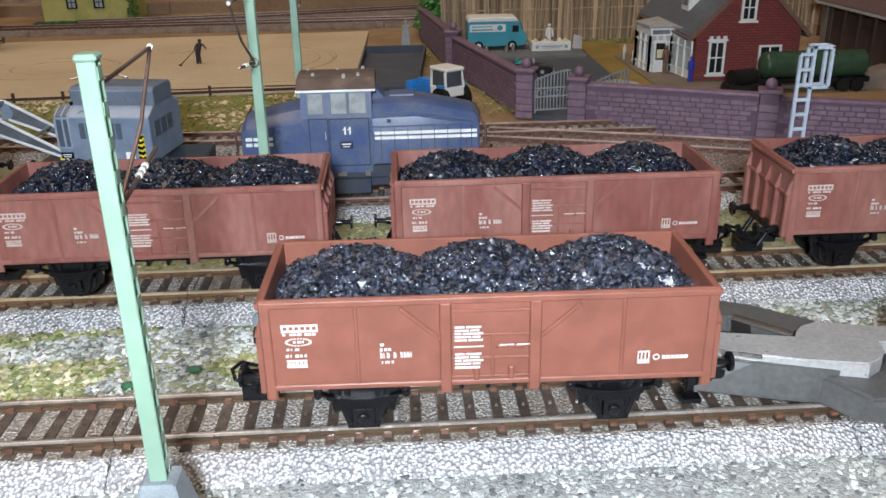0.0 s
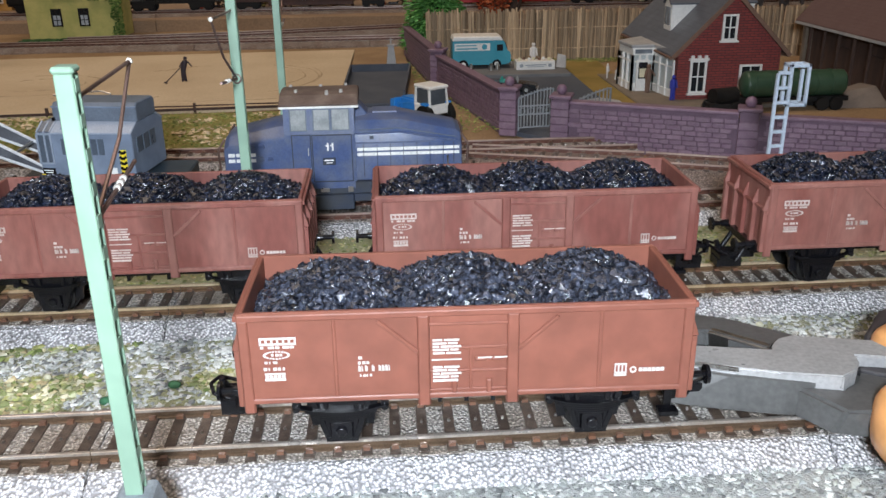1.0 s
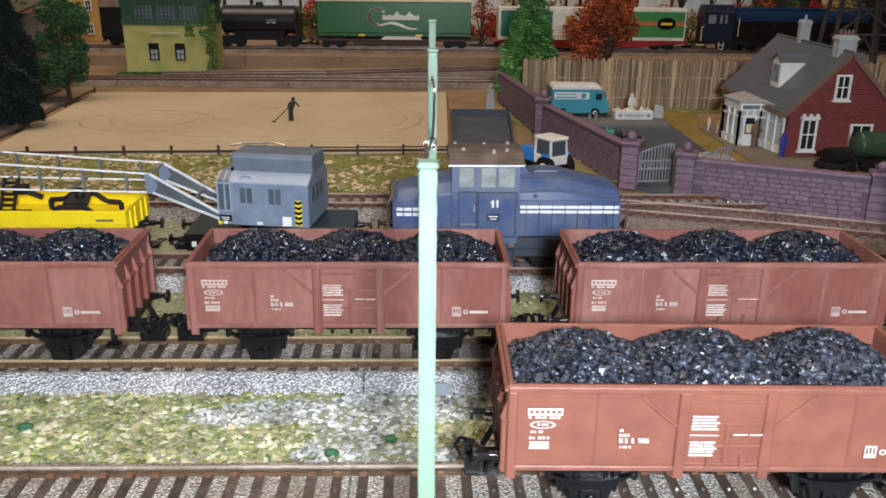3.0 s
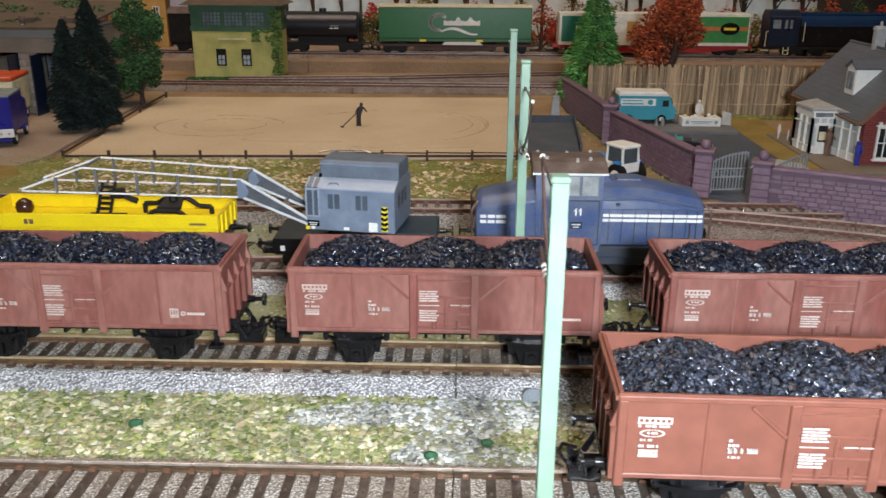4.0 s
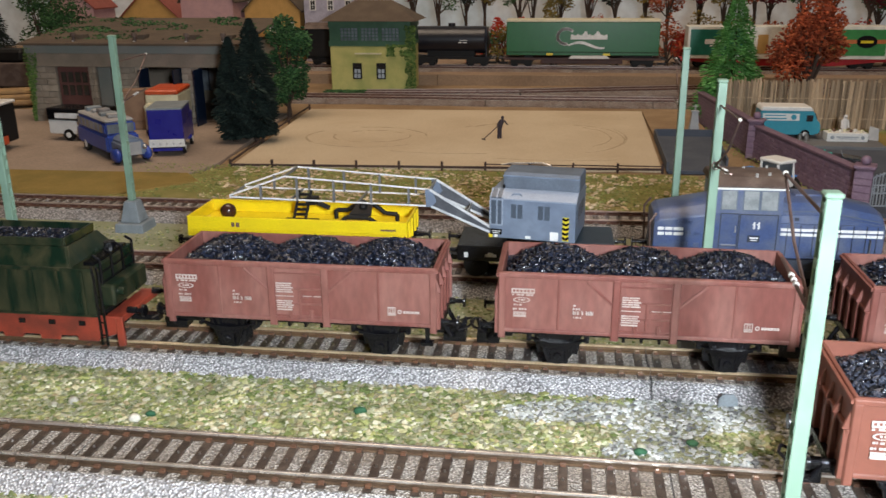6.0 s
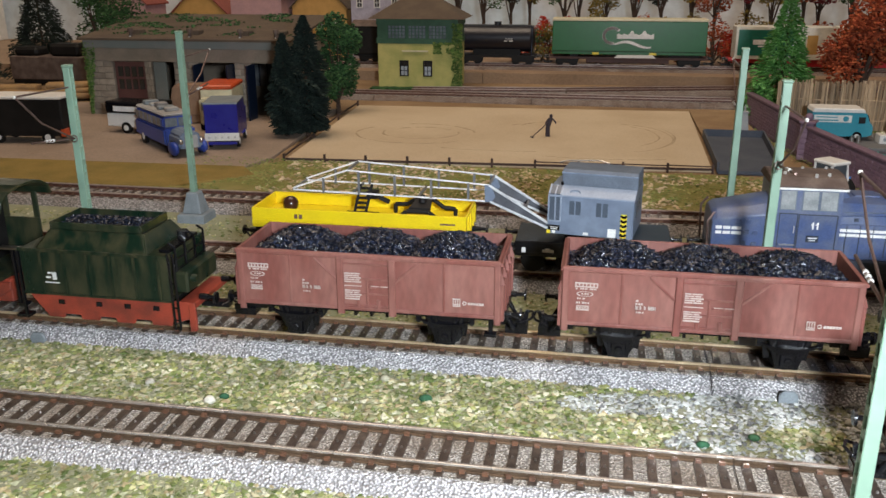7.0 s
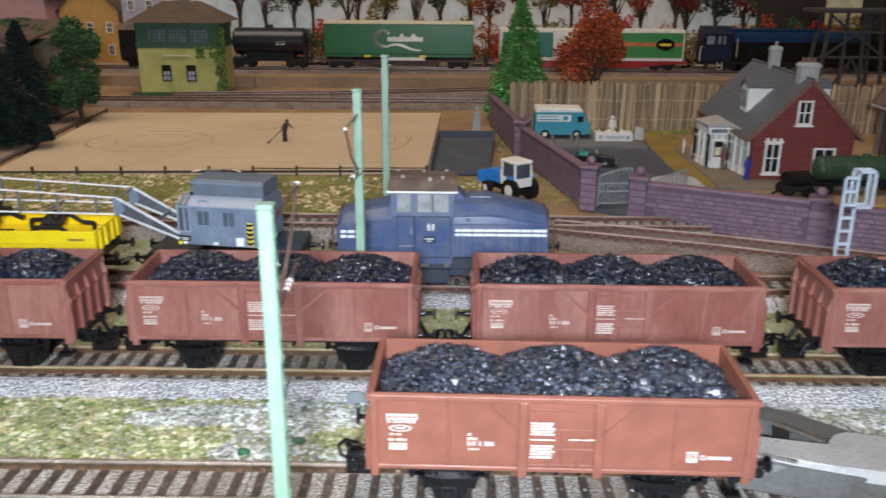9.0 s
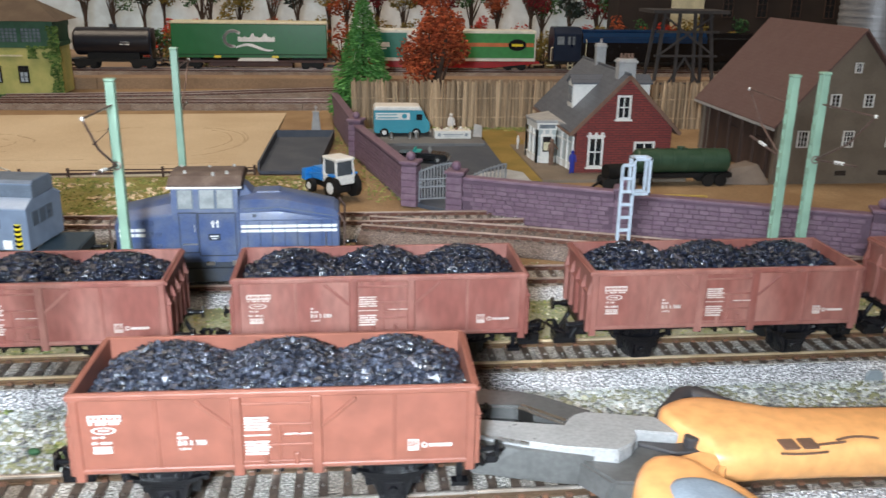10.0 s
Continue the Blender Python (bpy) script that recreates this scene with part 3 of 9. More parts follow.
def track_section(m, length=SECTION, bed=None, rail=None, side=None, singles=True, trough=None, name="track_section", label="model railway track section with moulded grey ballast"):
    t = thing(name, label, "railway track", m, group="railway tracks", kind="structure")
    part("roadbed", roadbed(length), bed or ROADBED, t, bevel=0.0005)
    part("ballast_trough", Geo().box(0.0003, length - 0.0003, -0.0128, 0.0128, 0.0025, 0.0034), trough or TROUGH, t, "dirtier ballast between the sleepers")
    for y in (-0.0087, 0.0087):
        r = part("rail", Geo().prism(rail_profile(y, RT), "x", 0.0001, length - 0.0001), side or RUST_RAIL, t)
        part("rail_head", Geo().prism([(y - 0.0005, RT - 0.0008), (y + 0.0005, RT - 0.0008), (y + 0.0005, RT - 0.0001), (y + 0.0003, RT), (y - 0.0003, RT), (y - 0.0005, RT - 0.0001)], "x", 0.0001, length - 0.0001),
             rail or NICKEL, r, "worn metal running surface")
    clips, studs, all_s = Geo(), Geo(), Geo()
    n = round(length / PITCH)
    for i in range(n):
        x = (i + 0.5) * length / n
        if singles:
            s = part("sleeper", SLEEPER_MESH, SLEEPER, t)
            s.location = (x, 0, 0.0025)
        else:
            all_s.prism([(x - 0.00160, 0.0025), (x + 0.00160, 0.0025), (x + 0.00125, 0.0039), (x - 0.00125, 0.0039)], "y", -0.0122, 0.0122)
        for y in (-0.0087, 0.0087):
            for d in (-0.0016, 0.0016):
                clips.box(x - 0.0008, x + 0.0008, y + d - 0.0006, y + d + 0.0006, 0.0036, 0.0048)
        studs.tube((x, 0, 0.0038), (x, 0, 0.0045), 0.00045, 0.0003, n=6)
    if not singles:
        tagged(part("sleepers", all_s, SLEEPER, t), kind="stuff")
    part("rail_fastenings", clips, CLIP, t, "small rust-brown rail clips")
    part("contact_studs", studs, STEEL, t, "row of small metal contact studs")
    return t


NEAR_Y, TRAIN_Y, LOCO_Y, FOURTH_Y = 0.189, 0.267, 0.352, 0.449
NICKEL_GOLD = material("rail_brassy", (0.74, 0.60, 0.40), (0.52, 0.38, 0.22), rough=0.33, metal=0.6, s1=60, bump=0.1)
NICKEL_GREY = material("rail_grey", (0.60, 0.55, 0.50), (0.40, 0.35, 0.30), rough=0.27, metal=0.7, s1=60, bump=0.1)
NICKEL_FAR = material("rail_dull", (0.50, 0.40, 0.35), (0.34, 0.25, 0.21), rough=0.35, metal=0.6, s1=60, bump=0.1)
RAIL_WEB = material("rail_web_brown", (0.17, 0.115, 0.075), (0.11, 0.075, 0.05), rough=0.32, metal=0.6, bump=0.2)
SIDING_SIDE = material("rusty_rail_side", (0.13, 0.055, 0.038), (0.09, 0.04, 0.03), rough=0.5, metal=0.2, bump=0.2)
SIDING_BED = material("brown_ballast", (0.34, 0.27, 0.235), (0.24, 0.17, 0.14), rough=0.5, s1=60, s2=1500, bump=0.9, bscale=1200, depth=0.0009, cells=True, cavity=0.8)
for k in range(-3, 4):
    x = -0.078 + SECTION * k
    if -3 < k < 3:
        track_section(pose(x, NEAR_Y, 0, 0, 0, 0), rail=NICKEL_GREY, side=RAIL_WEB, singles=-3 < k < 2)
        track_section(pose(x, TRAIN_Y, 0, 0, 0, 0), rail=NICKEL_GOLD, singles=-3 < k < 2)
    track_section(pose(x + 0.03, LOCO_Y, 0), rail=NICKEL_FAR, side=SIDING_SIDE, singles=False)
    if k < 1:
        track_section(pose(x + 0.03, FOURTH_Y, 0), bed=ROADBED_FAR, rail=NICKEL_FAR, side=SIDING_SIDE, singles=False)
# the siding that swings away from the wall
SIDING = [(0.1237 - 0.172, 0.449), (0.035, 0.441), (0.12, 0.415), (0.25, 0.366), (0.42, 0.290)]
for p, q in zip(SIDING[1:], SIDING[2:]):
    d = Vector(q) - Vector(p)
    track_section(pose(p[0], p[1], 0.0003, 0, 0, math.degrees(math.atan2(d.y, d.x))), length=d.length, singles=False, bed=SIDING_BED, trough=SIDING_BED, rail=NICKEL_FAR, side=SIDING_SIDE)

# ---- loose ground cover ----
rng = np.random.default_rng(7)
GRIT = material("grit_bed", (0.28, 0.29, 0.17), (0.34, 0.34, 0.26), rough=0.95, s1=40, s2=1500, bump=1.0, depth=0.0008, spec=0.1)
GREY_GRIT = material("grey_grit_bed", (0.38, 0.39, 0.38), (0.28, 0.29, 0.28), rough=0.95, s1=300, s2=1500, bump=1.0, depth=0.0008, spec=0.1)
sheet("gravel_bed", [(-0.9, 0.2080), (0.6, 0.2080), (0.6, 0.2475), (-0.9, 0.2475)], -0.0010, GRIT, "pale grit bed between two tracks")
sheet("edge_bed", [(-0.9, 0.06), (0.6, 0.06), (0.6, 0.1690), (-0.9, 0.1690)], -0.0010, GREY_GRIT, "pale grit bed along the table's edge")
sheet("grass_bed", [(-0.9, 0.062), (-0.125, 0.062), (-0.115, 0.110), (-0.14, 0.1688), (-0.9, 0.1688)], -0.0006, GRIT, "yellow-green grit bed along the table's edge")
sheet("rear_bed", [(-0.9, 0.3730), (0.02, 0.3730), (0.02, 0.4285), (-0.9, 0.4285)], -0.0010, GRIT, "mossy grit bed between two rear tracks")
sheet("middle_bed", [(-0.9, 0.2860), (0.6, 0.2860), (0.6, 0.3325), (-0.9, 0.3325)], -0.0010, GRIT, "pale grit bed between two tracks")
GRASS_MIX = palette("grass_crumbs", [(0.30, 0.32, 0.12), (0.42, 0.40, 0.21), (0.17, 0.21, 0.07), (0.52, 0.48, 0.31), (0.33, 0.34, 0.13), (0.24, 0.27, 0.12), (0.58, 0.56, 0.42), (0.20, 0.23, 0.10), (0.40, 0.33, 0.19), (0.28, 0.28, 0.15), (0.12, 0.16, 0.05), (0.36, 0.37, 0.24)])
GREY_MIX = palette("grey_granite", [(0.58, 0.59, 0.57), (0.45, 0.47, 0.45), (0.29, 0.31, 0.30), (0.52, 0.53, 0.51), (0.39, 0.41, 0.38), (0.15, 0.155, 0.155)])
PALE_STONE = palette("pale_pebbles", [(0.50, 0.47, 0.36), (0.42, 0.41, 0.30), (0.34, 0.35, 0.24), (0.56, 0.54, 0.46)])
MOSS = palette("moss_tufts", [(0.03, 0.10, 0.05), (0.05, 0.13, 0.06)])


def cover(name, count, x0, x1, y0, y1, lo, hi, mat, label, keep=None, z=-0.0014, flat=0.45):
    x, y = rng.uniform(x0, x1, count), rng.uniform(y0, y1, count)
    if keep is not None:
        k = np.array([keep(a, b) for a, b in zip(x, y)])
        x, y = x[k], y[k]
    v, f = chips(rng, np.stack([x, y, z + rng.uniform(0, 0.0012, len(x))], 1), lo, hi, flat)
    me = fast_mesh(name, v, f)
    me.materials.append(mat)
    return tagged(new(name, me), label, name.replace("_", " ").split(" ")[-1], kind="stuff")


def grey_here(x, y):
    return noise.noise(Vector((x * 22, y * 45, 1.7))) + 0.9 * max(-0.4, min(1.0, (x + 0.10) * 12)) > 0.28


cover("scattered_gravel", 26000, -0.42, 0.36, 0.208, 0.2475, 0.0009, 0.0029, GREY_MIX, "grey granite grit strewn between two tracks", grey_here)
cover("scattered_grass", 26000, -0.42, 0.36, 0.208, 0.2475, 0.0010, 0.0034, GRASS_MIX, "yellow-green foam crumbs and grit between two tracks", lambda a, b: not grey_here(a, b))
cover("loose_gravel", 24000, -0.42, 0.36, 0.12, 0.1705, 0.0009, 0.0022, GREY_MIX, "grey granite grit along the table's edge", lambda a, b: a > -0.13 + 0.05 * noise.noise(Vector((a * 30, b * 30, 0))))
cover("loose_grass", 20000, -0.40, -0.06, 0.12, 0.1705, 0.0010, 0.0032, GRASS_MIX, "yellow-green foam crumbs along the table's edge", lambda a, b: a < -0.11 + 0.05 * noise.noise(Vector((a * 30, b * 30, 0))))
cover("mixed_ground_grass", 20000, -0.62, 0.36, 0.2865, 0.333, 0.0009, 0.0022, GRASS_MIX, "dry grass crumbs between two tracks")
cover("verge_grass", 9000, -0.60, 0.30, 0.371, 0.431, 0.001, 0.0024, GRASS_MIX, "dry grass crumbs and grit between two tracks", lambda a, b: b < 0.42 - max(0, a - 0.02) * 0.38)


def rounded(name, count, x0, x1, y0, y1, lo, hi, mat, label, flat):
    """Loose rounded lumps, each a squashed ball with a dented outline."""
    g = Geo()
    for _ in range(count):
        x, y, r = rng.uniform(x0, x1), rng.uniform(y0, y1), rng.uniform(lo, hi)
        k = len(g.v)
        g.ball((x, y, 0.0), r, 9, 6, (1.0, rng.uniform(0.7, 0.95), flat))
        g.v[k:] = [(a, b + 0.25 * r * noise.noise(Vector((a, b, c)) / r * 0.9), max(-0.001, c)) for a, b, c in g.v[k:]]
    return tagged(part(name, g, mat, smooth=70), label, name.split("_")[-1], kind="stuff")


rounded("pale_pebbles", 38, -0.40, 0.30, 0.209, 0.243, 0.0008, 0.0021, PALE_STONE, "pale cream pebbles lying in the grass", 0.8)
rounded("moss_tufts", 4, -0.37, -0.05, 0.210, 0.240, 0.0016, 0.0026, MOSS, "dark green moss tufts between the tracks", 0.6)

# ---- open coal wagons ----
WL, WW, WZ0, WZ1 = 0.0970, 0.0335, 0.0148, 0.0362      # body length, width, sill and rim over the rails


def wagon_side(g, s):
    """Ribs, door and struts on the long side; s is -1 for the near, +1 for the far side."""
    y = s * WW / 2

    def slab(x0, x1, z0, z1, d=0.0006):
        a, b = sorted((y - s * 0.0004, y + s * d * 0.65))
        e = 0.0004 if d > 0.0006 else 0.0001
        ea, eb = (0, e) if s < 0 else (e, 0)      # moulded draft: wider at the root
        g.hexa([(x0 - ea, a, z0 - ea), (x1 + ea, a, z0 - ea), (x1 + eb, b, z0 - eb), (x0 - eb, b, z0 - eb), (x0 - ea, a, z1 + ea), (x1 + ea, a, z1 + ea), (x1 + eb, b, z1 + eb), (x0 - eb, b, z1 + eb)])
    for x, w, low in ((-0.0475, 0.0019, 0.0022), (0.0475, 0.0019, 0.0022), (-0.0285, 0.0008, 0), (0.0285, 0.0008, 0), (-0.0096, 0.0022, 0.0016), (0.0096, 0.0022, 0.0016)):
        slab(x - w / 2, x + w / 2, WZ0 - low, WZ1 - 0.0016, 0.0011 if w > 0.002 else (0.0008 if w > 0.001 else 0.00045))
    slab(-WL / 2, WL / 2, WZ1 - 0.0017, WZ1 - 0.0004, 0.0008)
    slab(-WL / 2, WL / 2, WZ0, WZ0 + 0.0011, 0.0007)
    for a in (-1, 1):
        p, q = Vector((a * 0.0108, y + s * 0.0003, WZ1 - 0.0100)), Vector((a * 0.0192, y + s * 0.0003, WZ1 - 0.0024))
        g.bar(p, q, 0.0009, 0.0006, up=(0, 1, 0))
    # the door between the two middle posts
    for z in (WZ0 + 0.0016, WZ0 + 0.0062, WZ0 + 0.0118, WZ1 - 0.0040):
        slab(-0.0084, 0.0084, z, z + 0.0006, 0.0006)
    slab(0.0001, 0.0008, WZ0 + 0.0016, WZ0 + 0.0120, 0.0006)
    for x in (0.0026, 0.0062):
        slab(x - 0.0011, x + 0.0011, WZ0 + 0.0088, WZ0 + 0.0095, 0.0009)
    for x in (-0.0030, 0.0045):
        slab(x - 0.0005, x + 0.0005, WZ0 + 0.0012, WZ0 + 0.0042, 0.001)


def lettering(s):
    """The white prints of one side, each mark on its own: plate, oval, lines of small print, running number, load grid, bar."""
    marks = []
    y0, y1 = s * WW / 2 + s * 0.00045, s * WW / 2 + s * 0.00075
    a, b = min(y0, y1), max(y0, y1)

    def mark():
        marks.append(Geo())

    def bar(x, z, w, h):
        x = x if s < 0 else -x - w
        marks[-1].box(x, x + w, a, b, WZ0 + z, WZ0 + z + h)
    mark()
    for i in range(7):
        bar(-0.0442 + i * 0.00122, 0.0147, 0.00040, 0.0009)
    bar(-0.0442, 0.0156, 0.00772, 0.0004)
    bar(-0.0442, 0.0143, 0.00772, 0.0004)
    for i, w in enumerate((0.0006, 0.0013, 0.0009, 0.0014, 0.0008)):
        bar(-0.0440 + i * 0.00155, 0.0135, w, 0.0005)
    mark()
    for i in range(24):
        t = 2 * math.pi * i / 24
        bar(-0.0408 + 0.0026 * math.cos(t) - 0.0002, 0.0119 + 0.00085 * math.sin(t) - 0.0001, 0.00045, 0.00022)
    for i, w in enumerate((0.0005, 0.0007, 0.0005)):
        bar(-0.0419 + i * 0.0009, 0.0117, w, 0.0005)
    mark()
    for i, (w, h) in enumerate(((0.0006, 0.0005), (0.0003, 0.0005), (0.0009, 0.0005))):
        bar(-0.0434 + i * 0.0009, 0.0099, w, h)
    for i, w in enumerate((0.0007, 0.0003, 0.0008, 0.0006, 0.0005)):
        bar(-0.0437 + i * 0.0010, 0.0083, w, 0.0006)
    mark()
    bar(-0.0436, 0.0073, 0.0044, 0.0003)
    for i in range(5):
        bar(-0.0435 + i * 0.00088, 0.0066, 0.0007, 0.0005)
    bar(-0.0436, 0.0058, 0.0044, 0.0006)
    mark()
    bar(-0.0236, 0.0103, 0.0008, 0.0006)
    for i, w in enumerate((0.0006, 0.0007, 0.0006)):
        bar(-0.0237 + i * 0.0009, 0.0091, w, 0.0006)
    for i, w in enumerate((0.0006, 0.0003, 0.0006, 0, 0.0006, 0, 0.0006, 0.0006, 0.0006, 0.0003)):
        if w:
            bar(-0.0237 + i * 0.00072, 0.0074, w, 0.0010)
            bar(-0.0237 + i * 0.00072, 0.0074, w * 0.6, 0.0013)
    for i, w in enumerate((0.0003, 0.0006, 0.0003, 0.0005)):
        bar(-0.0234 + i * 0.0007, 0.0061, w, 0.0005)
    rows = ((0.0054, 0.0021), (0.0050, 0.0030), (0.0058, 0.0014), (0.0052, 0.0035), (0.0057, 0.0026), (0.0055, 0.0040))
    mark()
    for i, (w, cut) in enumerate(rows[:5]):
        bar(-0.0077, 0.0140 - i * 0.00078, cut, 0.00040)
        bar(-0.0077 + cut + 0.0003, 0.0140 - i * 0.00078, w - cut, 0.00040)
    bar(-0.0079, 0.0094, 0.0064, 0.00022)
    mark()
    for i, (w, cut) in enumerate(rows[:4]):
        bar(-0.0077, 0.0075 - i * 0.00078, cut, 0.00040)
        bar(-0.0077 + cut + 0.0003, 0.0075 - i * 0.00078, w - cut, 0.00040)
    bar(-0.0077, 0.0042, 0.0054, 0.0005)
    mark()
    bar(0.0020, 0.0096, 0.0030, 0.00022)
    bar(0.0056, 0.0096, 0.0028, 0.00022)
    mark()
    for i in range(4):
        bar(0.0318 + i * 0.0008, 0.0040, 0.00028, 0.0030)
    for z in (0.0040, 0.0046, 0.0067):
        bar(0.0318, z, 0.0027, 0.00035)
    mark()
    for i in range(10):
        t = 2 * math.pi * i / 10
        bar(0.0358 + 0.0006 * math.cos(t), 0.0053 + 0.0006 * math.sin(t), 0.0003, 0.0003)
    mark()
    for i in range(6):
        bar(0.0372 + i * 0.00096, 0.0050, 0.00078, 0.0008)
    return marks


def build_wagon(name, body_mat, m, label, group):
    t = thing(name, label, "railway wagon", m, group)
    # tub: floor and four walls with thickness
    x, y, th = WL / 2, WW / 2, 0.0011
    part("floor_plate", Geo().box(-x, x, -y, y, WZ0, WZ0 + 0.001), body_mat, t)
    for a in (-y, y - th):
        part("side_wall", Geo().box(-x, x, a, a + th, WZ0 + 0.001, WZ1), body_mat, t, bevel=0.00022)
    for a in (-x, x - th):
        part("end_wall", Geo().box(a, a + th, -y + th, y - th, WZ0 + 0.001, WZ1), body_mat, t, bevel=0.00022)
    for s in (-1, 1):
        g = Geo()
        wagon_side(g, s)
        side = part("side_frame", g, body_mat, t, bevel=0.00018)
        for mark in lettering(s):
            part("printed_mark", mark, FRESH_PRINT if body_mat is WAGON_RED else WHITE_WORN, side)
    for s in (-1, 1):      # end walls: uprights, two rails and hooks
        g = Geo()
        for yy in (-0.0155, -0.0075, 0.0, 0.0075, 0.0155):
            a, b = sorted((s * x, s * (x + 0.0014)))
            g.box(a, b, yy - 0.0009, yy + 0.0009, WZ0 - 0.001, WZ1 - 0.0088)
            g.hexa([(s * x, yy - 0.0009, WZ1 - 0.0088), (s * (x + 0.0018), yy - 0.0006, WZ1 - 0.0088), (s * (x + 0.0018), yy + 0.0006, WZ1 - 0.0088), (s * x, yy + 0.0009, WZ1 - 0.0088),
                    (s * x, yy - 0.0007, WZ1 - 0.0042), (s * (x + 0.0003), yy - 0.0004, WZ1 - 0.0042), (s * (x + 0.0003), yy + 0.0004, WZ1 - 0.0042), (s * x, yy + 0.0007, WZ1 - 0.0042)])
        for zz in (WZ1 - 0.0098, WZ1 - 0.0018):
            a, b = sorted((s * x, s * (x + 0.0009)))
            g.box(a, b, -y, y, zz, zz + 0.0012)
        part("end_frame", g, body_mat, t, bevel=0.00015)
    g = Geo()
    g.box(-x - 0.001, x + 0.001, -0.0125, -0.0105, WZ0 - 0.0026, WZ0 - 0.0001).box(-x - 0.001, x + 0.001, 0.0105, 0.0125, WZ0 - 0.0026, WZ0 - 0.0001)
    for xx in (-x - 0.0006, -0.016, 0.016, x + 0.0006):
        g.box(xx - 0.001, xx + 0.001, -0.0105, 0.0105, WZ0 - 0.0024, WZ0 - 0.0001)
    for xx in (-0.006, 0.0, 0.006):
        g.bar((xx, -0.011, WZ0 - 0.0035), (xx, 0.011, WZ0 - 0.0035), 0.001, 0.0026)
    part("underframe", g, BLACK, t, "black plastic underframe")
    for ax in (-0.0283, 0.0283):
        for s in (-1, 1):
            yy = s * 0.0130
            g = Geo()
            for q in (-1, 1):      # W-shaped guard plates with a bottom tie
                g.bar((ax + q * 0.0066, yy, WZ0 - 0.0008), (ax + q * 0.0030, yy, WZ0 - 0.0118), 0.0013, 0.0012, up=(0, 1, 0))
                g.bar((ax + q * 0.0036, yy, WZ0 - 0.0008), (ax + q * 0.0029, yy, WZ0 - 0.0118), 0.0010, 0.0010, up=(0, 1, 0))
                g.box(ax + q * 0.0098 - 0.0009, ax + q * 0.0098 + 0.0009, yy - 0.0009, yy + 0.0009, WZ0 - 0.0042, WZ0 - 0.0004)
                g.tube((ax + q * 0.0098, yy - s * 0.001, WZ0 - 0.0036), (ax + q * 0.0098, yy + s * 0.0015, WZ0 - 0.0036), 0.0008, n=8)
            g.box(ax - 0.0036, ax + 0.0036, yy - 0.0007, yy + 0.0007, WZ0 - 0.0126, WZ0 - 0.0114)
            g.prism([(ax - 0.0070, WZ0 - 0.0010), (ax + 0.0070, WZ0 - 0.0010), (ax + 0.0058, WZ0 - 0.0062), (ax + 0.0036, WZ0 - 0.0122), (ax - 0.0036, WZ0 - 0.0122), (ax - 0.0058, WZ0 - 0.0062)], "y", *sorted((yy - s * 0.0016, yy - s * 0.0004)))
            part("axle_guard", g, BLACK, t, "black axle guard plates", bevel=0.0001)
            g = Geo()
            for i in range(5):     # leaf spring, its ends turned up
                half = 0.0096 - i * 0.0016
                arc = [(ax + half * u, yy + s * 0.0004, WZ0 - 0.0050 - 0.00052 * i + 0.0016 * (u * half / 0.0096) ** 2) for u in (-1, -0.6, -0.2, 0.2, 0.6, 1)]
                for m0, m1 in zip(arc, arc[1:]):
                    g.bar(m0, m1, 0.0017, 0.00042)
            part("leaf_spring", g, BLACK, t, "stacked black leaf spring")
            g = Geo().box(ax - 0.0023, ax + 0.0023, *sorted((yy - s * 0.0008, yy + s * 0.0014)), WZ0 - 0.0116, WZ0 - 0.0072)
            g.tube((ax, yy + s * 0.0012, WZ0 - 0.0094), (ax, yy + s * 0.0022, WZ0 - 0.0094), 0.0014, 0.0011, n=12)
            part("axle_box", g, BLACK, t, "black axle box with a round cover", bevel=0.00015)
            for q in (-1, 1):
                part("brake_shoe", Geo().bar((ax + q * 0.0072, s * 0.0086, WZ0 - 0.0040), (ax + q * 0.0060, s * 0.0086, WZ0 - 0.0108), 0.0020, 0.0014, up=(0, 1, 0)), BLACK, t)
        for s in (-1, 1):
            w = Geo().tube((ax, s * 0.0073, 0.0052), (ax, s * 0.0098, 0.0052), 0.0051, 0.0051, n=24)
            w.tube((ax, s * 0.0066, 0.0052), (ax, s * 0.0073, 0.0052), 0.0058, 0.0058, n=24).tube((ax, s * 0.0098, 0.0052), (ax, s * 0.0108, 0.0052), 0.0016, 0.0010, n=10)
            part("wheel", w, BLACK_MATT, t, "small dull black wheel", smooth=30)
        part("axle", Geo().tube((ax, -0.0068, 0.0052), (ax, 0.0068, 0.0052), 0.0009, n=8), STEEL, t)
    for s in (-1, 1):
        for yy in (-0.0100, 0.0100):
            b = Geo().tube((s * x, yy, WZ0 - 0.0006), (s * (x + 0.0034), yy, WZ0 - 0.0006), 0.0013, 0.0012, n=12)
            b.tube((s * (x + 0.0034), yy, WZ0 - 0.0006), (s * (x + 0.0064), yy, WZ0 - 0.0006), 0.0008, n=10).tube((s * (x + 0.0064), yy, WZ0 - 0.0006), (s * (x + 0.0072), yy, WZ0 - 0.0006), 0.0023, 0.0022, n=16)
            part("buffer", b, BLACK, t, smooth=35)
        c = Geo()
        c.box(*sorted((s * (x - 0.004), s * (x + 0.0070))), -0.0018, 0.0018, WZ0 - 0.0085, WZ0 - 0.0058)
        c.box(*sorted((s * (x + 0.0050), s * (x + 0.0085))), -0.0042, 0.0042, WZ0 - 0.0088, WZ0 - 0.0066)
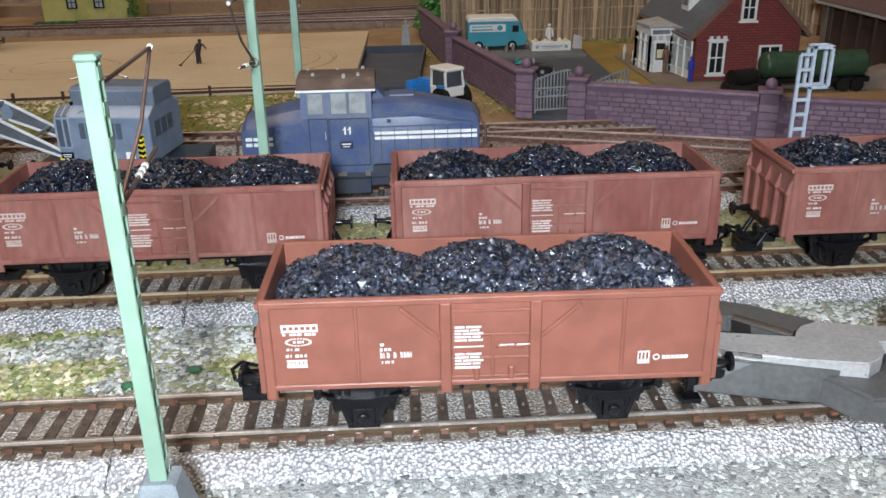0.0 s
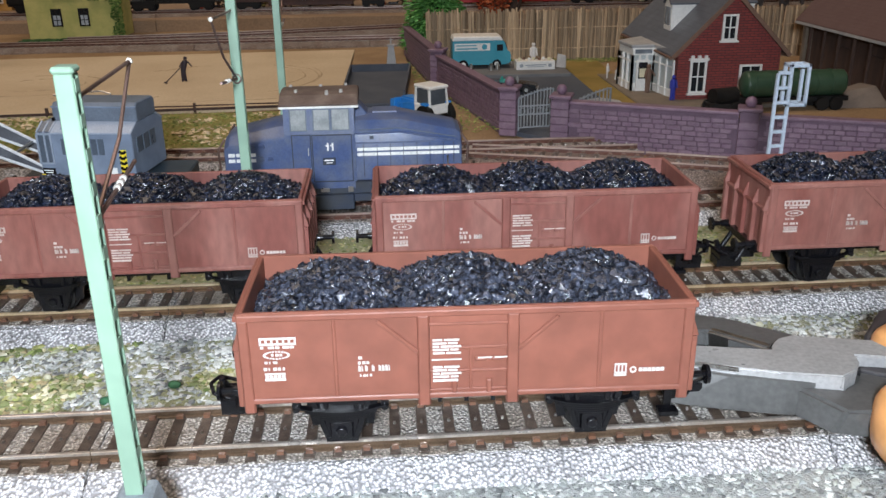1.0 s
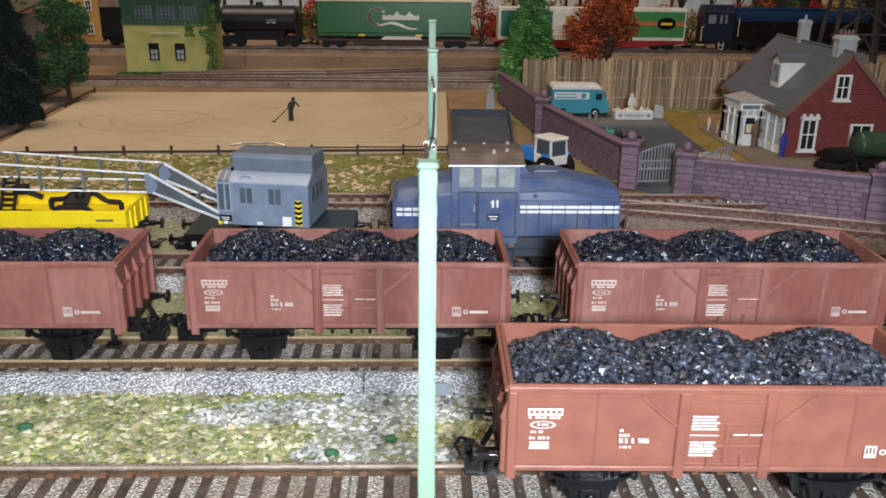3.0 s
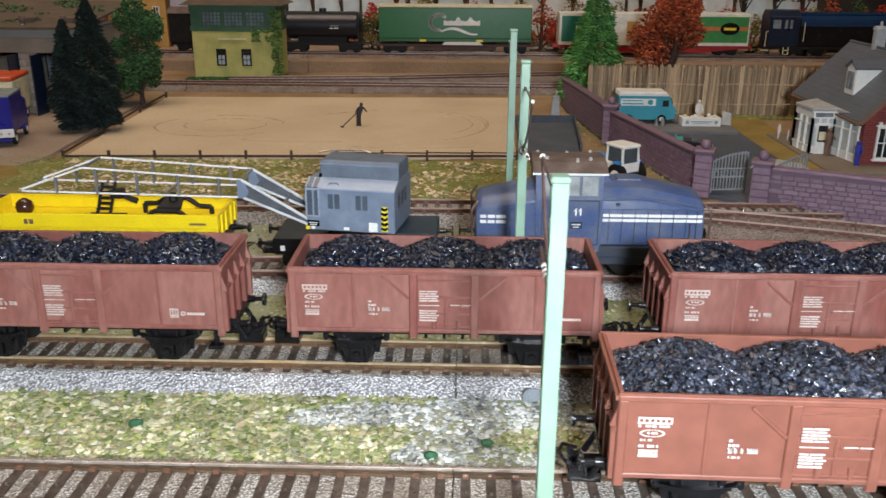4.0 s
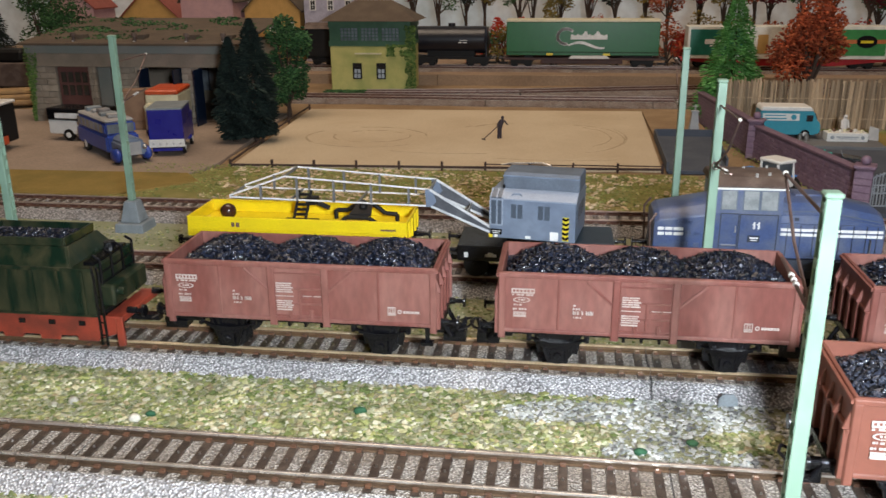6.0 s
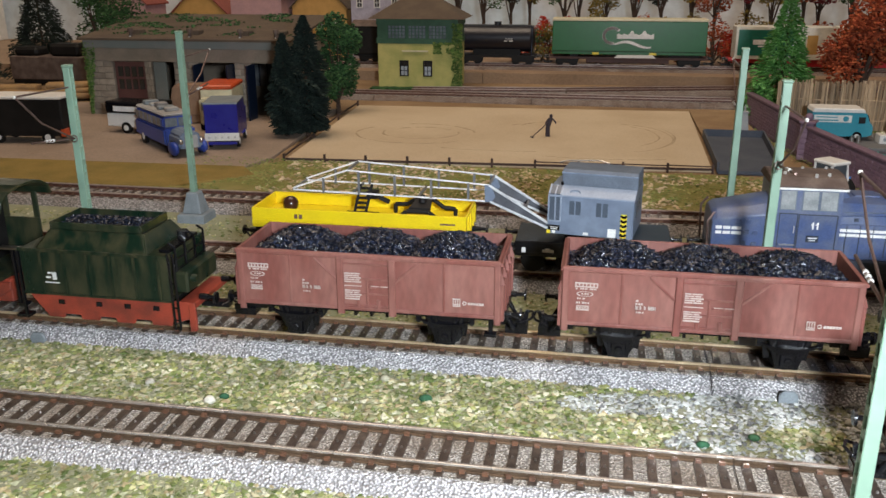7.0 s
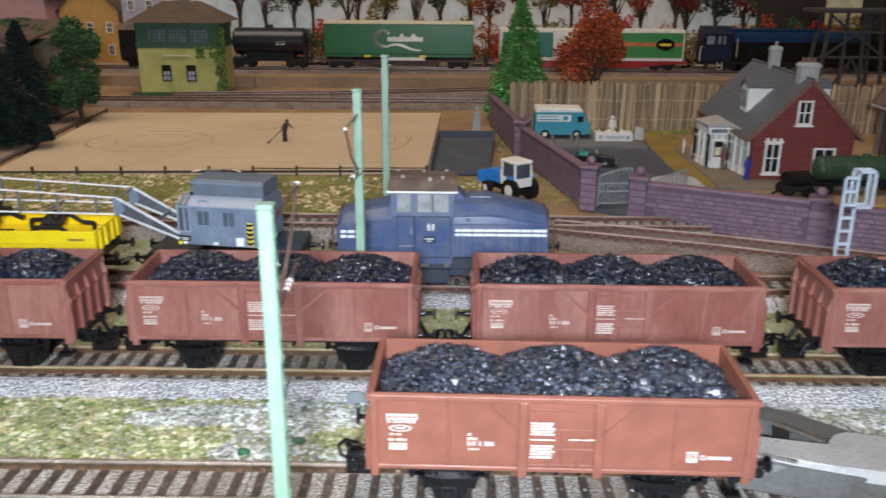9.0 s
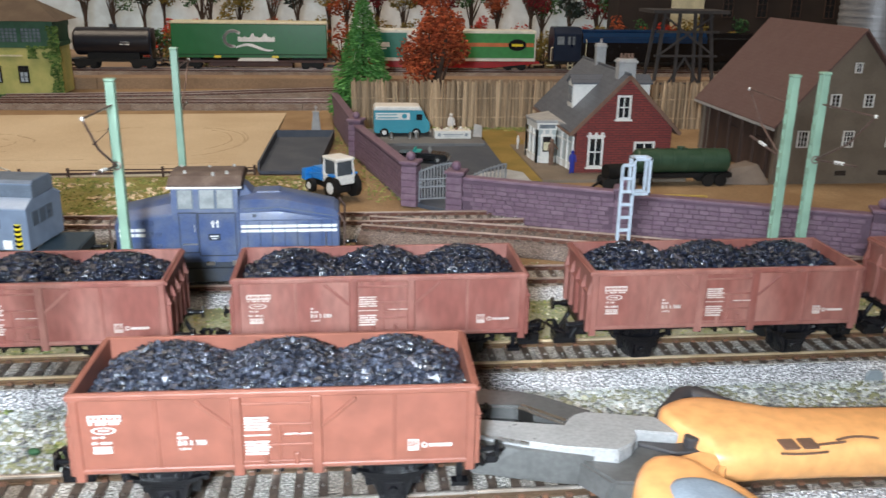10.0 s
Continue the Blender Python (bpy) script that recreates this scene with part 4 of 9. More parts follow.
        c.wire([(s * (x + 0.0060), -0.0045, WZ0 - 0.0060), (s * (x + 0.0098), -0.0040, WZ0 - 0.0046), (s * (x + 0.0112), 0.0, WZ0 - 0.0042), (s * (x + 0.0098), 0.0040, WZ0 - 0.0046), (s * (x + 0.0060), 0.0045, WZ0 - 0.0060)], 0.0005)
        c.prism([(s * (x + 0.0060), WZ0 - 0.0066), (s * (x + 0.0085), WZ0 - 0.0066), (s * (x + 0.0092), WZ0 - 0.0030), (s * (x + 0.0080), WZ0 - 0.0026)], "y", -0.0007, 0.0007)
        c.box(*sorted((s * (x + 0.0005), s * (x + 0.0088))), -0.0030, 0.0030, WZ0 - 0.0112, WZ0 - 0.0084)
        c.tube((s * (x + 0.0008), -0.0062, WZ0 - 0.0020), (s * (x + 0.0040), -0.0062, WZ0 - 0.0078), 0.0009, n=8).tube((s * (x + 0.0008), 0.0062, WZ0 - 0.0020), (s * (x + 0.0040), 0.0062, WZ0 - 0.0078), 0.0009, n=8)
        part("coupling", c, BLACK, t, "black hook and loop coupling", bevel=0.0001)
    a, b = x - 0.0042, x - 0.0026
    for s in (-1, 1):
        g = Geo().box(a, b, *sorted((s * 0.0138, s * 0.0150)), WZ0 - 0.0062, WZ0 - 0.0006)
        g.box(a - 0.0014, b + 0.0014, *sorted((s * 0.0138, s * 0.0168)), WZ0 - 0.0072, WZ0 - 0.0060)
        part("footstep", g, BLACK, t, "black foot step under the corner", bevel=0.0001)
    return t


def coal_height(x, y):
    h = 0.0
    for c, r, top in ((-0.0300, 0.0185, 0.0082), (0.0, 0.0180, 0.0086), (0.0300, 0.0185, 0.0090)):
        d = ((x - c) / r) ** 2
        h = max(h, top * (1 - d) if d < 1 else 0)
    h = max(h, 0.0026)
    edge = max(0.0, 1 - (abs(y) / 0.0172) ** 3) * max(0.0, 1 - (abs(x) / 0.0485) ** 10)
    return 0.0300 + h * edge


def coal_mesh(seed, mat=None):
    r = np.random.default_rng(seed)
    k = 3300
    x, y = r.uniform(-WL / 2 + 0.0018, WL / 2 - 0.0018, k), r.uniform(-WW / 2 + 0.0018, WW / 2 - 0.0018, k)
    z = np.array([coal_height(a, b) for a, b in zip(x, y)]) + r.uniform(-0.0004, 0.0003, k)
    v, f = chips(r, np.stack([x, y, z], 1), 0.0017, 0.0034, 0.8)
    nx, ny = 60, 20
    gx, gy = np.linspace(-WL / 2 + 0.0014, WL / 2 - 0.0014, nx), np.linspace(-WW / 2 + 0.0014, WW / 2 - 0.0014, ny)
    bed = [(a, b, coal_height(a, b) - 0.0005) for b in gy for a in gx]
    k0 = len(v)
    quads = [(k0 + j * nx + i, k0 + j * nx + i + 1, k0 + (j + 1) * nx + i + 1, k0 + (j + 1) * nx + i) for j in range(ny - 1) for i in range(nx - 1)]
    me = bpy.data.meshes.new("coal_load")
    me.from_pydata(v.tolist() + bed, [], f.tolist() + quads)
    me.polygons.foreach_set("use_smooth", np.repeat(r.random(len(f) // 8) < 0.4, 8).tolist() + [True] * len(quads))
    me.materials.append(mat or COAL)
    return me


COAL_MESHES = [coal_mesh(3, COAL_PALE), coal_mesh(4), coal_mesh(5), coal_mesh(6)]
build_wagon("open_wagon", WAGON_RED, pose(0.0081, NEAR_Y, RT, 0, 0, -1.2), "clean red-brown open wagon standing alone on the front track", "coal wagons")
old = build_wagon("open_wagon", WAGON_OLD, pose(0.0365, TRAIN_Y, RT), "weathered red-brown open wagon coupled in a coal train", "coal wagons")
for x in (-0.2005, -0.0820, 0.1565, 0.2765):
    copy_thing(old, pose(x, TRAIN_Y, RT))
for i, m in enumerate([pose(0.0081, NEAR_Y, RT, 0, 0, -1.2)] + [pose(x, TRAIN_Y, RT, 0, 0, 180 * (j % 2)) for j, x in enumerate((-0.2005, -0.0820, 0.0365, 0.1565, 0.2765))]):
    c = new("coal_load", COAL_MESHES[i % 3 + 1 if i else 0])
    c.matrix_basis = m
    tagged(c, "three heaps of glossy black coal filling an open wagon", "coal", "coal loads", "stuff")

# ---- overhead-line masts and the signal ----
def mast(x, y, d, height=0.0985, foot=True, lean=0.0):
    """A green lattice mast; its arms reach along y in the direction d."""
    t = thing("catenary_mast", "pale green lattice mast with insulated wire arms" + (" on a grey foot" if foot else ""), "mast", pose(x, y, 0, 0, lean, 0), "overhead line masts")
    w, z0 = 0.0034, 0.004
    for name, y in (("front_plate", -w / 2 + 0.0004), ("back_plate", w / 2 - 0.0004)):
        g = Geo().hexa([(-w / 2, y - 0.0004, z0), (w / 2, y - 0.0004, z0), (w / 2, y + 0.0004, z0), (-w / 2, y + 0.0004, z0),
                        (-w * 0.45, y * 0.9 - 0.0004, height), (w * 0.45, y * 0.9 - 0.0004, height), (w * 0.45, y * 0.9 + 0.0004, height), (-w * 0.45, y * 0.9 + 0.0004, height)])
        part(name, g, MAST_GREEN, t, bevel=0.0002)
    part("web", Geo().box(-w * 0.28, w * 0.28, -w / 2 + 0.0006, w / 2 - 0.0006, z0, height), MAST_GREEN, t)
    for i in range(15):
        z = z0 + 0.008 + i * 0.0058
        part("cross_plate", Geo().box(-w * 0.48, w * 0.48, -w / 2 + 0.0007, w / 2 - 0.0007, z, z + 0.0022), MAST_GREEN, t)
    part("cap", Geo().box(-w * 0.55, w * 0.55, -w * 0.55, w * 0.55, height, height + 0.0012), MAST_GREEN, t, bevel=0.0004)
    if foot:
        b = Geo()
        for z1, z2, a, c in ((-0.002, 0.004, 0.0085, 0.0080), (0.004, 0.016, 0.0058, 0.0034)):
            b.hexa([(-a, -a, z1), (a, -a, z1), (a, a, z1), (-a, a, z1), (-c, -c, z2), (c, -c, z2), (c, c, z2), (-c, c, z2)])
        part("foot", b, MAST_BASE, t, "grey plastic socket", bevel=0.0005)
    tip = (0, d * 0.036, 0.0925)
    g = Geo().wire([(0, d * 0.001, 0.0915), tip], 0.0004)
    g.wire([tip, (0, d * 0.022, 0.0800), (0, d * 0.002, 0.0700)], 0.0004)
    part("upper_arm", g, COPPER, t, "thin brown wire bracket")
    g = Geo().wire([(0, d * 0.002, 0.0700), (0, d * 0.030, 0.0735)], 0.00045)
    part("lower_arm", g, COPPER, t, "thin brown wire bracket")
    g = Geo()
    for i in range(3):
        yy = d * (0.0165 + i * 0.0022)
        zz = 0.0700 + abs(yy) * 0.12
        g.tube((0, yy - 0.0004, zz), (0, yy + 0.0004, zz), 0.0007, n=10)
    part("insulator", g, INSULATOR, t, "glazed white insulator discs", smooth=40)
    part("insulator", Geo().ball(tip, 0.0007), INSULATOR, t, "glazed white insulator", smooth=60)
    g = Geo().wire([(0.0014 * math.cos(u), d * 0.0022, 0.0700 + 0.0014 * math.sin(u)) for u in [2 * math.pi * k / 12 for k in range(13)]], 0.0003, n=5)
    part("ring", g, COPPER, t)
    return t


mast(-0.0590, 0.1515, 1, 0.0962)
mast(-0.0560, 0.2965, -1, 0.0995)
mast(-0.0545, 0.4060, 1, 0.1005)
mast(-0.3480, 0.4160, 1, 0.1045)
mast(-0.3400, 0.3000, -1, 0.0995)
mast(0.1960, 0.2985, 1, 0.1015)
mast(0.2080, 0.2985, -1, 0.1025)

SIGNAL_GREY = material("signal_grey_blue", (0.42, 0.48, 0.56), rough=0.4)
t = thing("light_signal", "pale grey lattice signal post with a square frame head", "signal", pose(0.1415, 0.3215, 0), "")
g = Geo()
for sx in (-1, 1):
    g.box(sx * 0.0025 - 0.0006, sx * 0.0025 + 0.0006, -0.0007, 0.0007, -0.001, 0.0625)
for i in range(11):
    g.box(-0.0025, 0.0025, -0.0006, 0.0006, 0.006 + i * 0.0056, 0.0073 + i * 0.0056)
part("ladder_post", g, SIGNAL_GREY, t, bevel=0.0002)
g = Geo()
for x0, x1, z0, z1 in ((0.0018, 0.0098, 0.0645, 0.0658), (0.0018, 0.0098, 0.0498, 0.0511), (0.0018, 0.0030, 0.0498, 0.0658), (0.0086, 0.0098, 0.0498, 0.0658)):
    g.box(x0, x1, -0.0008, 0.0008, z0, z1)
    g.box(x0, x1, 0.0042, 0.0058, z0, z1)
for z in (0.0498, 0.0645):
    for x in (0.0018, 0.0086):
        g.box(x, x + 0.0012, 0.0008, 0.0042, z, z + 0.0013)
part("frame_head", g, SIGNAL_GREY, t, bevel=0.0002)
part("base_plate", Geo().box(-0.006, 0.006, -0.005, 0.005, -0.002, 0.0015), SIGNAL_GREY, t, bevel=0.0003)

# ---- the blue shunter ----
def digits(g, text, x, y, z, h, s=-1):
    """The figure 1, drawn as strokes, for the running number 11."""
    for i, _ in enumerate(text):
        a = x + i * h * 0.62
        g.box(a, a + h * 0.22, *sorted((y, y + s * 0.0003)), z, z + h)
        g.bar((a + h * 0.02, y + s * 0.00015, z + h * 0.72), (a - h * 0.17, y + s * 0.00015, z + h * 0.60), 0.0003, h * 0.16, up=(0, 0, 1))
    return g


def wheel_geo(x, s, r, y=0.0073):
    w = Geo().tube((x, s * y, r), (x, s * (y + 0.0025), r), r, n=24)
    w.tube((x, s * (y - 0.0008), r), (x, s * y, r), r + 0.0006, n=24).tube((x, s * (y + 0.0025), r), (x, s * (y + 0.0034), r), r * 0.3, n=10)
    return w


def buffers(t, x, z, mat=None, ys=(-0.0100, 0.0100)):
    s = 1 if x > 0 else -1
    for yy in ys:
        b = Geo().tube((x, yy, z), (x + s * 0.0034, yy, z), 0.0013, 0.0012, n=12).tube((x + s * 0.0034, yy, z), (x + s * 0.006, yy, z), 0.0008, n=10)
        b.tube((x + s * 0.006, yy, z), (x + s * 0.0068, yy, z), 0.0023, 0.0022, n=16)
        part("buffer", b, mat or BLACK, t, smooth=35)
    c = Geo().box(*sorted((x - s * 0.004, x + s * 0.0075)), -0.0018, 0.0018, z - 0.0075, z - 0.0052)
    c.wire([(x + s * 0.006, -0.0045, z - 0.0055), (x + s * 0.0105, 0, z - 0.0038), (x + s * 0.006, 0.0045, z - 0.0055)], 0.0005)
    part("coupling", c, BLACK, t)


LOCO_GLASS = material("dusty_cab_window", (0.235, 0.25, 0.25), (0.16, 0.175, 0.18), rough=0.5, s1=220, bump=0.05, spec=0.6)
WHITE_TRIM_DULL = material("pale_worn_metal", (0.50, 0.48, 0.45), rough=0.35, metal=0.3, bump=0.1)
PALE_BLUE = material("pale_rubber_and_highlight", (0.10, 0.125, 0.17), rough=0.6, bump=0)
t = thing("diesel_shunter", "weathered blue diesel shunting locomotive with white stripes", "locomotive", pose(-0.0245, LOCO_Y, RT))
HALF = 0.0135


def hood(stations, half=HALF):
    """A bonnet with a sloped shoulder: stations of x, shoulder height and crown height."""
    g = Geo()
    rows = []
    for x, zs, zt in stations:
        rows.append([(x, -half, 0.0150), (x, -half, zs), (x, -half * 0.72, zs + (zt - zs) * 0.72), (x, -half * 0.4, zt), (x, half * 0.4, zt), (x, half * 0.72, zs + (zt - zs) * 0.72), (x, half, zs), (x, half, 0.0150)])
    n, m = 8, len(rows)
    return g.add(sum(rows, []), [tuple(range(n)), tuple(range(m * n - 1, (m - 1) * n - 1, -1))] + [(k * n + i, k * n + n + i, k * n + n + (i + 1) % n, k * n + (i + 1) % n) for k in range(m - 1) for i in range(n)])


seam = Geo()
long_hood = part("long_hood", hood([(0.0035, 0.0335, 0.0402), (0.0215, 0.0340, 0.0402), (0.0440, 0.0300, 0.0352), (0.0462, 0.0285, 0.0335)]), LOCO_BLUE, t, bevel=0.0004, segments=1, smooth=22)
short_hood = part("short_hood", hood([(-0.0467, 0.0285, 0.0320), (-0.0445, 0.0300, 0.0340), (-0.0215, 0.0335, 0.0390)]), LOCO_BLUE, t, bevel=0.0004, segments=1, smooth=22)
for x in (0.0075, 0.0128, 0.0180, 0.0232, 0.0284, 0.0336, 0.0388, 0.0430):
    seam.box(x - 0.00012, x + 0.00012, -HALF - 0.0006, -HALF + 0.0002, 0.0165, 0.0300)
for name, z in (("upper_stripe", 0.0271), ("lower_stripe", 0.0251)):
    part(name, Geo().box(0.0050, 0.0452, -HALF - 0.0004, -HALF + 0.0002, z, z + 0.0012), WHITE, long_hood, "thin white stripe")
part("door_seams", seam, LOCO_FRAME, long_hood)
part("shoulder_strip", Geo().bar((0.0040, -HALF - 0.0002, 0.0338), (0.0215, -HALF - 0.0002, 0.0343), 0.0005, 0.0005).bar((0.0215, -HALF - 0.0002, 0.0343), (0.0440, -HALF - 0.0002, 0.0303), 0.0005, 0.0005), LOCO_BLUE, long_hood)
part("lower_ledge", Geo().box(0.0040, 0.0455, -HALF - 0.0005, -HALF + 0.0002, 0.0300, 0.0304), LOCO_BLUE, long_hood)
part("catch", Geo().box(0.0100, 0.0116, -HALF - 0.0006, -HALF + 0.0002, 0.0318, 0.0330), LOCO_FRAME, long_hood)
part("grab_rail", Geo().wire([(0.0405, -HALF - 0.0004, 0.0170), (0.0405, -HALF - 0.0012, 0.0180), (0.0405, -HALF - 0.0012, 0.0236), (0.0405, -HALF - 0.0004, 0.0244)], 0.0003), STEEL, long_hood)
g = Geo()
for x0, x1 in ((-0.0450, -0.0425), (-0.0420, -0.0390), (-0.0385, -0.0345)):
    for z in (0.0238, 0.0260):
        g.box(x0, x1, -HALF - 0.0004, -HALF + 0.0002, z, z + 0.0013)
part("white_stripe", g, WHITE, short_hood, "double white stripe")
g = Geo()
for i, (x, z) in enumerate([(-0.037, 0.0290), (-0.033, 0.0292), (-0.030, 0.0240), (-0.0335, 0.0242), (-0.0300, 0.0190), (-0.0345, 0.0192)]):
    g.box(x, x + 0.0022, -HALF - 0.0006, -HALF + 0.0002, z, z + 0.0016)
    for k in range(3):
        g.box(x, x + 0.0022, -HALF - 0.0011, -HALF - 0.0006, z + 0.0001 + 0.0005 * k, z + 0.0004 + 0.0005 * k)
part("louvre", g, LOCO_BLUE, short_hood, "small ventilation louvres")
# cab
CW = 0.0152
cab = part("cab", Geo().prism([(-CW, 0.0120), (CW, 0.0120), (CW, 0.0345), (CW * 0.93, 0.0450), (-CW * 0.93, 0.0450), (-CW, 0.0345)], "x", -0.0228, 0.0044), LOCO_BLUE, t, bevel=0.0006, segments=2)
roof = part("cab_roof", Geo().prism([(-CW * 0.98, 0.0450), (CW * 0.98, 0.0450), (CW * 0.98, 0.0459), (CW * 0.62, 0.0488), (CW * 0.25, 0.0496), (-CW * 0.25, 0.0496), (-CW * 0.62, 0.0488), (-CW * 0.98, 0.0459)], "x", -0.0242, 0.0060), LOCO_ROOF, t, "rusty weathered cab roof", bevel=0.0006, segments=2)
part("roof_edge", Geo().box(-0.0243, 0.0061, -CW * 1.0, -CW * 0.92, 0.0446, 0.0454), WHITE, roof, "pale worn roof edge")
for x, y in ((-0.018, -0.006), (-0.006, -0.009), (-0.009, 0.004), (0.001, 0.006), (-0.0005, -0.007), (-0.021, 0.005)):
    part("roof_fitting", Geo().tube((x, y, 0.0478), (x, y, 0.0503), 0.0009, 0.0006, n=8), WHITE_TRIM_DULL, roof, "small bright roof fitting")


def tilted(y0, z0, y1, z1, x0, x1, out=0.0003):
    """A thin pane on the inward-leaning cab side."""
    return Geo().hexa([(x0, y0 - out, z0), (x1, y0 - out, z0), (x1, y0 + 0.0004, z0), (x0, y0 + 0.0004, z0), (x0, y1 - out, z1), (x1, y1 - out, z1), (x1, y1 + 0.0004, z1), (x0, y1 + 0.0004, z1)])


for x0, x1 in ((-0.0200, -0.0142), (-0.0112, -0.0053), (-0.0042, 0.0022)):
    ya, yb = -CW + (0.0362 - 0.0345) / 0.0105 * CW * 0.07, -CW + (0.0440 - 0.0345) / 0.0105 * CW * 0.07
    part("cab_window", tilted(ya, 0.0362, yb, 0.0440, x0, x1), LOCO_GLASS, cab, "dusty pale cab window", bevel=0.0001)
    part("window_rubber", tilted(ya, 0.0358, yb, 0.0444, x0 - 0.0005, x1 + 0.0005, 0.0002), PALE_BLUE, cab)
for name, x0, x1, z0, z1 in (("door_outline", -0.0200, -0.0128, 0.0170, 0.0344), ("panel_outline", -0.0122, 0.0030, 0.0155, 0.0342)):
    g = Geo().wire([(x0, -CW - 0.0001, z0), (x1, -CW - 0.0001, z0), (x1, -CW - 0.0001, z1), (x0, -CW - 0.0001, z1), (x0, -CW - 0.0001, z0)], 0.00028, n=4)
    part(name, g, LOCO_FRAME, cab)
part("door_handle", Geo().wire([(-0.0138, -CW, 0.0290), (-0.0138, -CW - 0.0007, 0.0290), (-0.0138, -CW - 0.0007, 0.0262)], 0.0002, n=5), WHITE_TRIM_DULL, cab)
part("number", digits(Geo(), "11", -0.0066, -CW, 0.0280, 0.0030), WHITE, cab, "white running number 11")
g = Geo().box(-0.0085, -0.0035, -CW - 0.0003, -CW + 0.0002, 0.0222, 0.0252)
plate = part("builder_plate", g, LOCO_FRAME, cab, "small dark blue builder's plate", bevel=0.0004)
part("plate_print", Geo().box(-0.0078, -0.0042, -CW - 0.0005, -CW - 0.0003, 0.0240, 0.0244).box(-0.0072, -0.0048, -CW - 0.0005, -CW - 0.0003, 0.0230, 0.0233), WHITE, plate)
part("step_bar", Geo().box(-0.0190, -0.0130, -CW - 0.0006, -CW + 0.0001, 0.0205, 0.0210), STEEL, cab)
g = Geo().box(-0.0470, 0.0470, -0.0150, 0.0150, 0.0100, 0.0150).box(-0.0420, 0.0420, -0.0128, 0.0128, 0.0060, 0.0100).box(-0.0200, 0.0030, -0.0150, 0.0150, 0.0035, 0.0098)
part("frame", g, LOCO_FRAME, t, "dark blue running frame", bevel=0.0004)
part("frame_mark", Geo().box(-0.0100, -0.0066, -0.0154, -0.0149, 0.0112, 0.0128).box(0.0008, 0.0028, -0.0154, -0.0149, 0.0110, 0.0132), STEEL, t)
for x in (-0.030, 0.016, 0.034):
    for s in (-1, 1):
        part("wheel", wheel_geo(x, s, 0.0062), BLACK_MATT, t, smooth=30)
for x in (-0.047, 0.047):
    buffers(t, x, 0.0130)
    for yy in (-0.0140, 0.0140):
        s = 1 if x > 0 else -1
        g = Geo()
        g.wire([(x + s * 0.0006, yy, 0.0060), (x + s * 0.0016, yy, 0.0290), (x - s * 0.0010, yy * 0.9, 0.0330)], 0.0005)
        g.wire([(x + s * 0.0010, yy, 0.0140), (x + s * 0.0042, yy, 0.0120), (x + s * 0.0042, yy, 0.0050)], 0.0004)
        part("handrail", g, COPPER, t, "rusty wire handrail")
g = Geo().hexa([(0.0040, -0.0075, 0.0390), (0.0105, -0.0060, 0.0390), (0.0105, 0.0060, 0.0390), (0.0040, 0.0075, 0.0390), (0.0040, -0.0060, 0.0446), (0.0062, -0.0045, 0.0440), (0.0062, 0.0045, 0.0440), (0.0040, 0.0060, 0.0446)])
part("cab_fairing", g, LOCO_BLUE, t, "sloped blue fairing behind the cab", bevel=0.0006)
part("crown_panel", Geo().hexa([(0.0110, -0.0050, 0.0398), (0.0215, -0.0050, 0.0398), (0.0215, 0.0050, 0.0398), (0.0110, 0.0050, 0.0398), (0.0114, -0.0046, 0.0408), (0.0211, -0.0046, 0.0408), (0.0211, 0.0046, 0.0408), (0.0114, 0.0046, 0.0408)]), LOCO_BLUE, long_hood, bevel=0.0002)
# the highlight on the bonnet's shoulder crease, put in as a thin paler strip
for yy in (-0.0128, 0.0128):
    part("hood_rail", Geo().wire([(0.0060, yy, 0.0352), (0.0215, yy, 0.0357), (0.0440, yy, 0.0316)], 0.00025), PALE_BLUE, long_hood, "thin paler strip for the highlight along the crease")

# ---- the crane wagon ----
t = thing("railway_crane", "grey railway slewing crane lowered over a flat wagon", "crane", pose(-0.1215, LOCO_Y, RT))
hw = 0.0150
CRANE_PANE = material("crane_window", (0.075, 0.095, 0.125), rough=0.3, bump=0)
g = Geo().prism([(-hw, 0.0195), (hw, 0.0195), (hw, 0.0372), (0.0092, 0.0404), (-0.0092, 0.0404), (-hw, 0.0372)], "x", -0.0195, 0.0180)
house = part("crane_house", g, CRANE_GREY, t, bevel=0.0004)
house.location = (0.0018, 0, 0)
house.rotation_euler = (0, 0, math.radians(-9))
CRANE_PALE = material("crane_pale_grey", (0.27, 0.31, 0.38), (0.24, 0.28, 0.35), rough=0.34, s1=90, bump=0.05)
# the eaves take the paler grey: light on the slope, put into colour
for s in (-1, 1):
    part("eaves_slope", Geo().hexa([(-0.0140, s * hw * 1.02, 0.0369), (0.0182, s * hw * 1.02, 0.0369), (0.0182, s * 0.0092, 0.0402), (-0.0140, s * 0.0092, 0.0402), (-0.0140, s * hw * 1.02, 0.0376), (0.0182, s * hw * 1.02, 0.0376), (0.0182, s * 0.0092, 0.0409), (-0.0140, s * 0.0092, 0.0409)]), CRANE_PALE, house, "sloping grey eaves, coloured paler for the light they catch", bevel=0.0002)
part("house_roof", Geo().prism([(-0.0090, 0.0404), (0.0090, 0.0404), (0.0090, 0.0462), (0.0074, 0.0477), (-0.0074, 0.0477), (-0.0090, 0.0462)], "x", -0.0150, 0.0184), CRANE_ROOF, house, "darker grey raised roof", bevel=0.0004)
part("roof_seam", Geo().box(-0.0151, 0.0185, -0.0094, -0.0088, 0.0460, 0.0465), CRANE_GREY, house)
